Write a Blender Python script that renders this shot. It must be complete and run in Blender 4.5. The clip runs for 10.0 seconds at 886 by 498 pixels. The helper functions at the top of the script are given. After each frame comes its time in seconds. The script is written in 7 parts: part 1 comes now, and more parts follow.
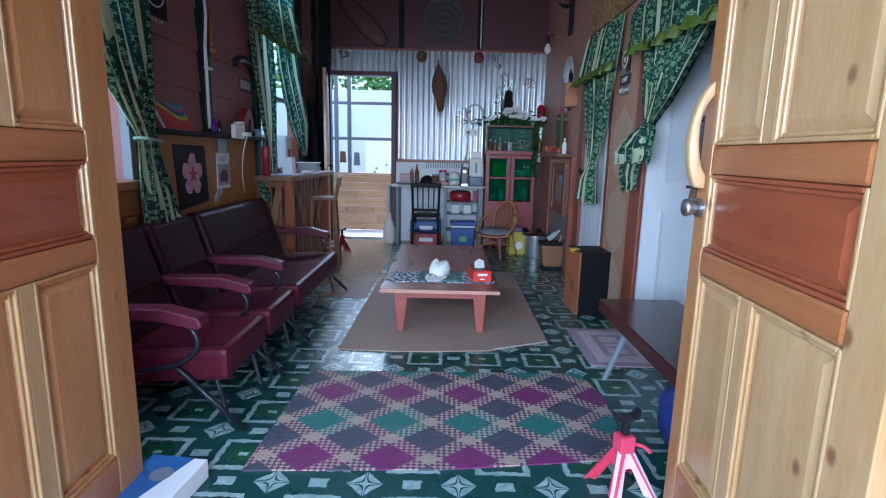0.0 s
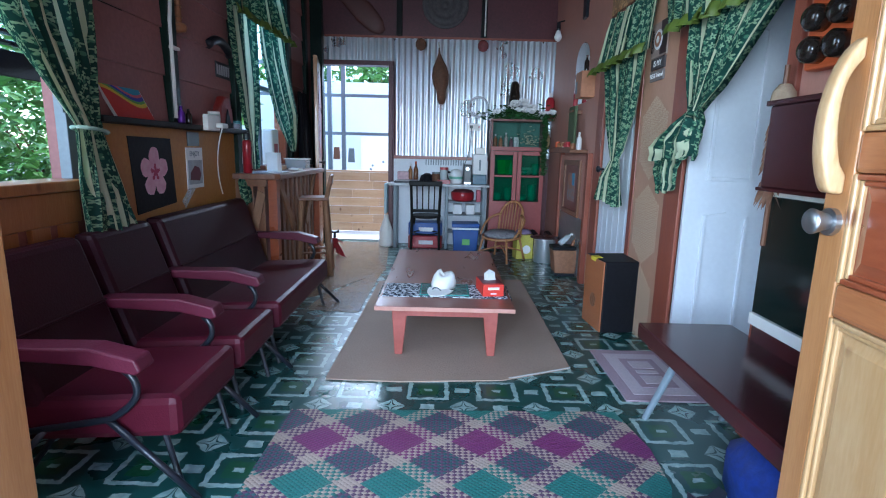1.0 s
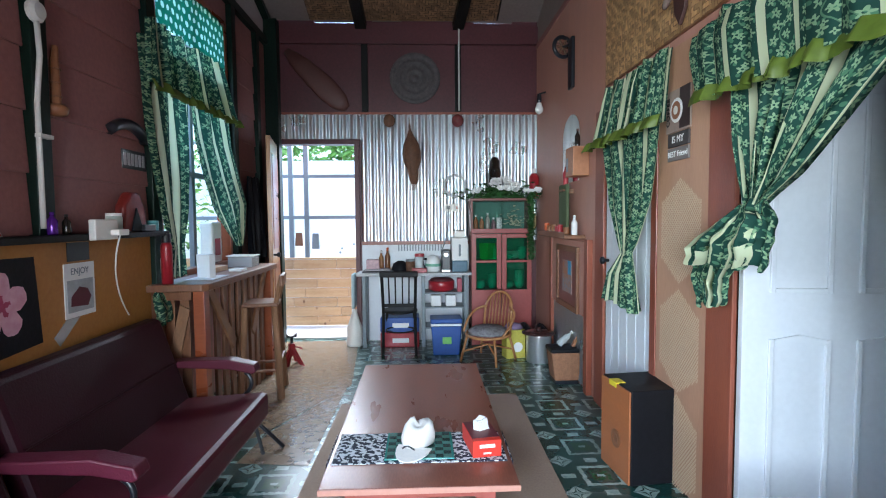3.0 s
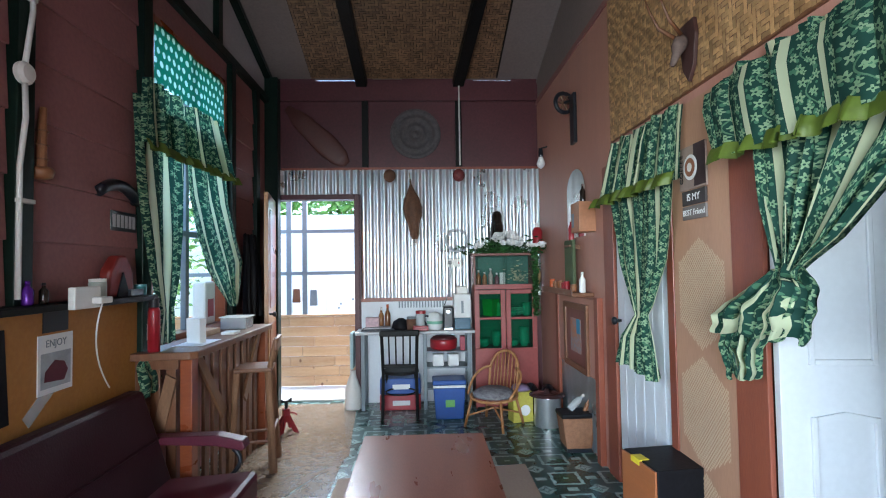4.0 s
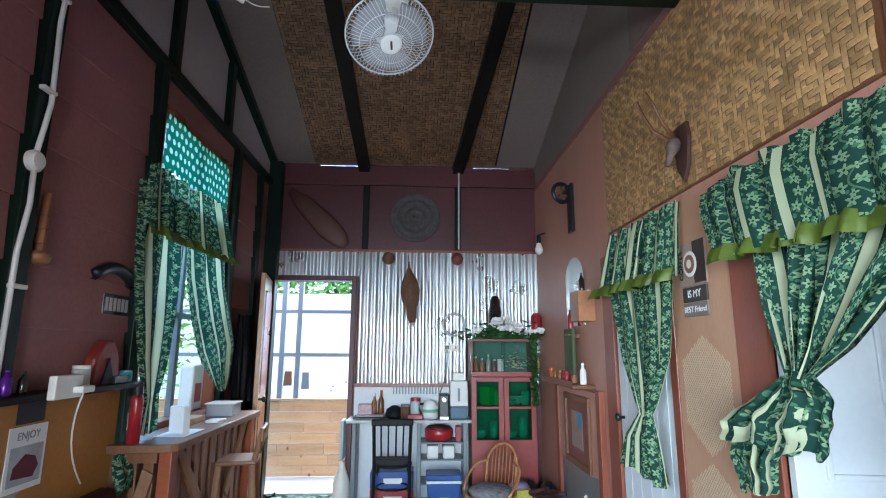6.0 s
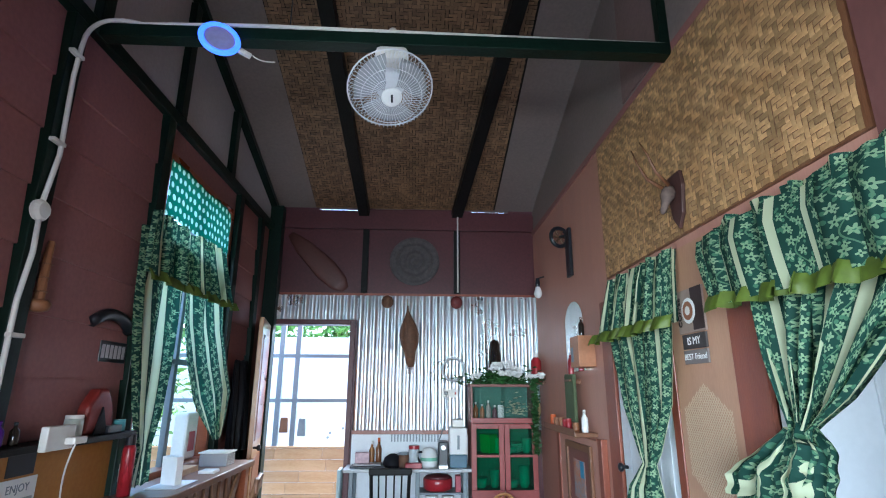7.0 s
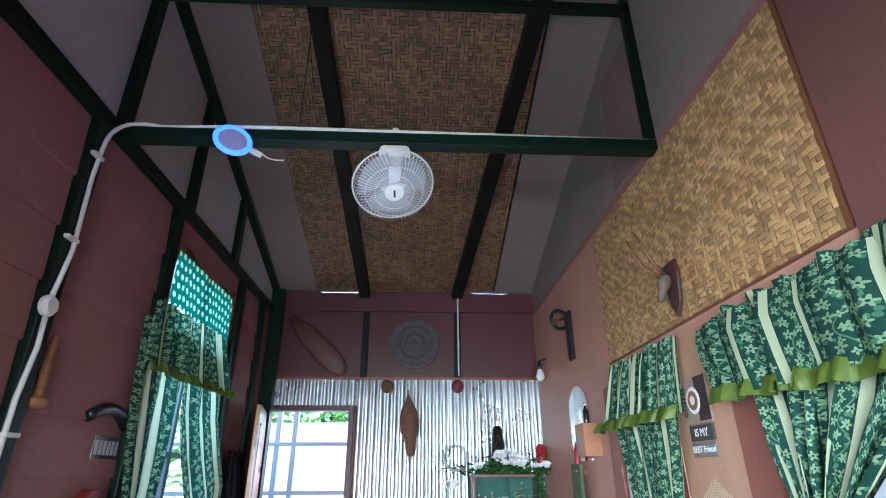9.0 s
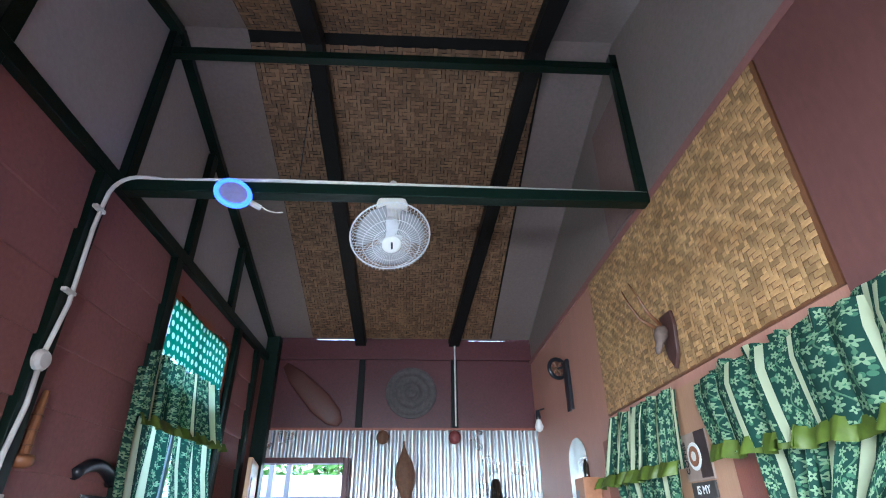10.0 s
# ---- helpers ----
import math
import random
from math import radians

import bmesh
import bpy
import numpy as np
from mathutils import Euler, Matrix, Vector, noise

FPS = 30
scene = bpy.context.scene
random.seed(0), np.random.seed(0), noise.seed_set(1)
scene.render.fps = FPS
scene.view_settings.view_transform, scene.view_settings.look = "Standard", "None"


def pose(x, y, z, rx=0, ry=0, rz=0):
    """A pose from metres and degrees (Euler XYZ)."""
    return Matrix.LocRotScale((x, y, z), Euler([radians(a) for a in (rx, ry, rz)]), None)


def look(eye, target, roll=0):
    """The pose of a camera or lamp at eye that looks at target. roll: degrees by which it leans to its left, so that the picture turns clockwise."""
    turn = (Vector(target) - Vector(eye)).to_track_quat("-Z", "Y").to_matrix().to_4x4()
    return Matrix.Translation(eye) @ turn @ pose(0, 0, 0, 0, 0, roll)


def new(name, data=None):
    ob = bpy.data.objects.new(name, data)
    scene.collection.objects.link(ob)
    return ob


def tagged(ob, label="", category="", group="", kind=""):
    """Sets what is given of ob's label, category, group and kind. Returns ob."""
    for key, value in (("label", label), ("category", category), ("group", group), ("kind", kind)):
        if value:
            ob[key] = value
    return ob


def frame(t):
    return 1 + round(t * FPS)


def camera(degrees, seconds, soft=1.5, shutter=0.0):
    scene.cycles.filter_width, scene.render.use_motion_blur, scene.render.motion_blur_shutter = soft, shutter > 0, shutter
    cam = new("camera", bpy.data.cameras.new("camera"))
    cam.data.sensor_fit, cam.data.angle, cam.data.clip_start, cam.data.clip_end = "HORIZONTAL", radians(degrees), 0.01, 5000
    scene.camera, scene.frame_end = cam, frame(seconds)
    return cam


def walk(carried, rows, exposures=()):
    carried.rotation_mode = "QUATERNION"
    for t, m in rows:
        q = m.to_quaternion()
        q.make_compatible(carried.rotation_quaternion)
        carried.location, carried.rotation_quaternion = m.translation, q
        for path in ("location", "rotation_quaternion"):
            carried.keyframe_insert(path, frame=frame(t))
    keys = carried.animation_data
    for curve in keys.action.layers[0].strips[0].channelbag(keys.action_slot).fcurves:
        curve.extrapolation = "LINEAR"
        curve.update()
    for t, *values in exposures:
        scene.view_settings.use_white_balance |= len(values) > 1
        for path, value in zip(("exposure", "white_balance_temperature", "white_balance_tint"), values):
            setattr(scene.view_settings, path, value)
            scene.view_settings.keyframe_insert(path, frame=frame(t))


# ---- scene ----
import itertools

cam = camera(81.5, 10.0, 1.1)
PATH = [
    (0, (0.161, 0.002, 1.223), (0.156, 1.969, 0.859), 1.3),
    (0.5, (0.122, 0.257, 1.21), (0.118, 2.223, 0.842), 1.3),
    (1, (0.11, 0.502, 1.205), (0.116, 2.467, 0.832), 1.4),
    (1.5, (0.139, 0.786, 1.235), (0.145, 2.752, 0.866), 1.4),
    (2, (0.164, 0.999, 1.294), (0.166, 2.966, 0.929), 1.4),
    (2.5, (0.168, 1.153, 1.344), (0.206, 3.13, 1.044), 0.8),
    (2.7, (0.166, 1.237, 1.363), (0.235, 3.224, 1.143), -0.1),
    (4, (0.14, 1.502, 1.459), (0.223, 3.498, 1.533), -0.9),
    (4.5, (0.144, 1.526, 1.482), (0.227, 3.518, 1.65), -0.6),
    (5, (0.14, 1.533, 1.501), (0.224, 3.517, 1.736), -0.1),
    (5.5, (0.134, 1.53, 1.517), (0.224, 3.506, 1.816), 0.2),
    (7, (0.135, 1.501, 1.556), (0.229, 3.428, 2.082), 0.2),
    (7.5, (0.131, 1.482, 1.57), (0.223, 3.389, 2.166), 0.0),
    (8, (0.13, 1.464, 1.584), (0.218, 3.35, 2.241), -0.1),
    (8.5, (0.122, 1.451, 1.592), (0.211, 3.311, 2.32), -0.2),
    (9, (0.121, 1.435, 1.61), (0.214, 3.265, 2.412), -0.3),
    (9.5, (0.12, 1.42, 1.629), (0.22, 3.213, 2.509), -0.4),
    (10, (0.121, 1.399, 1.642), (0.223, 3.155, 2.594), -0.5),
]
walk(cam, [(t, look(eye, target, roll)) for t, eye, target, roll in PATH],
     [(0.0, 1.55, 5250, 9), (0.8, 1.85, 5250, 7), (1.5, 2.2, 5350, 6), (2.5, 2.35, 5950, 7), (4.5, 2.4, 6050, 6), (7.5, 2.6, 5680, 5), (8.5, 2.72, 5680, 5), (10.0, 3.08, 5620, 6)])

# ---- light ----
world = bpy.data.worlds.new("sky")
scene.world = world
world.use_nodes = True
wn = world.node_tree.nodes
sky = wn.new("ShaderNodeTexSky")
sky.sky_type, sky.sun_disc = "NISHITA", False
sky.sun_elevation, sky.sun_rotation = radians(60), radians(80)
world.node_tree.links.new(sky.outputs[0], wn["Background"].inputs[0])
wn["Background"].inputs[1].default_value = 0.3


def lamp(name, kind, m, power, color=(1, 1, 1), size=(1, 1), angle=10):
    data = bpy.data.lights.new(name, kind)
    data.energy, data.color = power, color
    if kind == "AREA":
        data.shape, data.size, data.size_y = "RECTANGLE", size[0], size[1]
    if kind == "SUN":
        data.angle = radians(angle)
    ob = new(name, data)
    ob.matrix_world = m
    return ob


lamp("sun", "SUN", look((8, 1.5, 14), (0, 0, 0)), 0.9, (1, 0.96, 0.9), angle=12)
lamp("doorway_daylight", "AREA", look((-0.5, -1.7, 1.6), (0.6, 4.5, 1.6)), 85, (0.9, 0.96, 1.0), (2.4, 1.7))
lamp("window_daylight", "AREA", look((-1.6, 1.78, 1.8), (1.4, 3.4, 1.35)), 8, (0.92, 0.97, 1.0), (0.9, 1.35))

lamp("rear_porch_daylight", "AREA", look((-0.9, 8.75, 2.95), (0.3, 5.2, 0.6)), 70, (0.92, 0.96, 1.0), (2.0, 0.7))


# ---- materials ----
def node_math(n, l, op, a, b=None, c=None):
    x = n.new("ShaderNodeMath")
    x.operation = op
    for i, v in enumerate((a, b, c)):
        if v is None:
            continue
        if isinstance(v, (int, float)):
            x.inputs[i].default_value = v
        else:
            l.new(v, x.inputs[i])
    return x.outputs[0]


def node_mix(n, l, f, a, b):
    x = n.new("ShaderNodeMix")
    x.data_type = "RGBA"
    for key, v in (("Factor", f), ("A", a), ("B", b)):
        if isinstance(v, tuple):
            x.inputs[key].default_value = (*v, 1)
        elif isinstance(v, (int, float)):
            x.inputs[key].default_value = v
        else:
            l.new(v, x.inputs[key])
    return x.outputs["Result"]


def mat(name, color, rough=0.6, metal=0.0, piece=False, knots=False, var=0.25, big=1.2, fine=40.0, bump=0.15, stretch=(1, 1, 1), second=None, spec=0.5, coat=0.0, island=0.0):
    m = bpy.data.materials.new(name)
    m.use_nodes = True
    n, l = m.node_tree.nodes, m.node_tree.links
    b = n["Principled BSDF"]
    b.inputs["Roughness"].default_value, b.inputs["Metallic"].default_value = rough, metal
    b.inputs["Specular IOR Level"].default_value = spec
    b.inputs["Coat Weight"].default_value = coat
    tc, mp = n.new("ShaderNodeTexCoord"), n.new("ShaderNodeMapping")
    mp.inputs["Scale"].default_value = stretch
    l.new(tc.outputs["Object"], mp.inputs[0])
    n1, n2 = n.new("ShaderNodeTexNoise"), n.new("ShaderNodeTexNoise")
    n1.inputs["Scale"].default_value, n1.inputs["Detail"].default_value = big, 4
    n2.inputs["Scale"].default_value, n2.inputs["Detail"].default_value = fine, 3
    l.new(mp.outputs[0], n1.inputs[0]), l.new(mp.outputs[0], n2.inputs[0])
    mix = n.new("ShaderNodeMix")
    mix.data_type = "RGBA"
    c2 = second or tuple(c * (1 - var) for c in color)
    mix.inputs["A"].default_value, mix.inputs["B"].default_value = (*c2, 1), (*color, 1)
    add = n.new("ShaderNodeMath")
    add.operation = "MULTIPLY_ADD"
    add.inputs[1].default_value = 0.6
    l.new(n1.outputs[0], add.inputs[0])
    mul = n.new("ShaderNodeMath")
    mul.operation = "MULTIPLY"
    mul.inputs[1].default_value = 0.4
    l.new(n2.outputs[0], mul.inputs[0]), l.new(mul.outputs[0], add.inputs[2])
    ramp = n.new("ShaderNodeMapRange")
    ramp.inputs["From Min"].default_value, ramp.inputs["From Max"].default_value = 0.36, 0.64
    l.new(add.outputs[0], ramp.inputs[0]), l.new(ramp.outputs[0], mix.inputs["Factor"])
    out = mix.outputs["Result"]
    if knots:
        vk, kk = n.new("ShaderNodeTexVoronoi"), n.new("ShaderNodeMapRange")
        vk.inputs["Scale"].default_value = 6.5
        km = n.new("ShaderNodeMapping")
        km.inputs["Scale"].default_value = (1, 1, 0.7)
        l.new(tc.outputs["Object"], km.inputs[0]), l.new(km.outputs[0], vk.inputs[0])
        kk.inputs["From Min"].default_value, kk.inputs["From Max"].default_value = 0.07, 0.13
        kk.inputs["To Min"].default_value, kk.inputs["To Max"].default_value = 0.8, 0.0
        l.new(vk.outputs["Distance"], kk.inputs[0])
        out = node_mix(n, l, kk.outputs[0], out, (0.14, 0.045, 0.015))
    if island:
        geo, hsv = n.new("ShaderNodeNewGeometry"), n.new("ShaderNodeHueSaturation")
        mr = n.new("ShaderNodeMapRange")
        mr.inputs["To Min"].default_value, mr.inputs["To Max"].default_value = 1 - island, 1 + island
        l.new(n.new("ShaderNodeObjectInfo").outputs["Random"] if piece else geo.outputs["Random Per Island"], mr.inputs[0]), l.new(mr.outputs[0], hsv.inputs["Value"])
        l.new(out, hsv.inputs["Color"])
        out = hsv.outputs[0]
    l.new(out, b.inputs["Base Color"])
    rr = n.new("ShaderNodeMapRange")
    rr.inputs["To Min"].default_value, rr.inputs["To Max"].default_value = max(0.02, rough - 0.1), min(1, rough + 0.1)
    l.new(n1.outputs[0], rr.inputs[0]), l.new(rr.outputs[0], b.inputs["Roughness"])
    if bump:
        bp = n.new("ShaderNodeBump")
        bp.inputs["Strength"].default_value, bp.inputs["Distance"].default_value = bump, 0.01
        l.new(n2.outputs[0], bp.inputs["Height"]), l.new(bp.outputs[0], b.inputs["Normal"])
    return m


def glass(name, color=(0.9, 1, 0.95), rough=0.02, clear=0.85, milky=0.06):
    m = bpy.data.materials.new(name)
    m.use_nodes = True
    n, l = m.node_tree.nodes, m.node_tree.links
    b = n["Principled BSDF"]
    b.inputs["Base Color"].default_value = (*(c * milky for c in color), 1)
    b.inputs["Roughness"].default_value = rough
    t, mx = n.new("ShaderNodeBsdfTransparent"), n.new("ShaderNodeMixShader")
    t.inputs[0].default_value = (*color, 1)
    mx.inputs[0].default_value = clear
    l.new(b.outputs[0], mx.inputs[1]), l.new(t.outputs[0], mx.inputs[2])
    l.new(mx.outputs[0], n["Material Output"].inputs[0])
    return m


def floor_vinyl():
    """Dark green sheet vinyl printed with framed squares, flowered lozenges and small tiles."""
    m = bpy.data.materials.new("green_patterned_vinyl")
    m.use_nodes = True
    n, l = m.node_tree.nodes, m.node_tree.links
    M = lambda op, a, b=None, c=None: node_math(n, l, op, a, b, c)
    tc, sep = n.new("ShaderNodeTexCoord"), n.new("ShaderNodeSeparateXYZ")
    l.new(tc.outputs["Object"], sep.inputs[0])
    P = 0.35
    cell = lambda s, off: M("ABSOLUTE", M("SUBTRACT", M("FRACT", M("ADD", M("DIVIDE", s, P), off)), 0.5))
    ax, ay = cell(sep.outputs[0], 0.33), cell(sep.outputs[1], 0.04)
    bx, by = cell(sep.outputs[0], 0.83), cell(sep.outputs[1], 0.54)
    noise1 = n.new("ShaderNodeTexNoise")
    noise1.inputs["Scale"].default_value, noise1.inputs["Detail"].default_value = 28, 4
    l.new(tc.outputs["Object"], noise1.inputs[0])
    wob = M("MULTIPLY", M("SUBTRACT", noise1.outputs[0], 0.5), 0.09)
    d = M("ADD", M("MAXIMUM", ax, ay), wob)
    band = lambda v, lo, hi: M("MULTIPLY", M("GREATER_THAN", v, lo), M("LESS_THAN", v, hi))
    frame1 = band(d, 0.235, 0.3)
    centre = M("LESS_THAN", d, 0.15)
    core = M("LESS_THAN", M("ADD", M("MAXIMUM", M("MULTIPLY", ax, 0.6), ay), wob), 0.035)
    dia = M("ADD", M("ADD", bx, by), wob)
    lozenge = M("LESS_THAN", dia, 0.2)
    petal = band(M("MULTIPLY", bx, by), 0.0008, 0.0022)
    small1 = M("LESS_THAN", M("ADD", M("MAXIMUM", M("MULTIPLY", bx, 0.8), M("MULTIPLY", ay, 1.25)), wob), 0.085)
    small2 = M("LESS_THAN", M("ADD", M("MAXIMUM", M("MULTIPLY", ax, 1.0), M("MULTIPLY", by, 1.4)), wob), 0.1)
    big = n.new("ShaderNodeTexNoise")
    big.inputs["Scale"].default_value, big.inputs["Detail"].default_value = 3, 5
    l.new(tc.outputs["Object"], big.inputs[0])
    pale = node_mix(n, l, noise1.outputs[0], (0.05, 0.14, 0.13), (0.5, 0.62, 0.58))
    base = node_mix(n, l, big.outputs[0], (0.009, 0.04, 0.037), (0.02, 0.075, 0.066))
    green = node_mix(n, l, noise1.outputs[0], (0.008, 0.045, 0.022), (0.025, 0.1, 0.045))
    col = node_mix(n, l, centre, base, green)
    col = node_mix(n, l, core, col, pale)
    col = node_mix(n, l, M("MINIMUM", M("ADD", M("ADD", frame1, small1), M("ADD", small2, lozenge)), 1.0), col, pale)
    col = node_mix(n, l, M("MULTIPLY", petal, lozenge), col, base)
    wear = n.new("ShaderNodeMapRange")
    wear.inputs["From Min"].default_value, wear.inputs["From Max"].default_value = 0.5, 0.75
    l.new(big.outputs[0], wear.inputs[0])
    col = node_mix(n, l, M("MULTIPLY", wear.outputs[0], 0.35), col, base)
    b = n["Principled BSDF"]
    l.new(col, b.inputs["Base Color"])
    r = n.new("ShaderNodeMapRange")
    r.inputs["To Min"].default_value, r.inputs["To Max"].default_value = 0.16, 0.4
    l.new(big.outputs[0], r.inputs[0]), l.new(r.outputs[0], b.inputs["Roughness"])
    bp = n.new("ShaderNodeBump")
    bp.inputs["Strength"].default_value, bp.inputs["Distance"].default_value = 0.12, 0.01
    l.new(big.outputs[0], bp.inputs["Height"]), l.new(bp.outputs[0], b.inputs["Normal"])
    return m


def rug_weave():
    """Plaited strip rug: purple, teal and slate lozenges with straw-coloured checked bands."""
    m = bpy.data.materials.new("plaited_rug")
    m.use_nodes = True
    n, l = m.node_tree.nodes, m.node_tree.links
    M = lambda op, a, b=None, c=None: node_math(n, l, op, a, b, c)
    tc, sep = n.new("ShaderNodeTexCoord"), n.new("ShaderNodeSeparateXYZ")
    l.new(tc.outputs["Object"], sep.inputs[0])
    u = M("DIVIDE", M("ADD", sep.outputs[0], M("MULTIPLY", sep.outputs[1], 1.15)), 0.335)
    v = M("DIVIDE", M("SUBTRACT", sep.outputs[0], M("MULTIPLY", sep.outputs[1], 1.15)), 0.335)
    fu, fv = M("FRACT", u), M("FRACT", v)
    iu, iv = M("FLOOR", u), M("FLOOR", v)
    par = M("MODULO", M("ABSOLUTE", M("ADD", iu, iv)), 2.0)
    alt = M("MODULO", M("ABSOLUTE", iu), 2.0)
    alt2 = M("MODULO", M("ABSOLUTE", M("FLOOR", M("DIVIDE", M("ADD", iu, M("MULTIPLY", iv, -1.0)), 2.0))), 2.0)
    strip = 14.0
    wu, wv = M("FLOOR", M("MULTIPLY", u, strip)), M("FLOOR", M("MULTIPLY", v, strip))
    chk = M("MODULO", M("ABSOLUTE", M("ADD", wu, wv)), 2.0)
    col = node_mix(n, l, alt2, (0.17, 0.03, 0.12), (0.035, 0.16, 0.14))
    mixed = node_mix(n, l, chk, (0.11, 0.05, 0.1), (0.03, 0.09, 0.1))
    col = node_mix(n, l, par, mixed, col)
    bandu, bandv = M("GREATER_THAN", fu, 0.7), M("GREATER_THAN", fv, 0.7)
    either, both = M("MAXIMUM", bandu, bandv), M("MULTIPLY", bandu, bandv)
    straw = (0.4, 0.31, 0.25)
    col = node_mix(n, l, M("MULTIPLY", either, chk), col, straw)
    col = node_mix(n, l, both, col, straw)
    ns = n.new("ShaderNodeTexNoise")
    ns.inputs["Scale"].default_value = 60
    l.new(tc.outputs["Object"], ns.inputs[0])
    col = node_mix(n, l, M("MULTIPLY", ns.outputs[0], 0.5), col, node_mix(n, l, 0.45, col, (0, 0, 0)))
    b = n["Principled BSDF"]
    b.inputs["Roughness"].default_value = 0.55
    l.new(col, b.inputs["Base Color"])
    h = M("MULTIPLY", M("SINE", M("MULTIPLY", u, strip * math.pi)), M("SINE", M("MULTIPLY", v, strip * math.pi)))
    bp = n.new("ShaderNodeBump")
    bp.inputs["Strength"].default_value, bp.inputs["Distance"].default_value = 0.5, 0.004
    l.new(M("ABSOLUTE", h), bp.inputs["Height"]), l.new(bp.outputs[0], b.inputs["Normal"])
    return m


def curtain_cloth(name, dots=False):
    """Dark green cotton with cream stripes and pale sprigs of flowers; u runs across the cloth in metres, v down it."""
    m = bpy.data.materials.new(name)
    m.use_nodes = True
    n, l = m.node_tree.nodes, m.node_tree.links
    M = lambda op, a, b=None, c=None: node_math(n, l, op, a, b, c)
    uv, sep = n.new("ShaderNodeUVMap"), n.new("ShaderNodeSeparateXYZ")
    l.new(uv.outputs[0], sep.inputs[0])
    u, v = sep.outputs[0], sep.outputs[1]
    P = 0.15
    fx = M("MULTIPLY", M("FRACT", M("DIVIDE", u, P)), P)
    stripe = M("LESS_THAN", fx, 0.032)
    # flowers along a column centred in the green band
    def flowers(centre, pitch, size, lobes, shift):
        w = M("ADD", M("DIVIDE", v, pitch), shift)
        cx = M("ADD", centre, M("MULTIPLY", M("SINE", M("MULTIPLY", M("FLOOR", w), 2.2)), 0.012))
        dx, dy = M("SUBTRACT", fx, cx), M("MULTIPLY", M("SUBTRACT", M("FRACT", w), 0.5), pitch)
        r = M("SQRT", M("ADD", M("MULTIPLY", dx, dx), M("MULTIPLY", dy, dy)))
        edge = M("ADD", size, M("MULTIPLY", M("COSINE", M("MULTIPLY", M("ARCTAN2", dy, dx), lobes)), size * 0.42))
        return M("MULTIPLY", M("LESS_THAN", r, edge), M("GREATER_THAN", r, size * 0.3))
    flower = M("MAXIMUM", M("MAXIMUM", flowers(0.07, 0.047, 0.0135, 5.0, 0.0), flowers(0.122, 0.05, 0.0125, 5.0, 0.4)), flowers(0.097, 0.037, 0.008, 4.0, 0.7))
    wave = M("SUBTRACT", M("SUBTRACT", fx, 0.103), M("MULTIPLY", M("SINE", M("MULTIPLY", v, 44.0)), 0.022))
    vine = M("LESS_THAN", M("ABSOLUTE", wave), 0.003)
    vor = n.new("ShaderNodeTexVoronoi")
    vor.inputs["Scale"].default_value = 42
    l.new(uv.outputs[0], vor.inputs[0])
    leaf = M("LESS_THAN", vor.outputs[0], 0.34)
    ns = n.new("ShaderNodeTexNoise")
    ns.inputs["Scale"].default_value = 9
    l.new(uv.outputs[0], ns.inputs[0])
    green = node_mix(n, l, ns.outputs[0], (0.008, 0.05, 0.037), (0.02, 0.095, 0.07))
    sprig = node_mix(n, l, ns.outputs[0], (0.2, 0.38, 0.2), (0.42, 0.58, 0.36))
    col = node_mix(n, l, M("MULTIPLY", leaf, M("LESS_THAN", M("ABSOLUTE", M("SUBTRACT", fx, 0.092)), 0.056)), green, (0.09, 0.24, 0.14))
    col = node_mix(n, l, vine, col, (0.12, 0.26, 0.15))
    col = node_mix(n, l, flower, col, sprig)
    col = node_mix(n, l, stripe, col, (0.66, 0.72, 0.48))
    if dots:
        q = 0.075
        sx = M("ADD", M("DIVIDE", u, q), M("MULTIPLY", M("MODULO", M("FLOOR", M("DIVIDE", v, q)), 2.0), 0.5))
        ex, ey = M("SUBTRACT", M("FRACT", sx), 0.5), M("SUBTRACT", M("FRACT", M("DIVIDE", v, q)), 0.5)
        rr = M("SQRT", M("ADD", M("MULTIPLY", ex, ex), M("MULTIPLY", ey, ey)))
        col = node_mix(n, l, M("LESS_THAN", rr, 0.28), (0.008, 0.12, 0.075), (0.4, 0.62, 0.55))
    b = n["Principled BSDF"]
    b.inputs["Roughness"].default_value = 0.8
    l.new(col, b.inputs["Base Color"])
    tr, mx = n.new("ShaderNodeBsdfTranslucent"), n.new("ShaderNodeMixShader")
    l.new(col, tr.inputs[0])
    mx.inputs[0].default_value = 0.6 if dots else 0.42
    l.new(b.outputs[0], mx.inputs[1]), l.new(tr.outputs[0], mx.inputs[2])
    l.new(mx.outputs[0], n["Material Output"].inputs[0])
    return m


GREEN = mat("dark_green_gloss_paint", (0.005, 0.018, 0.012), 0.4, var=0.5, spec=0.22)
BLACK = mat("black_stained_timber", (0.009, 0.009, 0.009), 0.5, var=0.5, stretch=(6, 1, 6), spec=0.2)
PINK = mat("faded_maroon_painted_board", (0.31, 0.13, 0.12), 0.55, second=(0.23, 0.095, 0.09), big=1.5, bump=0.1)
MAROON = mat("dark_maroon_paint", (0.1, 0.022, 0.028), 0.45, var=0.4)
OCHRE = mat("ochre_yellow_paint", (0.42, 0.19, 0.045), 0.5, second=(0.34, 0.14, 0.03), big=2)
# One grey sheet in two tones, the light and shade put into their colour.
CEIL = mat("grey_sheet_shade_tone", (0.24, 0.19, 0.175), 0.5, var=0.25, big=0.8, bump=0.05)
GREY = mat("grey_sheet_light_tone", (0.5, 0.47, 0.49), 0.55, var=0.18, big=0.8, bump=0.05)
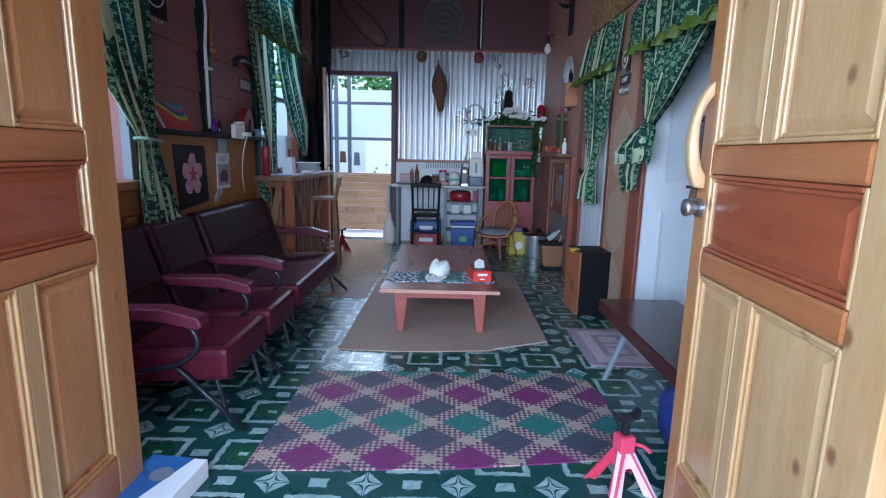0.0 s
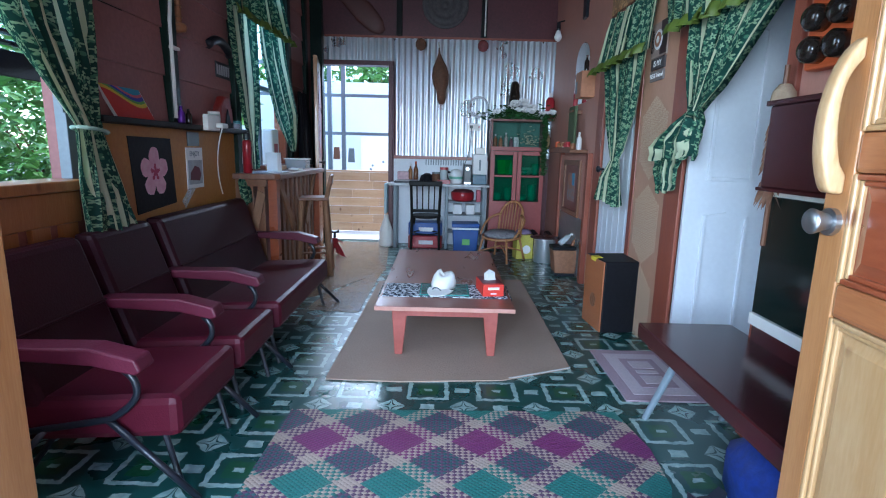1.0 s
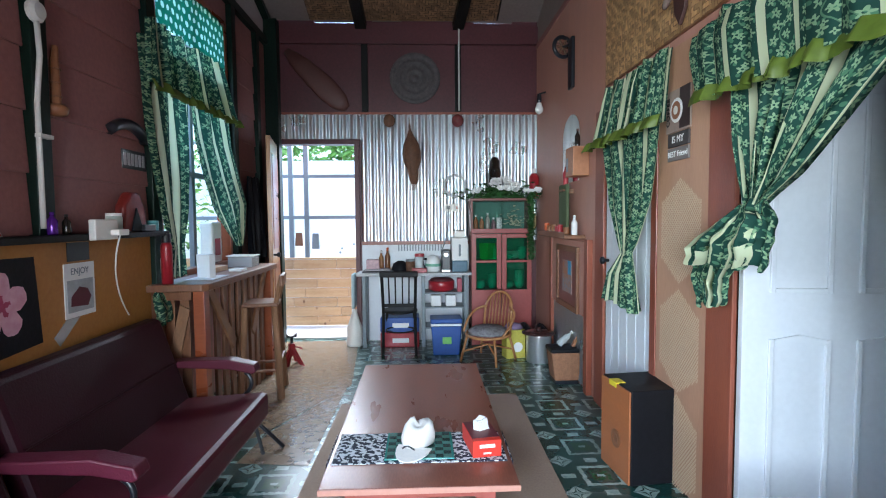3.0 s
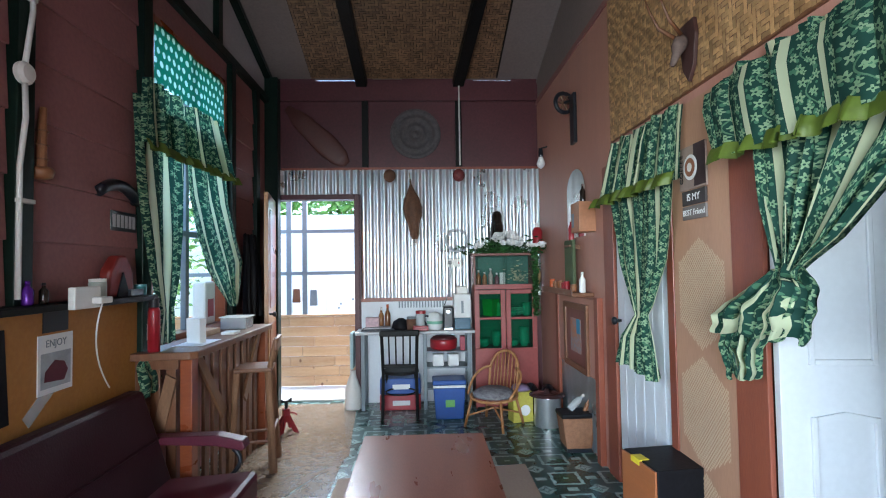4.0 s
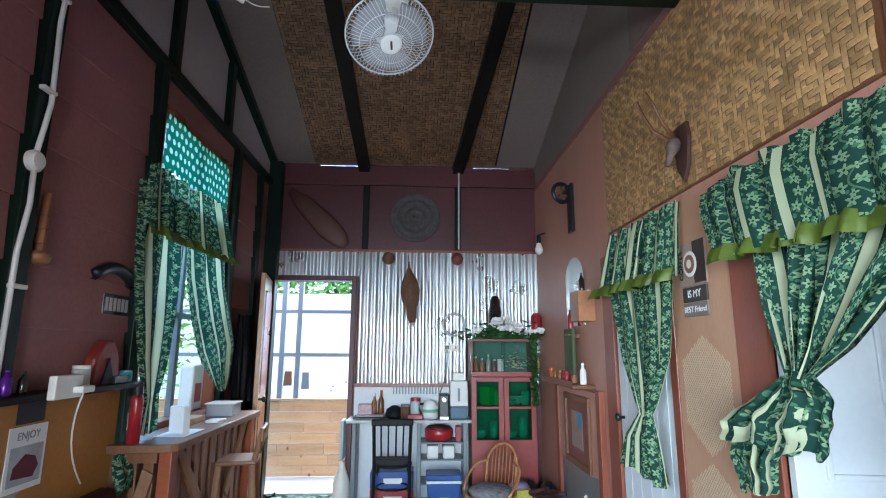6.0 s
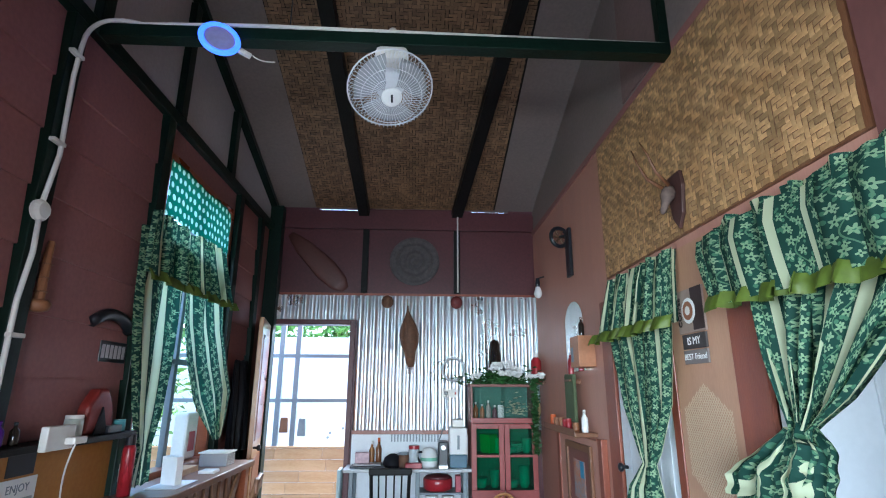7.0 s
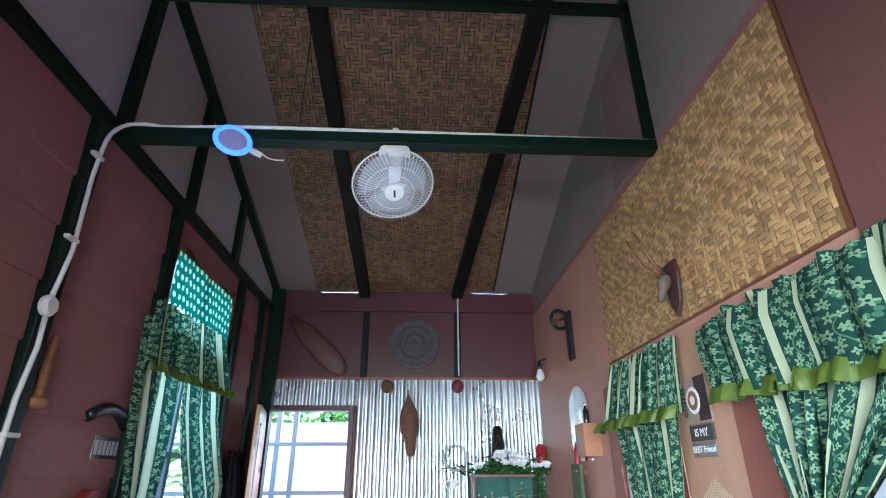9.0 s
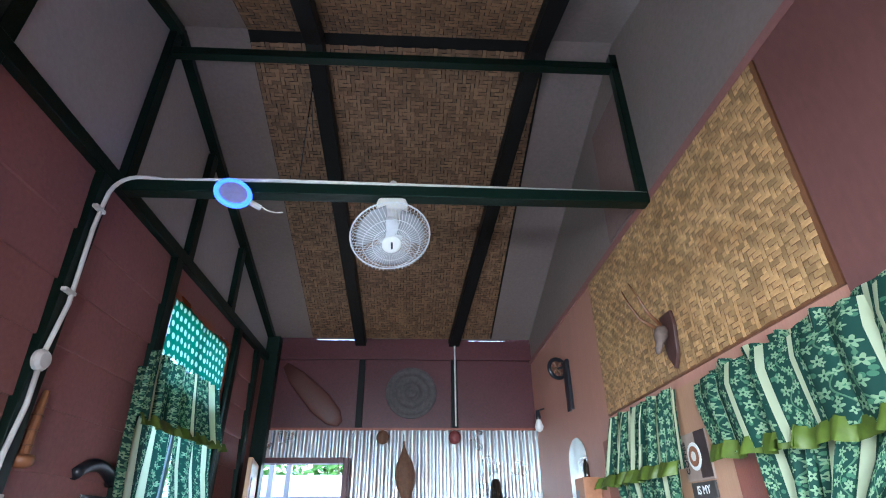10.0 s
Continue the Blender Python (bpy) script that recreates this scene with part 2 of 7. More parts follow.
PLY = mat("varnished_plywood", (0.5, 0.25, 0.19), 0.42, second=(0.42, 0.2, 0.15), big=1.5, stretch=(1, 4, 0.5), bump=0.05)
REDWOOD = mat("red_brown_timber", (0.27, 0.075, 0.04), 0.4, second=(0.2, 0.05, 0.03), big=2, stretch=(5, 5, 0.6), bump=0.08)
PINE = mat("varnished_pine", (0.43, 0.205, 0.075), 0.34, second=(0.34, 0.14, 0.042), big=3, fine=30, stretch=(7, 7, 0.6), bump=0.06, coat=0.2, knots=True)
PINE_RAIL = mat("orange_varnished_pine", (0.36, 0.135, 0.045), 0.32, second=(0.27, 0.09, 0.028), big=2.5, fine=22, stretch=(5, 0.8, 9), bump=0.05, coat=0.25)
PINE_PALE = mat("pale_varnished_pine", (0.46, 0.29, 0.135), 0.32, second=(0.38, 0.21, 0.08), big=2.5, fine=24, stretch=(5, 5, 0.7), bump=0.05, coat=0.2, knots=True)
PINE_RED = mat("red_stained_pine", (0.28, 0.072, 0.026), 0.3, second=(0.22, 0.05, 0.018), big=2, fine=20, stretch=(1.2, 1.2, 4), bump=0.05, coat=0.3)
WOOD = mat("brown_varnished_wood", (0.2, 0.085, 0.04), 0.4, second=(0.13, 0.05, 0.022), big=3, stretch=(6, 6, 0.7), bump=0.08)
PLANKDARK = mat("tan_unplaned_wood", (0.26, 0.13, 0.065), 0.55, second=(0.18, 0.085, 0.04), big=4, stretch=(3, 3, 1), bump=0.12)
TABLETOP = mat("brown_tabletop_veneer", (0.27, 0.095, 0.06), 0.3, second=(0.19, 0.06, 0.038), big=2, stretch=(4, 0.8, 4), bump=0.05)
PLANK = mat("honey_pine_plank", (0.62, 0.4, 0.22), 0.45, second=(0.5, 0.28, 0.13), big=3, stretch=(0.7, 5, 5), bump=0.08, knots=True, island=0.14, piece=True)
WHITE = mat("white_paint", (0.7, 0.73, 0.77), 0.4, var=0.08, bump=0.03)
CREAM = mat("cream_plastic", (0.75, 0.73, 0.68), 0.4, var=0.08, bump=0.0)
CONCRETE = mat("pale_concrete", (0.55, 0.54, 0.52), 0.8, var=0.2, fine=60)
ZINC = mat("corrugated_zinc", (0.76, 0.8, 0.84), 0.3, metal=1.0, var=0.08, big=2, bump=0.0)
STEEL = mat("polished_steel", (0.8, 0.81, 0.83), 0.28, metal=1.0, var=0.15, bump=0.02)
GREYPAINT = mat("grey_blue_paint", (0.2, 0.24, 0.27), 0.45, var=0.2)
VINYLRED = mat("burgundy_vinyl_upholstery", (0.075, 0.008, 0.018), 0.42, second=(0.058, 0.006, 0.014), big=2.5, fine=160, bump=0.12, spec=0.16)
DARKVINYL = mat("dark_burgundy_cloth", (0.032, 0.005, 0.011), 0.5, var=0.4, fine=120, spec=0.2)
ARMPAD = mat("burgundy_arm_pad", (0.09, 0.011, 0.026), 0.45, var=0.25, fine=120, spec=0.3)
BLACKMETAL = mat("black_enamelled_tube", (0.012, 0.014, 0.02), 0.3, var=0.3, bump=0.02)
BLACKCLOTH = mat("black_board", (0.008, 0.008, 0.011), 0.55, var=0.4, spec=0.2)
BROWNMAT = mat("brown_felt_sheet", (0.36, 0.265, 0.2), 0.8, second=(0.28, 0.195, 0.15), big=1.5, fine=90, bump=0.25)
FLOOR = floor_vinyl()
RUG = rug_weave()
CURTAIN = curtain_cloth("green_striped_floral_cotton")
DOTS = curtain_cloth("green_dotted_voile", dots=True)
RUFFLE = mat("olive_green_satin", (0.11, 0.16, 0.02), 0.5, var=0.35, big=8)
BAMBOO = mat("split_bamboo_strip", (0.52, 0.32, 0.15), 0.42, second=(0.36, 0.2, 0.085), big=6, fine=60, bump=0.1, island=0.38)
BAMBOO_PIECE = mat("split_bamboo_piece", (0.52, 0.32, 0.15), 0.42, second=(0.36, 0.2, 0.085), big=6, fine=60, bump=0.1, island=0.38, piece=True)
BAMBOO_OLD = mat("aged_bamboo_strip", (0.25, 0.145, 0.08), 0.5, second=(0.16, 0.09, 0.047), big=2, fine=60, bump=0.1, island=0.35)
RATTAN = mat("rattan_cane", (0.45, 0.22, 0.09), 0.4, second=(0.33, 0.14, 0.05), big=12, bump=0.06)
LEAF = mat("garden_leaf", (0.17, 0.34, 0.08), 0.5, second=(0.1, 0.22, 0.045), big=2, island=0.5)
LEAF_DARK = mat("dark_garland_leaf", (0.02, 0.09, 0.015), 0.5, var=0.5, island=0.4)
GROUND = mat("garden_soil_and_grass", (0.09, 0.11, 0.04), 0.9, second=(0.13, 0.1, 0.06), big=1, fine=20, bump=0.4)


# ---- mesh helpers ----
def thing(name, label, category, m=None, group="", kind=""):
    ob = new(name)
    ob.matrix_world = m or Matrix()
    return tagged(ob, label, category, group, kind)


def part(name, bm, material, parent=None, label="", smooth=False):
    me = bpy.data.meshes.new(name)
    if smooth:
        for f in bm.faces:
            f.smooth = True
    bm.to_mesh(me)
    bm.free()
    me.materials.append(material)
    ob = new(name, me)
    if parent:
        ob.parent = parent
    return tagged(ob, label)


def solid(name, bm, material, label, category, m=None, kind="", group="", smooth=False):
    ob = part(name, bm, material, smooth=smooth)
    ob.matrix_world = m or Matrix()
    return tagged(ob, label, category, group, kind)


def box(bm, x0, y0, z0, x1, y1, z1, bevel=0.0):
    vs = [bm.verts.new((x, y, z)) for x in (x0, x1) for y in (y0, y1) for z in (z0, z1)]
    fs = [bm.faces.new([vs[i] for i in q]) for q in ((0, 1, 3, 2), (4, 6, 7, 5), (0, 4, 5, 1), (2, 3, 7, 6), (0, 2, 6, 4), (1, 5, 7, 3))]
    if bevel:
        edges = list({e for f in fs for e in f.edges})
        bmesh.ops.bevel(bm, geom=edges, offset=bevel, segments=2, affect="EDGES", profile=0.5)
    return bm


def B(x0, y0, z0, x1, y1, z1, bevel=0.0):
    return box(bmesh.new(), min(x0, x1), min(y0, y1), min(z0, z1), max(x0, x1), max(y0, y1), max(z0, z1), bevel)


def prism(bm, pts, axis, a, b, bevel=0.0):
    """A flat outline pts in the other two axes, drawn out from a to b along axis."""
    def at(p, w):
        q = list(p)
        q.insert("xyz".index(axis), w)
        return q
    lo, hi = [bm.verts.new(at(p, a)) for p in pts], [bm.verts.new(at(p, b)) for p in pts]
    fs = [bm.faces.new(lo), bm.faces.new(hi[::-1])]
    for i in range(len(pts)):
        j = (i + 1) % len(pts)
        fs.append(bm.faces.new((lo[i], hi[i], hi[j], lo[j])))
    bmesh.ops.recalc_face_normals(bm, faces=fs)
    if bevel:
        bmesh.ops.bevel(bm, geom=list({e for f in fs for e in f.edges}), offset=bevel, segments=2, affect="EDGES", profile=0.5)
    return bm


def tube(bm, pts, r, n=8, r1=None, closed=False):
    pts = [Vector(p) for p in pts]
    rings, up = [], None
    k = len(pts)
    for i, p in enumerate(pts):
        if closed:
            d = pts[(i + 1) % k] - pts[i - 1]
        else:
            d = pts[min(i + 1, k - 1)] - pts[max(i - 1, 0)]
        d.normalize()
        if up is None:
            up = d.orthogonal().normalized()
        up = (up - d * up.dot(d)).normalized()
        side = d.cross(up)
        rad = r if r1 is None else r + (r1 - r) * i / (k - 1)
        rings.append([bm.verts.new(p + (up * math.cos(2 * math.pi * a / n) + side * math.sin(2 * math.pi * a / n)) * rad) for a in range(n)])
    for i in range(k if closed else k - 1):
        a, b = rings[i], rings[(i + 1) % k]
        for j in range(n):
            bm.faces.new((a[j], a[(j + 1) % n], b[(j + 1) % n], b[j]))
    if not closed:
        bm.faces.new(rings[0][::-1]), bm.faces.new(rings[-1])
    return bm


def lathe(bm, profile, n=20, c=(0, 0, 0)):
    """Turns (radius, height) pairs about the z axis through c."""
    rings = []
    for r, z in profile:
        rings.append([bm.verts.new((c[0] + max(r, 1e-4) * math.cos(2 * math.pi * a / n), c[1] + max(r, 1e-4) * math.sin(2 * math.pi * a / n), c[2] + z)) for a in range(n)])
    for a, b in zip(rings, rings[1:]):
        for j in range(n):
            bm.faces.new((a[j], a[(j + 1) % n], b[(j + 1) % n], b[j]))
    bm.faces.new(rings[0][::-1]), bm.faces.new(rings[-1])
    return bm


def arc(p0, p1, p2, k=10):
    """A smooth bend from p0 to p2, drawn towards p1."""
    p0, p1, p2 = Vector(p0), Vector(p1), Vector(p2)
    return [(1 - t) ** 2 * p0 + 2 * t * (1 - t) * p1 + t * t * p2 for t in [i / k for i in range(k + 1)]]


def turned(bm, m):
    bmesh.ops.transform(bm, matrix=m, verts=bm.verts)
    return bm


def lathed(profile, m, n=20):
    return turned(lathe(bmesh.new(), profile, n), m)


# ---- the setting ----
L, R, BACK, FRONT = -1.54, 1.465, 7.22, 0.8
EAVE, RIDGE, RY, PLATE = 3.57, 4.63, 3.84, 3.32
roof_z = lambda y: RIDGE - abs(y - RY) * (RIDGE - EAVE) / (BACK - RY)

solid("floor", B(L - 0.12, FRONT - 0.1, -0.1, R + 0.12, BACK + 0.1, 0.0), FLOOR, "dark green patterned sheet vinyl floor", "floor", kind="structure")
solid("ground", B(-60, -60, -0.5, 60, 60, -0.32), GROUND, "grass and bare soil of the garden", "ground", kind="structure")
# Added unseen wall: keeps light from the right off the left door.
solid("added_light_blocker", B(1.45, -2.2, -0.3, 1.57, FRONT - 0.12, 2.9), PINK, "unseen maroon wall added to block light from the right", "wall", kind="structure")
solid("porch_floor", B(-3, -2.2, -0.3, 3, FRONT - 0.1, -0.01), CONCRETE, "pale concrete porch floor", "floor", kind="structure")

# ceiling: two slopes of sheet, the grey darkened in place of shade
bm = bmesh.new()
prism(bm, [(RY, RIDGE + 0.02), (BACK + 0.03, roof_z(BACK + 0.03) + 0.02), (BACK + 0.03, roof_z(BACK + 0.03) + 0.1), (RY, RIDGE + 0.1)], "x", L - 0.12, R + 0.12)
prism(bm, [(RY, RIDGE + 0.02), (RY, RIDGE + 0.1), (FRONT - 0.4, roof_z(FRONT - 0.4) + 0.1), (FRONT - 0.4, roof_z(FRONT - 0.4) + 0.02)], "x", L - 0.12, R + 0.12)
solid("ceiling", bm, CEIL, "sheet ceiling on two roof slopes, grey darkened for shade", "ceiling", kind="structure")


def wall_x(name, x0, x1, openings, material, label, y0=FRONT - 0.12, y1=BACK + 0.12, z1=PLATE):
    """A wall along y with openings (y0, y1, z0, z1), in pieces that butt."""
    bm = bmesh.new()
    y = y0
    for a, b, c, d in sorted(openings):
        box(bm, x0, y, 0, x1, a, z1)
        if c > 0.01:
            box(bm, x0, a, 0, x1, b, c)
        box(bm, x0, a, d, x1, b, z1)
        y = b
    box(bm, x0, y, 0, x1, y1, z1)
    return solid(name, bm, material, label, "wall", kind="structure")


wall_x("wall_west", L - 0.1, L, [(1.25, 2.82, 1.04, 2.6), (4.72, 5.98, 1.0, 3.1)], PINK, "faded maroon painted board wall with two windows")
wall_x("wall_east", R, R + 0.1, [(2.62, 3.42, 0, 2.12), (4.2, 4.96, 0, 2.1)], PLY, "brown varnished plywood wall with two doorways")

# back wall with the doorway
bm = bmesh.new()
box(bm, L - 0.1, BACK, 0, -1.5, BACK + 0.1, 2.25)
box(bm, -0.58, BACK, 0, R + 0.1, BACK + 0.1, 2.25)
box(bm, L - 0.1, BACK, 2.25, R + 0.1, BACK + 0.1, 3.55)
# ragged upper edge: low where daylight shows under the roof sheet
edge = (L - 0.1, 3.6, -1.02, 3.567, -0.54, 3.6, -0.38, 3.582, -0.05, 3.6, 0.62, 3.583, 0.75, 3.569, 1.18, 3.6, R + 0.1)
for a, z, b in zip(edge[::2], edge[1::2], edge[2::2]):
    box(bm, a, BACK, 3.55, b, BACK + 0.1, z)
solid("wall_north", bm, MAROON, "dark maroon back wall with an open doorway", "wall", kind="structure")
bm = bmesh.new()
box(bm, L - 0.1, FRONT - 0.12, 0, -0.936, FRONT, 3.7)
box(bm, -0.936, FRONT - 0.12, 2.12, 0.964, FRONT, 3.7)
box(bm, 0.964, FRONT - 0.12, 0, R + 0.1, FRONT, 3.7)
solid("wall_south", bm, PINK, "maroon front wall with a wide entrance", "wall", kind="structure")

# gable sheets above the side walls: west lightened, east darkened to suit the light
for name, a, b, sheet, tone in (("wall_gable_west", L - 0.1, L, GREY, "light-lifted lilac-grey"), ("wall_gable_east", R, R + 0.1, CEIL, "shade-darkened grey")):
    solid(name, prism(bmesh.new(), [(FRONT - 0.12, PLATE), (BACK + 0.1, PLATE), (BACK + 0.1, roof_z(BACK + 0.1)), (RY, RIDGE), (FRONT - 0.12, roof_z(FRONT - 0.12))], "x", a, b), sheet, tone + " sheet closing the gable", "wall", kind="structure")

# ochre lower boarding on the west wall and its ledge
solid("ochre_wainscot", B(L, 2.86, 0.0, L + 0.018, 4.6, 1.3), OCHRE, "ochre yellow painted lower wall boarding", "wall panel", kind="structure")
solid("wall_ledge", B(L, 2.86, 1.3, L + 0.13, 4.6, 1.33, 0.004), BLACK, "narrow dark wooden ledge along the wall", "shelf", kind="structure")
for z in (1.335, 1.6, 1.865, 2.13, 2.395, 2.66, 2.925):
    for a, b in ((2.9, 3.625), (3.735, 4.575), (6.1, 6.66)):
        top = min(z + 0.275, 3.265)
        bm = prism(bmesh.new(), [(L, z), (L + 0.02, z), (L + 0.021, z + 0.006), (L + 0.006, top), (L, top)], "y", a, b)
        solid("wall_board", bm, PINK, "faded maroon lapped wall board", "board", group="boards of the west wall", kind="structure")

# timber frame of the west side
def post(name, x0, y0, z0, x1, y1, z1, material=GREEN, label="dark green painted timber post"):
    return solid(name, B(x0, y0, z0, x1, y1, z1, 0.004), material, label, "post", kind="structure")


for y in (2.84, 3.68, 4.63, 6.05, 6.72):
    post("wall_post", L, y - 0.05, 0 if y > 4.6 else 1.33, L + 0.05, y + 0.05, PLATE - 0.05)
post("wall_post", L, 7.08, 0, L + 0.14, 7.2, 3.56)
post("wall_plate", L, FRONT, PLATE - 0.05, L + 0.05, 7.07, PLATE + 0.03, label="dark green timber plate along the wall top")
for y in (1.9, 2.85, 3.84, 4.76, 5.75):
    post("gable_post", L, y - 0.045, PLATE + 0.03, L + 0.05, y + 0.045, roof_z(y) - 0.08)


def strut(name, p0, p1, w, h, material, label):
    p0, p1 = Vector(p0), Vector(p1)
    d = (p1 - p0)
    bm = box(bmesh.new(), -w / 2, -h / 2, 0, w / 2, h / 2, d.length, 0.004)
    return solid(name, bm, material, label, "beam", Matrix.Translation(p0) @ d.to_track_quat("Z", "Y").to_matrix().to_4x4(), kind="structure")


for x in (L + 0.03,):
    strut("gable_rafter", (x, BACK - 0.02, roof_z(BACK) - 0.03), (x, RY, RIDGE - 0.03), 0.08, 0.06, GREEN, "dark green gable rafter under the roof slope")
    strut("gable_rafter", (x, FRONT, roof_z(FRONT) - 0.03), (x, RY, RIDGE - 0.03), 0.08, 0.06, GREEN, "dark green gable rafter under the roof slope")
strut("rafter", (-0.5, BACK, roof_z(BACK) - 0.05), (-0.6, RY, RIDGE - 0.06), 0.12, 0.1, BLACK, "black stained roof rafter")
strut("rafter", (0.57, BACK, roof_z(BACK) - 0.05), (0.93, RY, RIDGE - 0.06), 0.12, 0.1, BLACK, "black stained roof rafter")
strut("rafter", (-0.6, FRONT, roof_z(FRONT) - 0.05), (-0.6, RY, RIDGE - 0.06), 0.12, 0.1, BLACK, "black stained roof rafter")
strut("rafter", (0.93, FRONT, roof_z(FRONT) - 0.05), (0.93, RY, RIDGE - 0.06), 0.12, 0.1, BLACK, "black stained roof rafter")
post("tie_beam", L + 0.05, 3.79, 3.27, R, 3.87, 3.34, label="dark green tie beam across the room")
post("ridge_tie", L + 0.05, 3.81, 4.36, R - 0.0, 3.87, 4.42, label="dark green collar beam under the ridge")
post("gable_post", R - 0.05, 3.81, PLATE + 0.03, R, 3.87, 4.5)
solid("wall_plate_trim", B(R - 0.012, FRONT, PLATE - 0.03, R, BACK, PLATE + 0.02), PINK, "narrow faded timber strip on the wall top", "trim", kind="structure")
# Darker copy of the wall's maroon; dimmer light is put into its colour.
solid("maroon_board", B(R - 0.012, FRONT, 2.15, R, 2.78, PLATE - 0.032), mat("maroon_board_shade_tone", (0.18, 0.072, 0.064), 0.55, second=(0.14, 0.055, 0.05), big=1.5, stretch=(1, 1, 0.4)), "maroon board high on the wall, darkened for shade", "wall panel", kind="structure")
solid("gable_hatch", prism(bmesh.new(), [(4.45, PLATE + 0.05), (3.92, PLATE + 0.05), (3.92, 4.28), (4.42, 4.28)], "x", R - 0.008, R), mat("dull_mauve_board", (0.22, 0.14, 0.13), 0.6), "dull mauve board patch in the gable", "wall panel", kind="structure")


def float_verts(half, wide, along_x, rise=0.0035):
    """One plaited strip, arched over its neighbours."""
    return [((t * half, q * wide, h) if along_x else (q * wide, t * half, h)) for t, h in ((-1, 0.0), (-0.55, rise), (0.55, rise), (1, 0.0)) for q in (-1, 1)]


def float_faces(along_x, b0=0):
    qs = [(b0 + 2 * i, b0 + 2 * i + 2, b0 + 2 * i + 3, b0 + 2 * i + 1) for i in range(3)]
    return qs if along_x else [q[::-1] for q in qs]


def floats(x_count, y_count, cell):
    """Centres, lengths in cells and directions of the strips of a broken twill."""
    walk_rg = random.Random(x_count + y_count)
    shift = list(itertools.accumulate(walk_rg.choice((1, 1, 1, 2, 3)) for _ in range(y_count)))
    swing = lambda j: shift[j]
    over = lambda i, j: (i + swing(j)) % 4 < 2
    for j in range(y_count):
        i = 0
        while i < x_count:
            k = i
            while k < x_count and over(k, j):
                k += 1
            if k > i:
                yield (i + k) / 2 * cell, (j + 0.5) * cell, True, k - i
            i = max(k, i + 1)
    for i in range(x_count):
        j = 0
        while j < y_count:
            k = j
            while k < y_count and k - j < 3 and not over(i, k):
                k += 1
            if k > j:
                yield (i + 0.5) * cell, (j + k) / 2 * cell, False, k - j
            j = max(k, j + 1)


def twill(x_count, y_count, cell, skip=lambda x, y: False, rise=0.0035):
    """Plaited strips as joined islands, in the plane z = 0."""
    verts, faces = [], []
    rgt = random.Random(x_count * 100 + y_count)
    for x, y, along, k in floats(x_count, y_count, cell):
        if skip(x, y):
            continue
        w = cell * rgt.uniform(0.38, 0.47)
        faces += float_faces(along, len(verts))
        verts += [(x + a, y + b, c) for a, b, c in float_verts(cell * 0.52 * k, w, along, rise)]
    me = bpy.data.meshes.new("plait")
    me.from_pydata(verts, [], faces)
    return me


def mat_panel(name, me, m, material, label):
    me.materials.append(material)
    ob = new(name, me)
    ob.matrix_world = m
    return tagged(ob, label, "woven mat", kind="stuff")


# plaited bamboo sheet high on the east wall
solid("bamboo_backing", B(R - 0.012, 2.79, 2.3, R, 4.97, PLATE - 0.032), WOOD, "dark backing behind the plaited bamboo", "wall panel", kind="structure")
MAT_M = Matrix(((0, 0, -1, R - 0.014), (-1, 0, 0, 4.96), (0, 1, 0, 2.31), (0, 0, 0, 1)))
near_strip = lambda x, y: x > 1.82
mat_panel("bamboo_wall_mat", twill(86, 39, 0.025, near_strip, 0.0018), MAT_M, BAMBOO, "golden plaited bamboo sheet on the wall")
# plaited sheets on the ceiling, north slope and a strip of the south slope
slope = math.atan2(RIDGE - EAVE, BACK - RY)
long = (BACK - RY) / math.cos(slope)
cn, sn = math.cos(slope), math.sin(slope)
bm = prism(bmesh.new(), [(RY, RIDGE + 0.0195), (BACK - 0.03, roof_z(BACK - 0.03) + 0.0195), (BACK - 0.03, roof_z(BACK - 0.03) + 0.012), (RY, RIDGE + 0.012), (RY - 1.0, roof_z(RY - 1.0) + 0.012), (RY - 1.0, roof_z(RY - 1.0) + 0.0195)], "x", -1.06, 1.02)
solid("ceiling_mat_backing", bm, BLACK, "dark backing behind the ceiling mats", "ceiling panel", kind="structure")
for x0, nx in ((-1.055, 15), (-0.575, 33), (0.465, 17)):
    ny = int((long - 0.08) / 0.0315)
    mat_panel("bamboo_ceiling_mat", twill(nx, ny, 0.0315, rise=0.0025), Matrix(((1, 0, 0, x0), (0, -cn, -sn, BACK - 0.03), (0, sn, -cn, EAVE + 0.014), (0, 0, 0, 1))), BAMBOO_OLD, "aged plaited bamboo sheet on the ceiling")
    mat_panel("bamboo_ceiling_mat", twill(nx, 30, 0.0315, rise=0.0025), Matrix(((1, 0, 0, x0), (0, -cn, sn, RY - 0.005), (0, -sn, -cn, RIDGE + 0.006), (0, 0, 0, 1))), BAMBOO_OLD, "aged plaited bamboo sheet on the ceiling")

# corrugated zinc on the back wall
def corrugated(x0, x1, z0, z1, y, depth=0.012, pitch=0.076):
    """Rounded ridges towards the room with narrow valleys between them."""
    bm = bmesh.new()
    n = int((x1 - x0) / pitch * 12)
    lo = [bm.verts.new((x0 + (x1 - x0) * i / n, y + depth * (1 - 2 * abs(math.sin(math.pi * (x0 + (x1 - x0) * i / n) / pitch))), z0)) for i in range(n + 1)]
    hi = [bm.verts.new((v.co.x, v.co.y, z1)) for v in lo]
    for i in range(n):
        bm.faces.new((lo[i], lo[i + 1], hi[i + 1], hi[i]))
    return bm


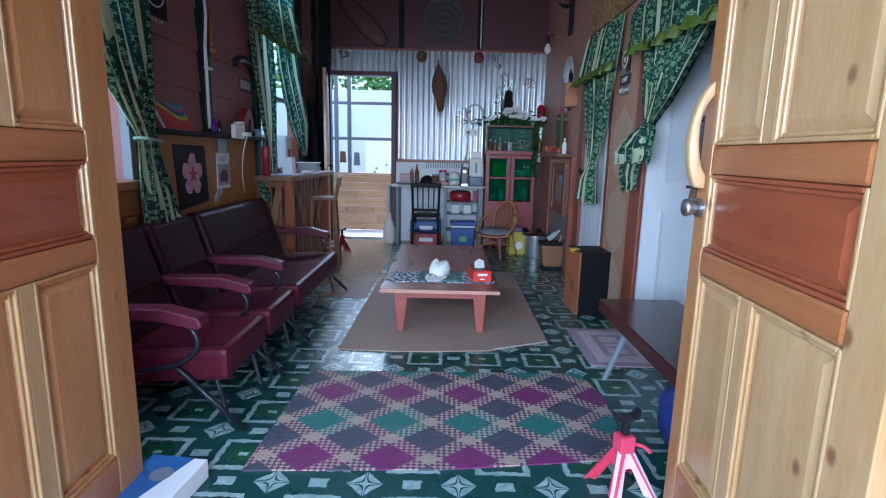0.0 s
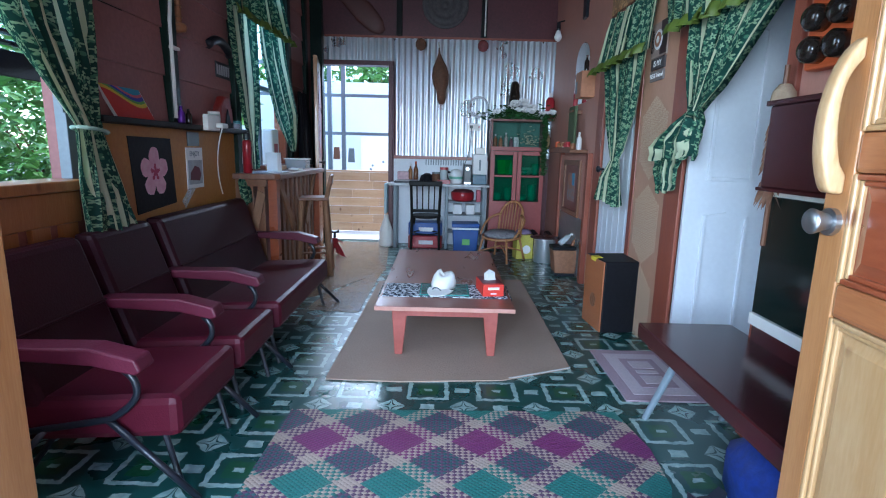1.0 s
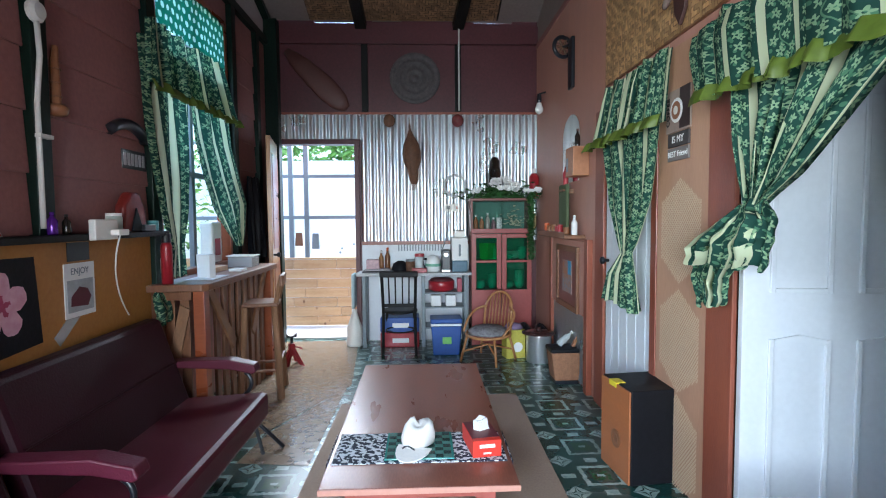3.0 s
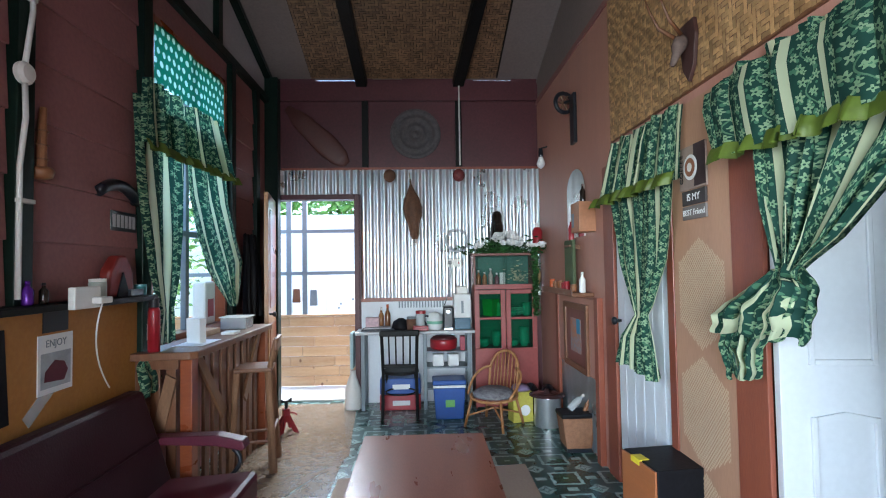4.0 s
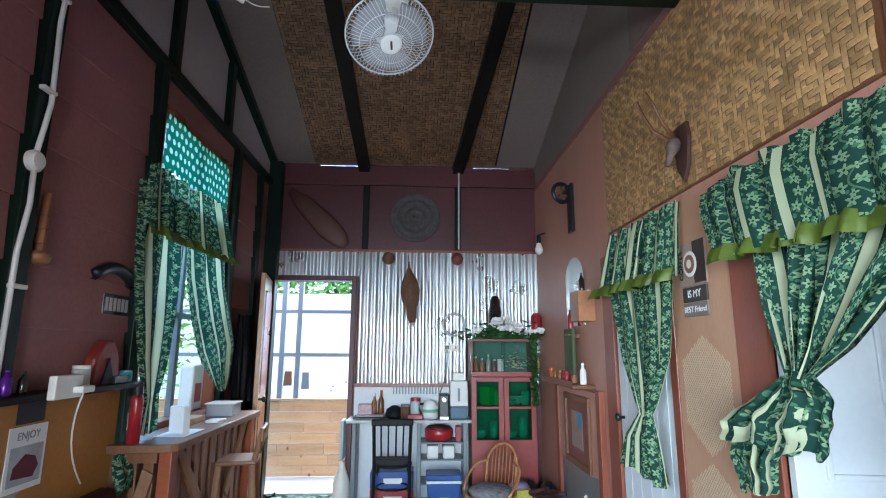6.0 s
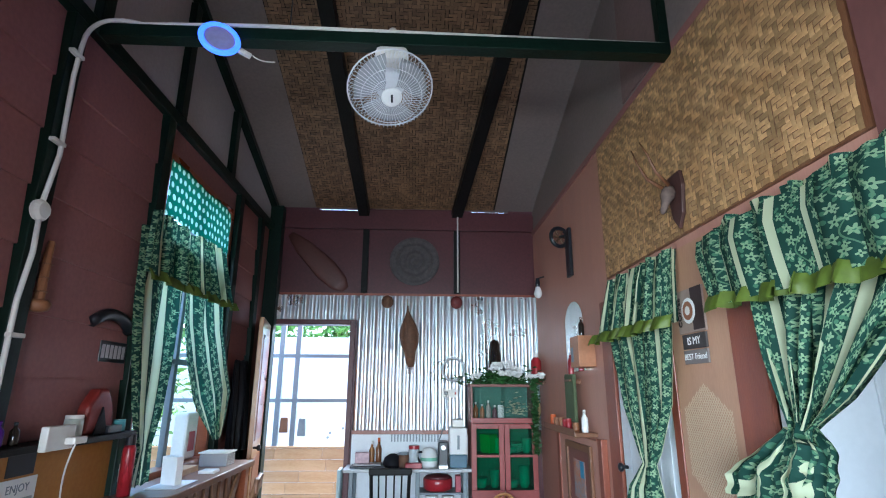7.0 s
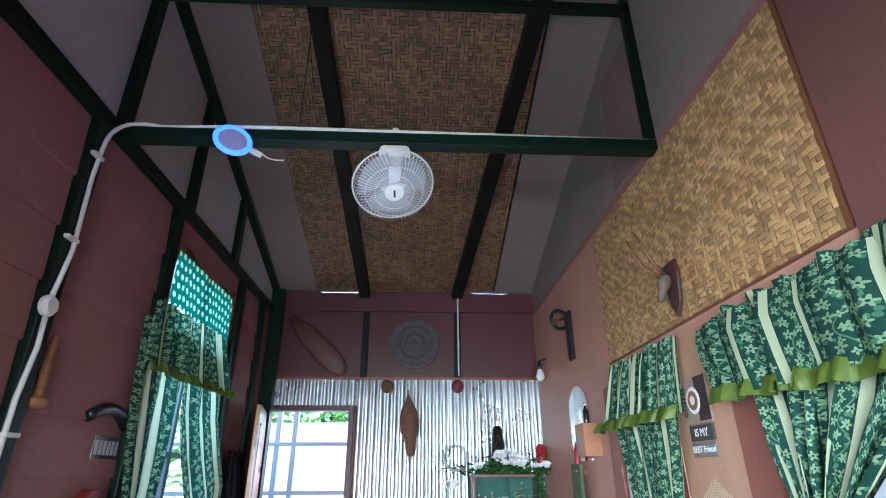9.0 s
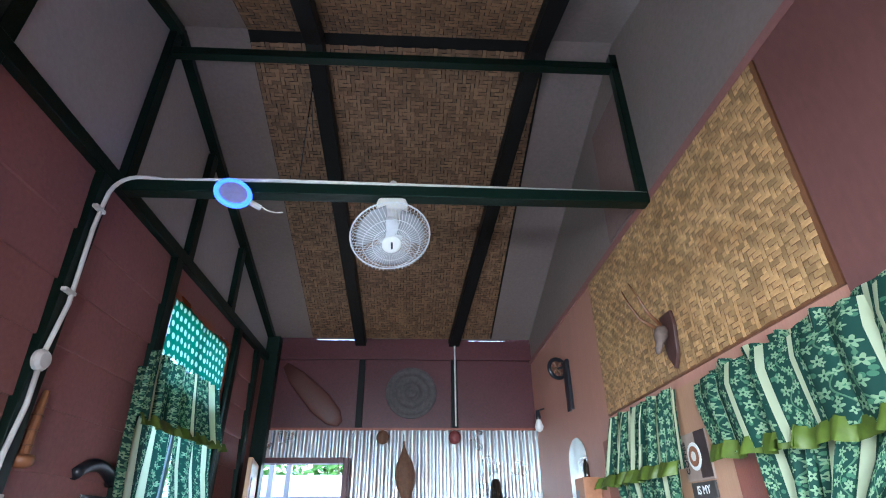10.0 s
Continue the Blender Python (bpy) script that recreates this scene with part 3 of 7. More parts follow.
solid("zinc_sheet", corrugated(-0.53, R, 1.14, 2.56, BACK - 0.018), ZINC, "corrugated zinc sheet on the back wall", "wall sheet", kind="structure", smooth=True)
solid("zinc_sheet", corrugated(L + 0.14, -0.531, 2.29, 2.56, BACK - 0.018), ZINC, "corrugated zinc strip over the doorway", "wall sheet", kind="structure", smooth=True)
solid("zinc_top_trim", B(L + 0.15, BACK - 0.035, 2.56, R, BACK, 2.585), REDWOOD, "red timber strip over the zinc", "trim", kind="structure")
solid("zinc_foot_trim", B(-0.53, BACK - 0.03, 1.1, 0.7, BACK, 1.14), REDWOOD, "red timber strip under the zinc", "trim", kind="structure")
solid("splashback", B(-0.53, BACK - 0.012, 0.0, 0.7, BACK, 1.1), WHITE, "white painted board behind the desk", "wall panel", kind="structure")
solid("eave_board", B(L + 0.15, BACK - 0.05, 3.33, R, BACK, 3.52), MAROON, "maroon board under the roof edge", "trim", kind="structure")
for x in (-0.47, 0.57):
    post("back_post", x - 0.035, BACK - 0.04, 2.59, x + 0.035, BACK, 3.33, BLACK, "dark timber post on the back wall")
# door casing
casing = thing("door_1", "dark maroon door casing of the back doorway", "door frame", kind="structure")
part("jamb", B(-0.6, BACK - 0.03, 0.0, -0.545, BACK + 0.13, 2.29, 0.004), MAROON, casing)
part("jamb", B(-1.53, BACK - 0.03, 0.0, -1.48, BACK + 0.13, 2.29, 0.004), MAROON, casing)
part("lintel", B(-1.48, BACK - 0.03, 2.235, -0.6, BACK + 0.13, 2.29, 0.004), MAROON, casing)
solid("rear_porch_floor", B(-3.2, BACK + 0.1, -0.1, 2.0, 8.15, 0.02), CONCRETE, "pale concrete floor of the rear porch", "floor", kind="structure")

# ---- rear porch seen through the doorway ----
fence = thing("plank_half_wall", "honey-coloured pine plank half wall of the rear porch", "wall", kind="structure")
for i in range(7):
    x = -3.0
    while x < 1.0:
        far = min(1.0, x + (0.55, 0.8, 1.05, 0.7)[(i * 3 + int(x * 7)) % 4])
        part("plank", B(x, 7.97 - 0.002 * ((i + int(x * 5)) % 2), 0.03 + i * 0.122, far - 0.004, 8.0, 0.147 + i * 0.122, 0.004), PLANK, fence)
        x = far
part("cap", B(-3.0, 7.95, 0.884, 1.0, 8.03, 0.91, 0.004), PLANK, fence)
screen = thing("porch_screen", "grey timber bars holding white translucent sheets", "screen", kind="structure")
for x in (-1.51, -1.315, -0.35):
    part("bar", B(x - 0.03, 7.96, 0.911, x + 0.03, 8.02, 2.45, 0.003), GREYPAINT, screen)
for z in (1.42, 1.94, 2.36):
    part("bar", B(-3.0, 7.955, z - 0.022, 1.0, 7.959, z + 0.022), GREYPAINT, screen)
up_out = lambda x, y, z: Matrix.Translation((x, y, z)) @ Matrix.Rotation(math.pi / 2, 4, "X")
SHEET = mat("white_translucent_sheet", (0.85, 0.87, 0.88), 0.4, var=0.05, bump=0.0)
solid("white_boundary_wall", B(-6, 9.6, -0.32, 4, 9.75, 2.32), SHEET, "white painted boundary wall behind the porch", "wall", kind="structure")
for x, z, h, c in ((-1.41, 1.06, 0.17, WOOD), (-1.2, 1.02, 0.2, GREYPAINT)):
    solid("hung_pouch", prism(bmesh.new(), [(x - 0.05, z), (x + 0.05, z), (x + 0.04, z + h), (x - 0.04, z + h)], "y", 7.92, 7.952, 0.008), c, "small cloth pouch hung on the porch bars", "pouch", group="pouches on the bars")
spots = thing("spotted_sheet", "white sheet with dark spots behind the porch bars", "sheet")
part("sheet", B(-1.32, 9.5, -0.3, 0.4, 9.53, 1.42, 0.004), SHEET, spots)
rgs = random.Random(7)
for i in range(22):
    a, b = rgs.uniform(-1.2, 0.3), rgs.uniform(0.5, 1.36)
    part("spot", turned(lathe(bmesh.new(), [(0.022, 0), (0.018, 0.003), (0, 0.003)], 8), up_out(a, 9.499, b)), GREYPAINT, spots)


def foliage(name, label, c, size, count, leaf, seed, trunk=True):
    """A shrub: a short stem with limbs and a loose crown of small leaves."""
    rg = random.Random(seed)
    t = thing(name, label, "shrub", pose(*c))
    bm = bmesh.new()
    tube(bm, [(0, 0, 0), (0.03, 0.02, size[2] * 0.4), (0, 0, size[2] * 0.7)], 0.05, 7, 0.02)
    for _ in range(7):
        a = rg.uniform(0, 6.28)
        tube(bm, [(0, 0, size[2] * 0.3), (math.cos(a) * size[0] * 0.5, math.sin(a) * size[1] * 0.5, size[2] * rg.uniform(0.6, 0.9))], 0.02, 5, 0.008)
    part("trunk", bm, WOOD, t)
    verts, faces = [], []
    clumps = [(rg.gauss(0, 0.42), rg.gauss(0, 0.42), rg.uniform(0.12, 1)) for _ in range(40)]
    for _ in range(count):
        cl = rg.choice(clumps)
        p = Vector(((cl[0] + rg.gauss(0, 0.13)) * size[0], (cl[1] + rg.gauss(0, 0.13)) * size[1], (cl[2] + rg.gauss(0, 0.07)) * size[2]))
        m = Matrix.Translation(p) @ Euler((rg.uniform(-1, 1), rg.uniform(-1, 1), rg.uniform(0, 6.28))).to_matrix().to_4x4()
        s = leaf * rg.uniform(0.6, 1.3)
        b0 = len(verts)
        for q in ((0, -1, 0), (0.42, -0.2, 0.1), (0, 1, -0.15), (-0.42, -0.2, 0.1)):
            verts.append(m @ (Vector(q) * s))
        faces += [(b0, b0 + 1, b0 + 2), (b0, b0 + 2, b0 + 3)]
    me = bpy.data.meshes.new("crown")
    me.from_pydata(verts, [], faces)
    me.materials.append(LEAF)
    ob = new("crown", me)
    ob.parent = t
    return t


for i, (x, y) in enumerate(((-3.6, 10.6), (-2.4, 10.5), (-1.2, 10.7), (0.2, 10.6))):
    foliage("garden_shrub", "leafy green shrub behind the white wall", (x, y, -0.32), (1.0, 0.6, 3.2), 2200, 0.09, i + 3)
for i, (x, y) in enumerate(((-4.2, 3.2), (-4.6, 5.0), (-4.4, 6.6), (-3.7, 8.0), (-4.4, 1.6))):
    foliage("garden_shrub", "sunlit leafy shrub outside the window", (x, y, -0.32), (1.1, 1.1, 2.6), 4600, 0.065, i + 20)

# ---- doors ----
def panel_door(name, hinge, angle, side, free):
    """A pine panel door leaf, hung at hinge and swung by angle from the y axis; free is the width of its closing stile."""
    d = thing(name, "open pine entrance door leaf, red panels and pine toned to its light", "door", pose(hinge[0], hinge[1], 0.0, 0, 0, angle))
    h, t, p0 = 2.08, 0.04, 0.115
    p1 = p0 + 0.64
    w, mid = p1 + free, p0 + 0.355
    rows = ((0.215, 0.872), (0.949, 1.18), (1.265, 1.98))
    # Left leaf (side > 0): darker pine stands for the weaker light on it.
    part("stile", B(-t / 2, 0, 0.01, t / 2, p0, h, 0.003), PINE_PALE if side < 0 else PINE, d)
    part("stile", B(-t / 2, p1, 0.01, t / 2, w, h, 0.003), PINE, d)
    for a, b in ((0.01, 0.215), (0.872, 0.949), (1.18, 1.265), (1.98, h)):
        part("rail", B(-t / 2 - 0.001, p0, a, t / 2 + 0.001, p1, b, 0.012), PINE_RAIL, d)
    for k, (a, b) in enumerate(rows):
        cols = ((p0, p1),) if k == 1 else ((p0, mid - 0.025), (mid + 0.025, p1))
        # Left panels take the darker pine too, shade put into their colour.
        tint = PINE_RED if k == 1 else PINE_PALE if side < 0 else PINE
        if k != 1:
            part("muntin", B(-t / 2, mid - 0.025, a, t / 2, mid + 0.025, b, 0.003), PINE_PALE, d)
        for c0, c1 in cols:
            bm = B(-0.004, c0, a, 0.004, c1, b)
            # fielded centre with a chamfer all round
            for s in (-1, 1):
                o = [bm.verts.new((0.0045 * s, y, z)) for y, z in ((c0 + 0.028, a + 0.028), (c1 - 0.028, a + 0.028), (c1 - 0.028, b - 0.028), (c0 + 0.028, b - 0.028))]
                q = [bm.verts.new((0.013 * s, y, z)) for y, z in ((c0 + 0.052, a + 0.052), (c1 - 0.052, a + 0.052), (c1 - 0.052, b - 0.052), (c0 + 0.052, b - 0.052))]
                bm.faces.new(q)
                for i in range(4):
                    bm.faces.new((o[i], o[(i + 1) % 4], q[(i + 1) % 4], q[i]))
            bmesh.ops.recalc_face_normals(bm, faces=bm.faces)
            part("panel", bm, tint, d)
            for m0, m1, out in ((0.0, 0.012, 0.021), (0.012, 0.024, 0.014)):
                for q in ((c0 + m0, a + m0, c0 + m1, b - m0), (c1 - m1, a + m0, c1 - m0, b - m0), (c0 + m1, a + m0, c1 - m1, a + m1), (c0 + m1, b - m1, c1 - m1, b - m0)):
                    part("moulding", B(-out, q[0], q[1], out, q[2], q[3], 0.004), PINE_PALE if q[3] - q[1] > 0.1 else tint, d)
    return d


SATIN = mat("satin_steel", (0.5, 0.5, 0.5), 0.38, metal=1.0, var=0.15, bump=0.02)
right_door = panel_door("door_2", (0.937, 0.82), -3, -1, 0.075)
left_door = panel_door("door_3", (-0.91, 0.79), 1, 1, 0.13)
bm = bmesh.new()
tube(bm, [(-0.02, 0, 0), (-0.032, 0, 0)], 0.03, 18)
turned(bm, Matrix.Translation((0, 0.792, 1.075)))
part("rose", bm, SATIN, right_door, "round steel lock rose")
part("knob", lathed([(0.017, 0), (0.02, 0.012), (0.027, 0.03), (0.028, 0.036), (0.024, 0.041), (0.008, 0.043)], Matrix.Translation((-0.03, 0.792, 1.075)) @ Matrix.Rotation(-math.pi / 2, 4, "Y")), SATIN, right_door, "satin steel door knob", smooth=True)
GRIP = mat("pale_carved_branch_wood", (0.52, 0.34, 0.17), 0.4, second=(0.42, 0.23, 0.09), big=6, stretch=(3, 3, 0.8), bump=0.1)
# a flat carved bough: the outer curve, then the inner one back
outer = arc((-0.02, 0, 1.455), (-0.066, 0, 1.42), (-0.078, 0, 1.32), 7) + arc((-0.08, 0, 1.3), (-0.084, 0, 1.2), (-0.05, 0, 1.138), 7) + [(-0.02, 0, 1.135)]
inner = [(-0.02, 0, 1.175)] + arc((-0.036, 0, 1.2), (-0.056, 0, 1.26), (-0.052, 0, 1.33), 6) + arc((-0.05, 0, 1.35), (-0.042, 0, 1.39), (-0.02, 0, 1.41), 5)
bm = bmesh.new()
prism(bm, [(p[0], p[2]) for p in outer + inner], "y", 0.772, 0.812, 0.007)
part("pull_handle", bm, GRIP, right_door, "carved pale branch pull handle", smooth=True)

# white doors in the east wall
def white_door(name, hinge, angle, w, label, panels=True):
    d = thing(name, label, "door", pose(hinge[0], hinge[1], 0.03, 0, 0, angle), kind="structure")
    part("leaf", B(-0.02, 0, 0, 0.02, w, 2.02, 0.003), WHITE, d)
    if panels:
        for c0, c1 in ((0.1, w / 2 - 0.05), (w / 2 + 0.05, w - 0.1)):
            for a, b in ((0.18, 0.86), (1.05, 1.85)):
                for s in (-1, 1):
                    bm = bmesh.new()
                    box(bm, 0.021 * s, c0, a, 0.034 * s, c0 + 0.02, b, 0.003)
                    box(bm, 0.021 * s, c1 - 0.02, a, 0.034 * s, c1, b, 0.003)
                    box(bm, 0.021 * s, c0 + 0.02, a, 0.034 * s, c1 - 0.02, a + 0.02, 0.003)
                    mid = (c0 + c1) / 2
                    prism(bm, [(c0 + 0.02, b - 0.02), (mid, b + 0.0), (c1 - 0.02, b - 0.02), (c1 - 0.02, b), (mid, b + 0.02), (c0 + 0.02, b)], "x", 0.021 * s, 0.034 * s)
                    part("panel_moulding", bm, WHITE, d)
    return d


white_door("door_4", (R - 0.0, 3.395), -97, 0.78, "white moulded panel door standing open")
d5 = white_door("door_5", (R + 0.022, 4.215), 0, 0.742, "white ribbed door, closed behind its curtain", panels=False)
for i in range(5):
    part("rib", B(-0.0235, 0.08 + i * 0.135, 0.03, -0.021, 0.135 + i * 0.135, 2.0, 0.001), WHITE, d5)
part("knob", lathed([(0.01, 0), (0.012, 0.03), (0.026, 0.04), (0.026, 0.058), (0.01, 0.066)], Matrix.Translation((-0.022, 0.68, 1.06)) @ Matrix.Rotation(-math.pi / 2, 4, "Y")), BLACKMETAL, d5, "dark round door knob", smooth=True)
for name, jambs in (("door_6", ((3.42, 3.62), (2.55, 2.62))), ("door_7", ((4.96, 5.14), (4.13, 4.2)))):
    c = thing(name, "red-brown timber door casing", "door frame", kind="structure")
    for a, b in jambs:
        part("jamb", B(R - 0.02, a, 0, R + 0.1, b, 2.16, 0.004), REDWOOD, c)
    part("lintel", B(R - 0.02, jambs[1][1], 2.1, R + 0.1, jambs[0][0], 2.16, 0.004), REDWOOD, c)
# the rooms behind
bm = bmesh.new()
box(bm, 3.2, 1.0, -0.02, 3.3, 7.3, 3.6)
box(bm, R + 0.1, 0.9, -0.02, 3.3, 1.0, 3.6)
box(bm, R + 0.1, 3.75, -0.02, 3.2, 3.82, 3.6)
solid("bedroom_wall", bm, WHITE, "plain pale walls of the side rooms", "wall", kind="structure")
solid("bedroom_floor", B(R + 0.1, 1.0, -0.1, 3.2, 7.3, 0.0), CONCRETE, "plain grey concrete floor of the side rooms", "floor", kind="structure")
solid("bedroom_ceiling", B(R + 0.1, 0.9, 2.6, 3.3, 7.3, 2.7), GREY, "plain ceiling of the side rooms", "ceiling", kind="structure")
# cane-patterned panel between the doors
panel = thing("cane_wall_panel", "tan plywood strip with three woven cane lozenges", "wall panel", kind="structure")
TAN = mat("tan_plywood", (0.48, 0.27, 0.17), 0.45, second=(0.4, 0.21, 0.13), big=2, stretch=(1, 3, 0.5), bump=0.05)
part("board", B(R - 0.014, 3.625, 0.02, R - 0.001, 4.125, 2.25), TAN, panel)
CANE = mat("pale_cane", (0.68, 0.5, 0.34), 0.5, var=0.2, bump=0.05)


def cane(yc, zc, hw, hh):
    """A six-sided patch of crossed cane strips."""
    bm = bmesh.new()
    inside = lambda y, z: abs(y) < hw and abs(z) < hh * (1.0 - 0.45 * abs(y) / hw)
    step = 0.022
    for k in range(-60, 61):
        for s in (-1, 1):
            c = k * step
            run = None
            for i in range(-80, 81):
                y = i * 0.006
                ok = inside(y, s * y * 1.2 + c)
                if ok and run is None:
                    run = y
                if run is not None and (not ok):
                    a, b = run, y - 0.006
                    if b - a > 0.012:
                        q = [bm.verts.new((R - 0.0165 - (0.001 if s > 0 else 0), yc + yy, zc + s * yy * 1.2 + c + o)) for yy, o in ((a, -0.0045), (b, -0.0045), (b, 0.0045), (a, 0.0045))]
                        bm.faces.new(q)
                    run = None
    return bm


for zc in (1.32, 0.76, 0.22):
    part("cane_lozenge", cane(3.875, zc, 0.2, 0.27), CANE, panel, "pale open-woven cane")

# ---- curtains ----
def cloth(name, u_width, rows, folds, amp, nu=90, nv=60, x_in=True, parent=None, material=None, label="", seed=0, rag=0.0, swing=0.02):
    """A hung cloth: rows of (v, y_left, y_right, z, depth factor), glided between; folds swing out from the wall."""
    rg = random.Random(seed)
    ph = [rg.uniform(0, 6.28) for _ in range(4)]
    bm = bmesh.new()
    lay = bm.loops.layers.uv.new("UVMap")
    grid = []
    for j in range(nv + 1):
        t = j / nv * (len(rows) - 1)
        i = min(int(t), len(rows) - 2)
        f = t - i
        f = f * f * (3 - 2 * f)
        v, ya, yb, za, zb, off, k = [a + (b - a) * f for a, b in zip(rows[i], rows[i + 1])]
        line = []
        for c in range(nu + 1):
            s = c / nu
            q = s + 0.045 * math.sin(s * 9 + ph[3]) + 0.02 * math.sin(s * 23 + ph[1])
            w = math.sin(q * folds * 6.283 + ph[0] + 0.6 * math.sin(v * 3 + ph[1])) + 0.45 * math.sin(q * folds * 2.3 * 6.283 + ph[2] + 1.6 * v) + 0.25 * math.sin(q * folds * 4.1 * 6.283 + 3 * v)
            y = ya + (yb - ya) * s + swing * math.sin(q * folds * 6.283 + ph[3] + 1.3 * math.sin(v * 4 + ph[2])) + rag * (math.sin(v * 46 + ph[0] + 2 * s) + 0.7 * math.sin(v * 90 + s * 9 + ph[2]))
            line.append((bm.verts.new((off + w * amp * k, y, za + (zb - za) * s + (0.006 + rag) * math.sin(s * 40 + ph[1] + v * 9))), (s * u_width + 0.06, v)))
        grid.append(line)
    for j in range(nv):
        for c in range(nu):
            q = (grid[j][c], grid[j][c + 1], grid[j + 1][c + 1], grid[j + 1][c])
            fce = bm.faces.new([a for a, _ in q])
            for lp, (_, tex) in zip(fce.loops, q):
                lp[lay].uv = tex
    return part(name, bm, material or CURTAIN, parent, label, smooth=True)


def curtain(name, label, x, s, spread, ruffle, seed, width, valance=None):
    """A tied curtain at the wall x, out along s: spread rows run from the top to the hem."""
    t = thing(name, label, "curtain")
    cloth("drape", width, [(v, ya, yb, za, zb, x + s * off, k) for v, ya, yb, za, zb, off, k in spread], 5.5, 0.022, parent=t, seed=seed)
    if valance:
        cloth("valance", width * 1.15, [(v, ya, yb, za, zb, x + s * off, k) for v, ya, yb, za, zb, off, k in valance], 6.5, 0.02, nv=24, parent=t, seed=seed + 3, swing=0.03)
    if ruffle:
        ya, yb, za, zb = ruffle
        cloth("ruffle", 1.2, [(0, ya, yb, za + 0.03, zb + 0.03, x + s * 0.125, 1), (0.035, ya, yb, za, zb, x + s * 0.14, 1.2), (0.07, ya - 0.01, yb + 0.01, za - 0.035, zb - 0.035, x + s * 0.15, 1.7)], 7, 0.016, nv=6, parent=t, material=RUFFLE, label="olive green gathered ruffle", seed=seed + 5)
    return t


# over the open white door: a flared valance over a drape gathered into a knot
curtain("curtain", "green striped floral curtain knotted low, with olive ruffle", R, -1,
        [(0, 3.6, 2.42, 2.25, 2.25, 0.04, 1), (0.38, 3.42, 2.58, 1.88, 1.88, 0.06, 1.2), (0.6, 3.35, 2.78, 1.66, 1.72, 0.07, 1.3), (0.8, 3.28, 2.98, 1.5, 1.54, 0.08, 1.2), (0.95, 3.24, 3.15, 1.42, 1.43, 0.085, 0.9), (1.02, 3.24, 3.16, 1.35, 1.36, 0.085, 0.9)],
        (3.57, 2.4, 1.9, 1.87), 11, 1.5,
        [(0, 3.7, 2.42, 2.21, 2.23, 0.06, 0.8), (0.12, 3.68, 2.42, 2.13, 2.14, 0.08, 1.1), (0.36, 3.57, 2.4, 1.89, 1.87, 0.11, 1.2)])
curtain("curtain", "green striped floral curtain knotted over the closed door", R, -1,
        [(0, 4.85, 3.95, 2.26, 2.26, 0.04, 1), (0.4, 4.8, 4.0, 1.84, 1.84, 0.06, 1), (0.8, 4.69, 4.11, 1.46, 1.48, 0.06, 1.1), (1.05, 4.5, 4.28, 1.22, 1.24, 0.07, 1.0), (1.1, 4.45, 4.33, 1.17, 1.18, 0.08, 0.7), (1.25, 4.6, 4.25, 1.04, 1.04, 0.09, 1.2), (1.45, 4.67, 4.18, 0.86, 0.84, 0.09, 1.4)],
        (5.0, 3.9, 1.88, 1.88), 12, 1.3,
        [(0, 4.86, 3.91, 2.25, 2.24, 0.055, 0.8), (0.12, 4.88, 3.92, 2.16, 2.15, 0.07, 1.1), (0.37, 4.99, 3.9, 1.88, 1.88, 0.1, 1.2)])
# the knot of the first curtain: a bunched, folded bundle with a hanging tail
knot = thing("curtain_knot", "bunched knot and tail of the green floral curtain", "curtain")
cloth("knot_fold", 0.7, [(0, 3.17, 3.25, 1.45, 1.42, R - 0.09, 1), (0.06, 3.06, 3.34, 1.4, 1.35, R - 0.13, 2.2), (0.16, 3.05, 3.48, 1.31, 1.27, R - 0.14, 2.6), (0.26, 3.12, 3.55, 1.2, 1.19, R - 0.12, 1.8)], 4.5, 0.013, nu=70, nv=36, parent=knot, seed=31, rag=0.007)
cloth("tail", 0.5, [(0, 3.26, 3.55, 1.28, 1.24, R - 0.1, 1.4), (0.13, 3.36, 3.57, 1.14, 1.12, R - 0.09, 1.2), (0.26, 3.41, 3.53, 1.03, 1.0, R - 0.08, 1.0)], 3.5, 0.018, nu=44, nv=26, parent=knot, seed=32, rag=0.006)
# big window on the west side
wc = curtain("curtain", "pair of green floral window curtains under a dotted voile", L, 1,
             [(0, 4.55, 5.72, 2.62, 2.64, 0.07, 1), (0.2, 4.5, 5.8, 2.4, 2.42, 0.09, 1.3), (0.42, 4.47, 5.87, 2.2, 2.22, 0.11, 1.5)],
             (4.46, 5.89, 2.2, 2.22), 13, 1.5)
cloth("drape", 0.44, [(0, 4.5, 5.1, 2.5, 2.5, L + 0.04, 1), (0.5, 4.5, 5.06, 2.0, 2.0, L + 0.07, 1), (0.8, 4.51, 5.0, 1.7, 1.68, L + 0.09, 1), (1.05, 4.55, 4.93, 1.46, 1.46, L + 0.1, 1.1), (1.3, 4.66, 4.82, 1.22, 1.24, L + 0.11, 0.8), (1.5, 4.6, 4.84, 1.03, 1.03, L + 0.12, 1.2)], 3.5, 0.011, parent=wc, seed=14)
cloth("drape", 0.5, [(0, 5.08, 5.78, 2.5, 2.5, L + 0.04, 1), (0.5, 5.12, 5.86, 2.0, 2.0, L + 0.07, 1), (0.75, 5.2, 5.98, 1.72, 1.74, L + 0.09, 1), (0.95, 5.36, 6.1, 1.46, 1.55, L + 0.1, 1.1), (1.2, 5.72, 6.02, 1.22, 1.28, L + 0.1, 0.9), (1.28, 5.82, 5.97, 1.17, 1.17, L + 0.1, 0.7)], 3.5, 0.011, parent=wc, seed=15)
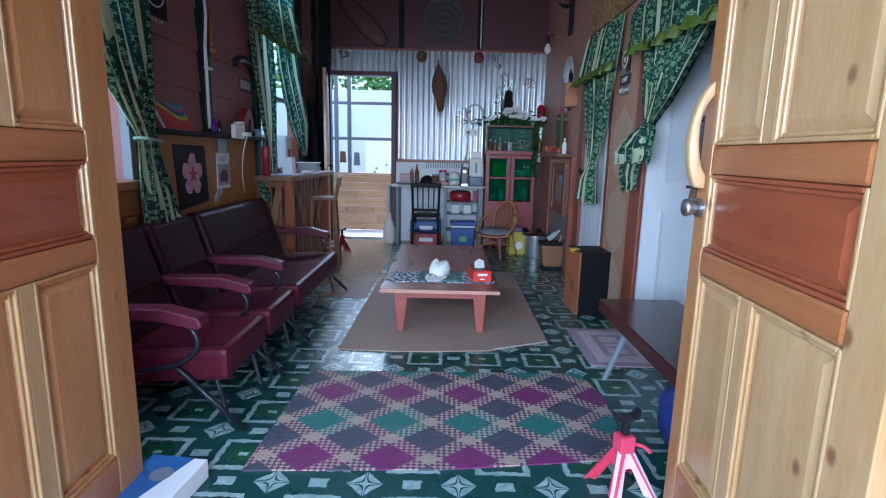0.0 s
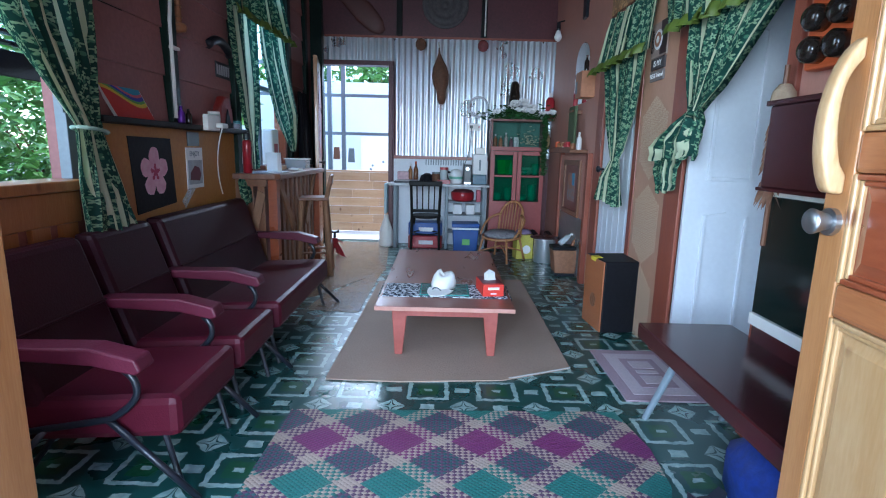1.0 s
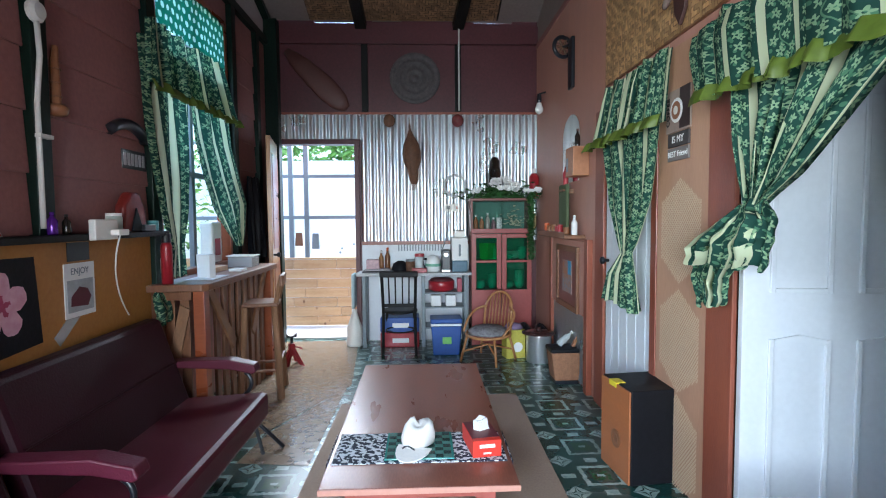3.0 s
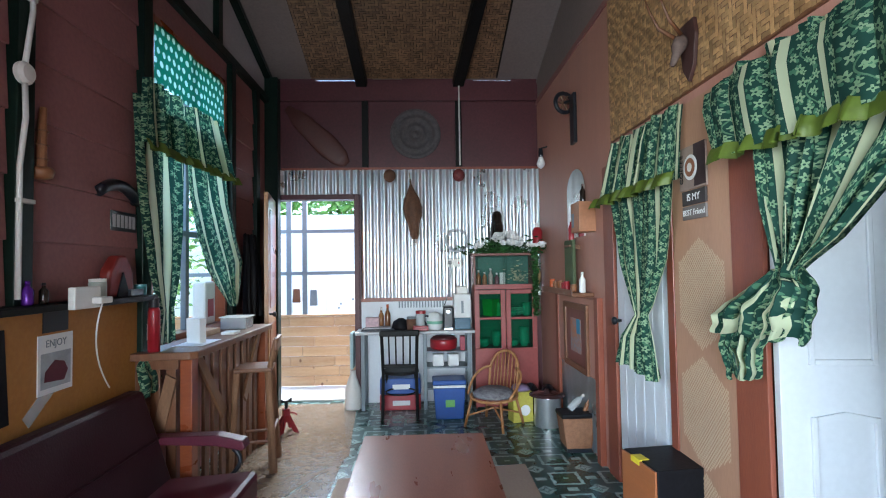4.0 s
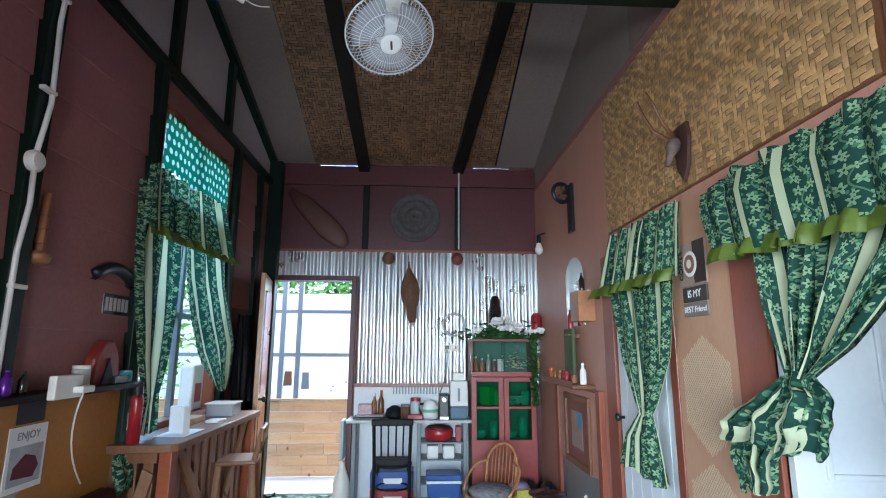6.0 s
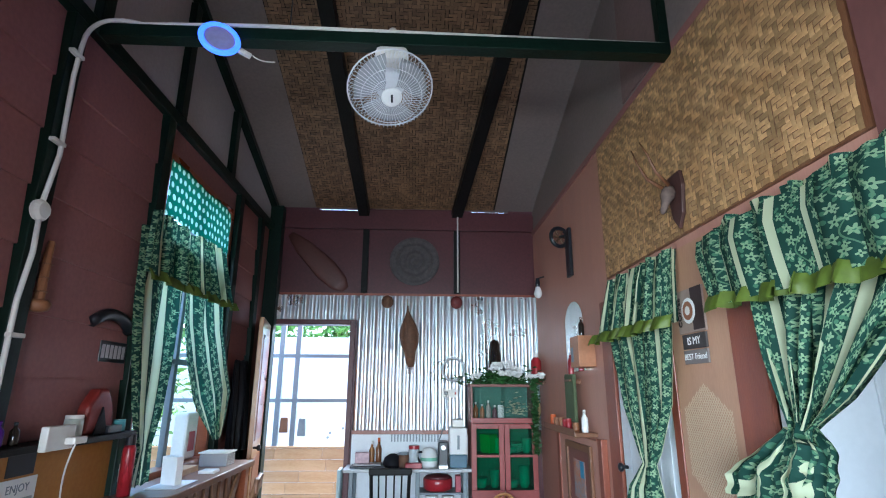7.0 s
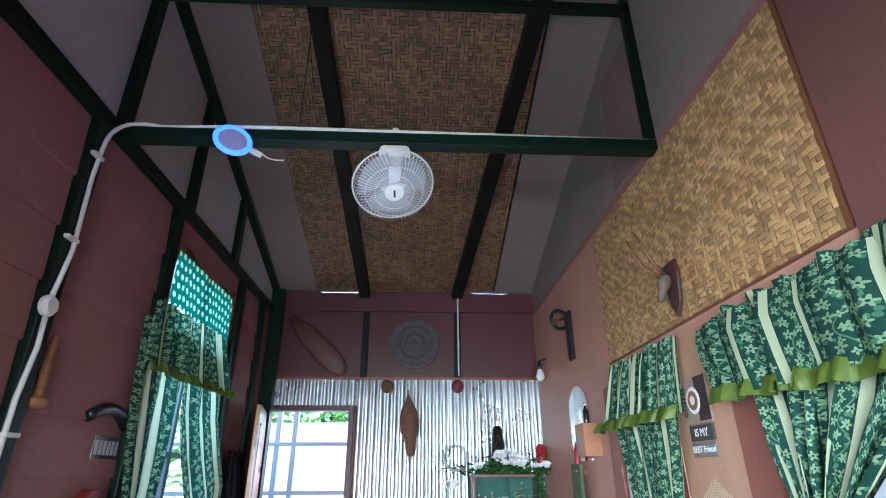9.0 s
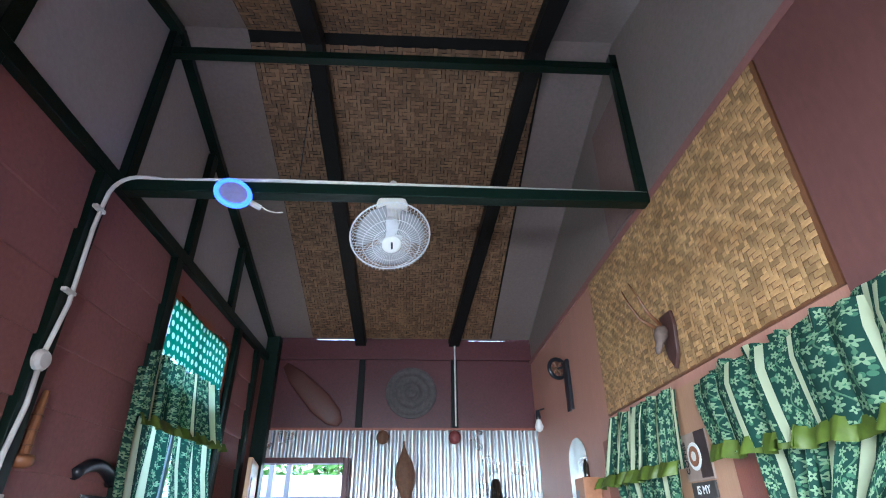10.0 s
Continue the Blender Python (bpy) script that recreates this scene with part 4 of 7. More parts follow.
cloth("dotted_voile", 1.2, [(0, 4.76, 5.96, 3.06, 3.06, L + 0.01, 1), (0.42, 4.76, 5.96, 2.66, 2.66, L + 0.012, 1)], 2, 0.004, nv=8, parent=wc, material=DOTS, label="bright green dotted voile")
# near window, one tied drape
nc = curtain("curtain", "tied green floral curtain beside the open window", L, 1,
             [(0, 2.08, 2.86, 2.55, 2.55, 0.08, 1), (0.5, 2.18, 2.86, 2.05, 2.05, 0.1, 1.2), (0.9, 2.38, 2.87, 1.65, 1.62, 0.1, 1.2), (1.3, 2.74, 2.88, 1.28, 1.24, 0.1, 0.8), (1.5, 2.72, 2.96, 1.05, 1.02, 0.11, 1.1), (1.9, 2.72, 3.08, 0.76, 0.66, 0.12, 1.2)],
             None, 16, 1.1)
bm = bmesh.new()
tube(bm, [(L + 0.1 + 0.055 * math.cos(a), 2.81 + 0.085 * math.sin(a), 1.26 - 0.01 * math.sin(a)) for a in [i * 0.4488 for i in range(14)]], 0.009, 6, closed=True)
part("tie_back", bm, mat("pale_green_cloth", (0.3, 0.42, 0.33), 0.8), nc, "pale green tie-back band")

# windows
w1 = thing("window_1", "open timber window with a dark frame", "window", kind="structure")
for q in ((4.72, 1.0, 4.77, 3.1), (5.93, 1.0, 5.98, 3.1), (4.77, 3.05, 5.93, 3.1), (4.77, 1.0, 5.93, 1.04)):
    part("frame", B(L - 0.1, q[0], q[1], L + 0.012, q[2], q[3], 0.003), PINE_RED, w1)
part("mullion", B(L - 0.08, 5.33, 1.04, L - 0.04, 5.38, 3.05, 0.003), GREYPAINT, w1)
part("transom", B(L - 0.078, 4.77, 1.72, L - 0.042, 5.33, 1.76, 0.002), GREYPAINT, w1)
part("transom", B(L - 0.078, 5.38, 1.72, L - 0.042, 5.93, 1.76, 0.002), GREYPAINT, w1)
w2 = thing("window_2", "open pine window with a broad sill", "window", kind="structure")
part("sill", B(L - 0.12, 1.25, 1.0, L + 0.06, 2.84, 1.045, 0.006), PINE, w2)
part("frame", B(L - 0.04, 2.795, 1.046, L + 0.01, 2.845, 2.6, 0.003), GREYPAINT, w2)
part("frame", B(L - 0.1, 1.25, 1.046, L + 0.01, 1.3, 2.6, 0.003), GREYPAINT, w2)
solid("sill_apron", B(L, 1.3, 0.86, L + 0.03, 2.8, 0.995, 0.004), PINE, "pine apron board under the window sill", "trim", kind="structure")
for i in range(9):
    solid("railing_slat", B(L, 1.36 + i * 0.165, 0.02, L + 0.025, 1.46 + i * 0.165, 0.858, 0.004), PINE, "flat pine slat under the window", "slat", group="slats under the window", kind="structure")
aw = thing("awning", "dark corrugated awning outside the window", "awning")
for i in range(11):
    x, z = L - 0.16 - i * 0.085, 2.2 - i * 0.042
    part("sheet_rib", B(x - 0.05, 1.1, z, x + 0.03, 4.4, z + 0.02, 0.006), BLACKMETAL, aw)
for y in (1.2, 2.75, 4.3):
    part("rafter", prism(bmesh.new(), [(L - 0.11, 2.19), (L - 1.07, 1.715), (L - 1.07, 1.755), (L - 0.11, 2.23)], "y", y, y + 0.04), BLACK, aw)
part("fascia", B(L - 1.1, 1.1, 1.6, L - 1.075, 4.4, 1.76, 0.004), BLACK, aw)

# ---- sofa group along the west wall ----
def seat_unit(name, label, y0, y1, arms, seed):
    t = thing(name, label, "sofa", pose(0, 0, 0))
    bm = B(-1.36, y0 + 0.01, 0.215, -0.77, y1 - 0.01, 0.37, 0.03)
    for v in bm.verts:
        if v.co.x < -1.1:
            v.co.z -= 0.03
    part("seat", bm, VINYLRED, t)
    bm = prism(bmesh.new(), [(-1.33, 0.3), (-1.22, 0.3), (-1.39, 0.82), (-1.48, 0.82)], "y", y0 + 0.01, y1 - 0.01, 0.025)
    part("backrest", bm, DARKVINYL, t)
    for z in (0.56,):
        x = -1.22 - 0.18 * (z - 0.3) / 0.58
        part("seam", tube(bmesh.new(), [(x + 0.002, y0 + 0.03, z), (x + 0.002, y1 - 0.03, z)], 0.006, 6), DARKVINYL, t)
    for y in arms:
        bm = bmesh.new()
        tube(bm, [(-0.92, y, 0.475)] + arc((-0.9, y, 0.46), (-0.84, y, 0.38), (-0.98, y, 0.3), 8) + [(-1.3, y, 0.24)], 0.012, 8)
        tube(bm, [(-0.99, y, 0.3), (-0.7, y, 0.01)], 0.012, 8)
        tube(bm, [(-1.2, y, 0.26), (-1.42, y, 0.01)], 0.012, 8)
        part("frame_tube", bm, BLACKMETAL, t, "black bent steel tube", smooth=True)
        bm = prism(bmesh.new(), [(-1.35, 0.52), (-1.0, 0.505), (-0.86, 0.475), (-0.84, 0.49), (-0.855, 0.53), (-1.0, 0.565), (-1.35, 0.56)], "y", y - 0.045, y + 0.045, 0.008)
        part("armrest", bm, ARMPAD, t, "padded burgundy armrest")
    for y in (y0 + 0.06, y1 - 0.06):
        part("leg", tube(bmesh.new(), [(-0.86, y, 0.26), (-0.8, y, 0.0)], 0.011, 8), BLACKMETAL, t)
        part("leg", tube(bmesh.new(), [(-1.2, y, 0.24), (-1.38, y, 0.0)], 0.011, 8), BLACKMETAL, t)
    return t


seat_unit("armchair", "burgundy vinyl armchair with black tube frame", 2.1, 2.62, (2.08,), 1)
seat_unit("armchair", "burgundy vinyl armchair beside the settee", 2.66, 3.14, (2.64,), 2)
seat_unit("settee", "long burgundy vinyl settee with black tube frame", 3.2, 4.42, (3.17, 4.44), 3)

# ---- coffee table on its mat ----
bm = prism(bmesh.new(), [(-0.49, 3.05), (-0.1, 3.035), (0.45, 3.08), (0.86, 3.26), (0.88, 5.32), (-0.46, 5.15)], "z", 0.002, 0.009)
solid("floor_mat", bm, BROWNMAT, "brown felt-like mat under the coffee table", "mat")
bm = prism(bmesh.new(), [(0.5, 3.1), (0.86, 3.255), (0.86, 3.263), (0.49, 3.106)], "z", 0.010, 0.013)
solid("mat_edge", bm, CONCRETE, "pale turned-up edge of the brown mat", "mat")
table = thing("coffee_table", "low brown coffee table with red tapered legs", "coffee table")
TX0, TX1, TY0, TY1 = -0.265, 0.54, 3.32, 5.05
part("tabletop", B(TX0, TY0, 0.305, TX1, TY1, 0.33, 0.004), TABLETOP, table)
part("edge_strip", B(TX0, TY0 - 0.005, 0.306, TX1, TY0 - 0.0005, 0.329), PLY, table, "worn pale edge strip")
LEGRED = mat("worn_red_painted_wood", (0.34, 0.08, 0.06), 0.45, second=(0.26, 0.055, 0.04), big=8)
for y0, y1 in ((TY0 + 0.08, TY0 + 0.12), (TY1 - 0.12, TY1 - 0.08)):
    for a, b, c, d in ((-0.175, -0.08, -0.155, -0.11), (0.36, 0.455, 0.395, 0.44)):
        part("leg", prism(bmesh.new(), [(a, 0.304), (b, 0.304), (d, 0.0095), (c, 0.0095)], "y", y0, y1, 0.004), LEGRED, table)
part("apron", B(-0.1, TY0 + 0.05, 0.26, 0.38, TY0 + 0.075, 0.304), LEGRED, table)
RUNNER = bpy.data.materials.new("navy_white_floral_cloth")
RUNNER.use_nodes = True
n, l = RUNNER.node_tree.nodes, RUNNER.node_tree.links
tc, vo, ns = n.new("ShaderNodeTexCoord"), n.new("ShaderNodeTexVoronoi"), n.new("ShaderNodeTexNoise")
vo.inputs["Scale"].default_value, vo.feature = 30, "DISTANCE_TO_EDGE"
ns.inputs["Scale"].default_value, ns.inputs["Detail"].default_value = 45, 2
l.new(tc.outputs["Object"], ns.inputs[0]), l.new(tc.outputs["Object"], vo.inputs[0])
f = node_math(n, l, "GREATER_THAN", node_math(n, l, "ADD", ns.outputs[0], node_math(n, l, "MULTIPLY", vo.outputs[0], -0.5)), 0.455)
l.new(node_mix(n, l, f, (0.012, 0.02, 0.04), (0.6, 0.64, 0.68)), n["Principled BSDF"].inputs["Base Color"])
n["Principled BSDF"].inputs["Roughness"].default_value = 0.8
bm = B(TX0 + 0.02, 3.52, 0.331, TX1 - 0.02, 3.83, 0.335)
box(bm, TX0 - 0.004, 3.52, 0.26, TX0 - 0.001, 3.83, 0.335)
box(bm, TX1 + 0.001, 3.52, 0.26, TX1 + 0.004, 3.83, 0.335)
solid("table_runner", bm, RUNNER, "navy table runner with white flower print", "table runner")
board = thing("chess_board", "green and teal glass chequered board on the runner", "game board")
part("base", B(-0.02, 3.54, 0.336, 0.29, 3.82, 0.342, 0.002), mat("teal_glass", (0.05, 0.25, 0.22), 0.15, var=0.2, bump=0), board)
SQ = [mat("dark_green_square", (0.01, 0.05, 0.045), 0.2, bump=0), mat("pale_green_square", (0.09, 0.22, 0.19), 0.2, bump=0)]
for i in range(8):
    for j in range(8):
        part("square", B(-0.01 + i * 0.0362, 3.547 + j * 0.033, 0.3425, 0.0245 + i * 0.0362, 3.578 + j * 0.033, 0.3437), SQ[(i + j) % 2], board)
# white cap
cap = thing("baseball_cap", "white cotton baseball cap lying on the board", "cap", pose(0.12, 3.7, 0.344, 0, 0, -20))
CAPW = mat("white_cotton", (0.75, 0.74, 0.72), 0.85, var=0.12, fine=80, bump=0.2)
bm = turned(lathe(bmesh.new(), [(0.078, 0), (0.084, 0.02), (0.078, 0.05), (0.06, 0.075), (0.04, 0.085), (0.02, 0.07), (0.0, 0.062)], 26), Matrix.Rotation(0.25, 4, "Y") @ Matrix.Diagonal((0.9, 1.1, 1.25, 1)))
for v in bm.verts:
    a = math.atan2(v.co.y, v.co.x)
    fold = 1 + 0.05 * math.sin(3 * a + 0.6) + 0.03 * math.sin(7 * a + 30 * v.co.z)
    v.co.x, v.co.y = v.co.x * fold, v.co.y * fold
    v.co.z = max(0.002, v.co.z + 0.012 * math.sin(2 * a + 1) * v.co.z / 0.08)
part("crown", bm, CAPW, cap, smooth=True)
bm = bmesh.new()
prism(bm, [(0.08 * math.cos(a), -0.05 + 0.13 * math.sin(a)) for a in [math.pi + i * math.pi / 10 for i in range(11)]], "z", 0.004, 0.01)
part("peak", turned(bm, Matrix.Translation((0.02, -0.02, 0.01)) @ Matrix.Rotation(0.1, 4, "X")), CAPW, cap)
part("strap", tube(bmesh.new(), arc((-0.03, -0.1, 0.01), (0, -0.13, 0.05), (0.03, -0.1, 0.01), 6), 0.004, 5), BLACKMETAL, cap)
# tissue box
tb = thing("tissue_box", "red tissue box with a white tissue pulled up", "tissue box", pose(0.42, 3.66, 0.336, 0, 0, 8))
TRED = mat("bright_red_card", (0.6, 0.035, 0.02), 0.45, var=0.1, bump=0)
TDARK = mat("maroon_card", (0.14, 0.02, 0.03), 0.45, var=0.2, bump=0)
part("carton", B(-0.065, -0.11, 0, 0.065, 0.11, 0.075, 0.002), TRED, tb)
part("top_print", B(-0.062, -0.08, 0.0755, 0.062, 0.106, 0.077), TDARK, tb)
part("label_bar", B(-0.035, -0.1125, 0.042, 0.035, -0.1115, 0.058), CAPW, tb, "white unreadable brand bar")
part("label_bar", B(-0.018, -0.1125, 0.014, 0.018, -0.1115, 0.022), CAPW, tb, "white unreadable brand bar")
bm = bmesh.new()
rg = random.Random(2)
for k in range(5):
    a = rg.uniform(0, 3.14)
    prism(bm, [(-0.04 + rg.uniform(0, 0.02), 0), (0.04, 0), (0.025 + rg.uniform(-.02, .02), 0.05), (0.0, 0.035 + rg.uniform(0, 0.03)), (-0.03, 0.045)], "y", -0.002 + k * 0.008 - 0.015, 0.001 + k * 0.008 - 0.015)
part("tissue", turned(bm, Matrix.Translation((0, 0.01, 0.0775)) @ Matrix.Rotation(0.4, 4, "Z")), CAPW, tb)

# rugs on the floor
bm = prism(bmesh.new(), [(-0.6, 1.79), (0.2, 1.83), (0.86, 1.92), (0.98, 2.2), (1.0, 2.45), (0.95, 2.76), (-0.57, 2.72)], "z", 0.002, 0.008)
solid("plaited_rug", bm, RUG, "plaited strip rug with purple and teal lozenges", "rug", Matrix())
rug2 = thing("small_rug", "small faded mauve rug with a pale border", "rug")
MAUVE = mat("faded_mauve_pile", (0.34, 0.25, 0.29), 0.9, var=0.25, fine=90, bump=0.3)
MAUVE2 = mat("pale_mauve_pile", (0.5, 0.42, 0.45), 0.9, var=0.25, fine=90, bump=0.3)
part("field", B(1.05, 2.88, 0.002, 1.46, 3.54, 0.01), MAUVE, rug2)
part("border", B(1.11, 2.94, 0.0105, 1.43, 3.48, 0.0125), MAUVE2, rug2)
part("centre", B(1.18, 3.02, 0.013, 1.38, 3.4, 0.015), MAUVE, rug2)
for i, (a, b) in enumerate(((3.06, 3.16), (3.19, 3.23), (3.26, 3.36))):
    part("motif", B(1.22, a, 0.0155, 1.34, b, 0.017), MAUVE2, rug2)
# clear floor film near the back doorway
FILM = bpy.data.materials.new("clear_floor_film")
FILM.use_nodes = True
n, l = FILM.node_tree.nodes, FILM.node_tree.links
b = n["Principled BSDF"]
b.inputs["Base Color"].default_value, b.inputs["Roughness"].default_value = (0.33, 0.25, 0.18, 1), 0.16
tr, mx, ns, tc, bp = n.new("ShaderNodeBsdfTransparent"), n.new("ShaderNodeMixShader"), n.new("ShaderNodeTexNoise"), n.new("ShaderNodeTexCoord"), n.new("ShaderNodeBump")
ns.inputs["Scale"].default_value, ns.inputs["Detail"].default_value = 14, 3
l.new(tc.outputs["Object"], ns.inputs[0]), l.new(ns.outputs[0], bp.inputs["Height"]), l.new(bp.outputs[0], b.inputs["Normal"])
bp.inputs["Strength"].default_value, bp.inputs["Distance"].default_value = 0.5, 0.01
mr = n.new("ShaderNodeMapRange")
mr.inputs["To Min"].default_value, mr.inputs["To Max"].default_value = 0.15, 0.5
l.new(ns.outputs[0], mr.inputs[0]), l.new(mr.outputs[0], mx.inputs[0])
l.new(b.outputs[0], mx.inputs[1]), l.new(tr.outputs[0], mx.inputs[2]), l.new(mx.outputs[0], n["Material Output"].inputs[0])
bm = prism(bmesh.new(), [(-1.1, 4.5), (-0.92, 4.6), (-0.45, 5.6), (-0.58, 7.2), (-1.5, 7.2), (-1.5, 5.3)], "z", 0.003, 0.005)
solid("floor_film", bm, FILM, "wrinkled clear plastic film over the floor", "plastic sheet")
bm = prism(bmesh.new(), [(-0.92, 4.25), (-0.5, 4.2), (-0.48, 5.55), (-0.86, 4.66)], "z", 0.003, 0.0045)
solid("floor_film", bm, FILM, "thin clear plastic strip beside the mat", "plastic sheet")

# ---- speaker, bench, cabinet on the east side ----
sp = thing("loudspeaker", "black loudspeaker cabinet with an orange wood front", "loudspeaker", pose(1.4, 4.06, 0, 0, 0, 6))
part("cabinet", B(-0.2, -0.16, 0.0, 0.2, 0.16, 0.5, 0.006), BLACKCLOTH, sp)
part("front", B(-0.212, -0.158, 0.004, -0.201, 0.158, 0.496, 0.003), mat("orange_brown_veneer", (0.36, 0.12, 0.04), 0.45, var=0.25, stretch=(1, 1, 5)), sp)
bm = turned(lathe(bmesh.new(), [(0.05, 0), (0.05, 0.004), (0.035, 0.006), (0.02, 0.003), (0.0, 0.005)], 20), Matrix.Translation((-0.212, -0.02, 0.2)) @ Matrix.Rotation(-math.pi / 2, 4, "Y"))
part("badge", bm, WOOD, sp, "round carved badge")
part("yellow_tag", B(-0.214, -0.02, 0.475, -0.16, 0.06, 0.503), mat("yellow_tape", (0.75, 0.6, 0.03), 0.5, bump=0), sp, "scrap of yellow tape")

DARKTOP = mat("dark_maroon_gloss_board", (0.055, 0.012, 0.014), 0.18, second=(0.04, 0.009, 0.01), big=2, fine=50, bump=0.03)
bench = thing("low_bench", "low dark maroon bench with splayed legs", "bench")
part("top", B(1.03, 1.45, 0.38, 1.46, 2.78, 0.45, 0.006), DARKTOP, bench)
for y, dy in ((2.6, 0.12), (1.6, -0.12)):
    part("leg", tube(bmesh.new(), [(1.16, y, 0.38), (1.08, y + dy, 0.0)], 0.018, 10, 0.014), GREYPAINT, bench)
    part("leg", tube(bmesh.new(), [(1.4, y, 0.38), (1.44, y + dy, 0.0)], 0.018, 10, 0.014), GREYPAINT, bench)
cab = thing("dark_screen_cabinet", "dark glossy screen panel with cream edge strips", "television")
part("screen", B(1.42, 1.3, 0.575, 1.455, 2.58, 1.06, 0.004), mat("black_green_gloss_panel", (0.006, 0.016, 0.014), 0.12, var=0.3, bump=0.01), cab)
part("strip", B(1.41, 1.3, 0.525, 1.456, 2.58, 0.574, 0.003), CREAM, cab, "worn cream edge strip")
part("strip", B(1.41, 1.3, 1.061, 1.456, 2.58, 1.085, 0.003), CREAM, cab, "worn cream edge strip")
part("base", B(1.43, 1.3, 0.451, 1.456, 2.58, 0.524), DARKTOP, cab)
upper = thing("maroon_box", "dark maroon wooden box above the screen", "box")
part("side", B(1.335, 1.3, 1.1, 1.462, 2.5, 1.4, 0.004), DARKTOP, upper)
part("bottom_board", B(1.32, 1.3, 1.086, 1.462, 2.508, 1.1, 0.003), DARKTOP, upper)
part("top_board", B(1.32, 1.3, 1.4, 1.462, 2.508, 1.42, 0.003), DARKTOP, upper)
bag = solid("blue_bag", turned(lathe(bmesh.new(), [(0.1, 0), (0.2, 0.04), (0.2, 0.16), (0.12, 0.24), (0.02, 0.25)], 16), Matrix.Translation((1.28, 2.0, 0)) @ Matrix.Diagonal((0.8, 1.5, 1, 1))), mat("blue_plastic_cloth", (0.02, 0.05, 0.3), 0.5, var=0.4, big=10, bump=0.3), "blue cloth bag pushed under the bench", "bag", smooth=True)

# ---- bar counter by the west window ----
bar = thing("bar_counter", "rustic wooden bar counter under the window", "bar counter")
part("top", prism(bmesh.new(), [(L + 0.02, 4.5), (-1.2, 4.53), (-1.165, 4.56), (-1.165, 6.05), (L + 0.02, 6.05)], "z", 0.955, 1.0, 0.006), WOOD, bar)
part("apron", B(L + 0.03, 4.545, 0.9, -1.27, 4.562, 0.953, 0.003), WOOD, bar)
for y in (4.6, 5.98):
    part("post", B(-1.265, y - 0.045, 0, -1.195, y + 0.035, 0.954, 0.005), PINE_RED, bar)
part("post", B(L + 0.02, 4.555, 0, L + 0.075, 4.63, 0.954, 0.005), WOOD, bar)
for i in range(9):
    y = 4.7 + i * 0.138
    part("slat", B(-1.262, y, 0.0, -1.24, y + 0.07, 0.954, 0.003), WOOD, bar)
for x in (-1.415, -1.325):
    part("end_slat", B(x - 0.028, 4.575, 0.0, x + 0.028, 4.595, 0.9, 0.003), WOOD, bar)
part("brace", prism(bmesh.new(), [(-1.47, 0.34), (-1.4, 0.34), (-1.285, 0.84), (-1.345, 0.87)], "y", 4.552, 4.573, 0.003), PLANKDARK, bar)
part("brace", prism(bmesh.new(), [(4.66, 0.95), (4.75, 0.95), (5.16, 0.52), (5.1, 0.46)], "x", -1.239, -1.22, 0.003), PLANKDARK, bar)
part("brace", prism(bmesh.new(), [(5.93, 0.95), (5.86, 0.95), (5.5, 0.52), (5.56, 0.46)], "x", -1.239, -1.22, 0.003), PLANKDARK, bar)

stool = thing("bar_stool", "tall brown wooden bar stool with a low back", "stool", pose(-1.13, 5.46, 0, 0, 0, 10))
part("seat", B(-0.13, -0.15, 0.72, 0.14, 0.15, 0.75, 0.01), WOOD, stool)
for x, y in ((-1, -1), (1, -1), (-1, 1), (1, 1)):
    part("leg", tube(bmesh.new(), [(x * 0.11, y * 0.1, 0.72), (x * 0.15, y * 0.17, 0)], 0.026, 8, 0.03), PLANKDARK, stool)
for a in ((-0.15, -0.14, 0.15, -0.14, 0.22), (-0.15, 0.14, 0.15, 0.14, 0.22), (0.15, -0.14, 0.15, 0.14, 0.3)):
    part("stretcher", tube(bmesh.new(), [(a[0], a[1], a[4]), (a[2], a[3], a[4])], 0.012, 8), WOOD, stool)
for x in (-0.12, 0.12):
    part("back_post", tube(bmesh.new(), [(0.12, x, 0.74), (0.17, x, 0.96)], 0.019, 8), PLANKDARK, stool)
part("back_rail", B(0.155, -0.15, 0.87, 0.18, 0.15, 0.96, 0.008), WOOD, stool)

# ---- the back of the room: desk, chairs, cabinet ----
desk = thing("desk", "grey metal desk with shelves below its worktop", "desk")
part("worktop", B(-0.56, 6.84, 0.78, 0.68, 7.19, 0.81, 0.004), mat("grey_laminate", (0.45, 0.46, 0.48), 0.35, var=0.15), desk)
for x in (-0.48, 0.16, 0.62):
    part("leg", B(x - 0.02, 6.87, 0, x + 0.02, 6.91, 0.78, 0.004), GREYPAINT, desk)
    part("leg", B(x - 0.02, 7.14, 0, x + 0.02, 7.18, 0.78, 0.004), GREYPAINT, desk)
for z in (0.2, 0.42, 0.58):
    part("shelf", B(0.181, 6.87, z, 0.599, 7.17, z + 0.015), GREYPAINT, desk)

chair = thing("dining_chair", "black wooden spindle-back chair at the desk", "chair", pose(-0.09, 6.75, 0, 0, 0, 180))
part("seat", turned(lathe(bmesh.new(), [(0.16, 0), (0.185, 0.008), (0.185, 0.028), (0.16, 0.034), (0.0, 0.03)], 24), Matrix.Translation((0, 0, 0.41))), BLACK, chair)
for x in (-0.17, 0.17):
    part("back_post", tube(bmesh.new(), [(x, 0.2, 0), (x * 0.95, 0.16, 0.43), (x * 1.02, 0.2, 0.84)], 0.016, 8), BLACK, chair)
    part("leg", tube(bmesh.new(), [(x * 0.85, -0.12, 0.41), (x, -0.17, 0)], 0.016, 8), BLACK, chair)
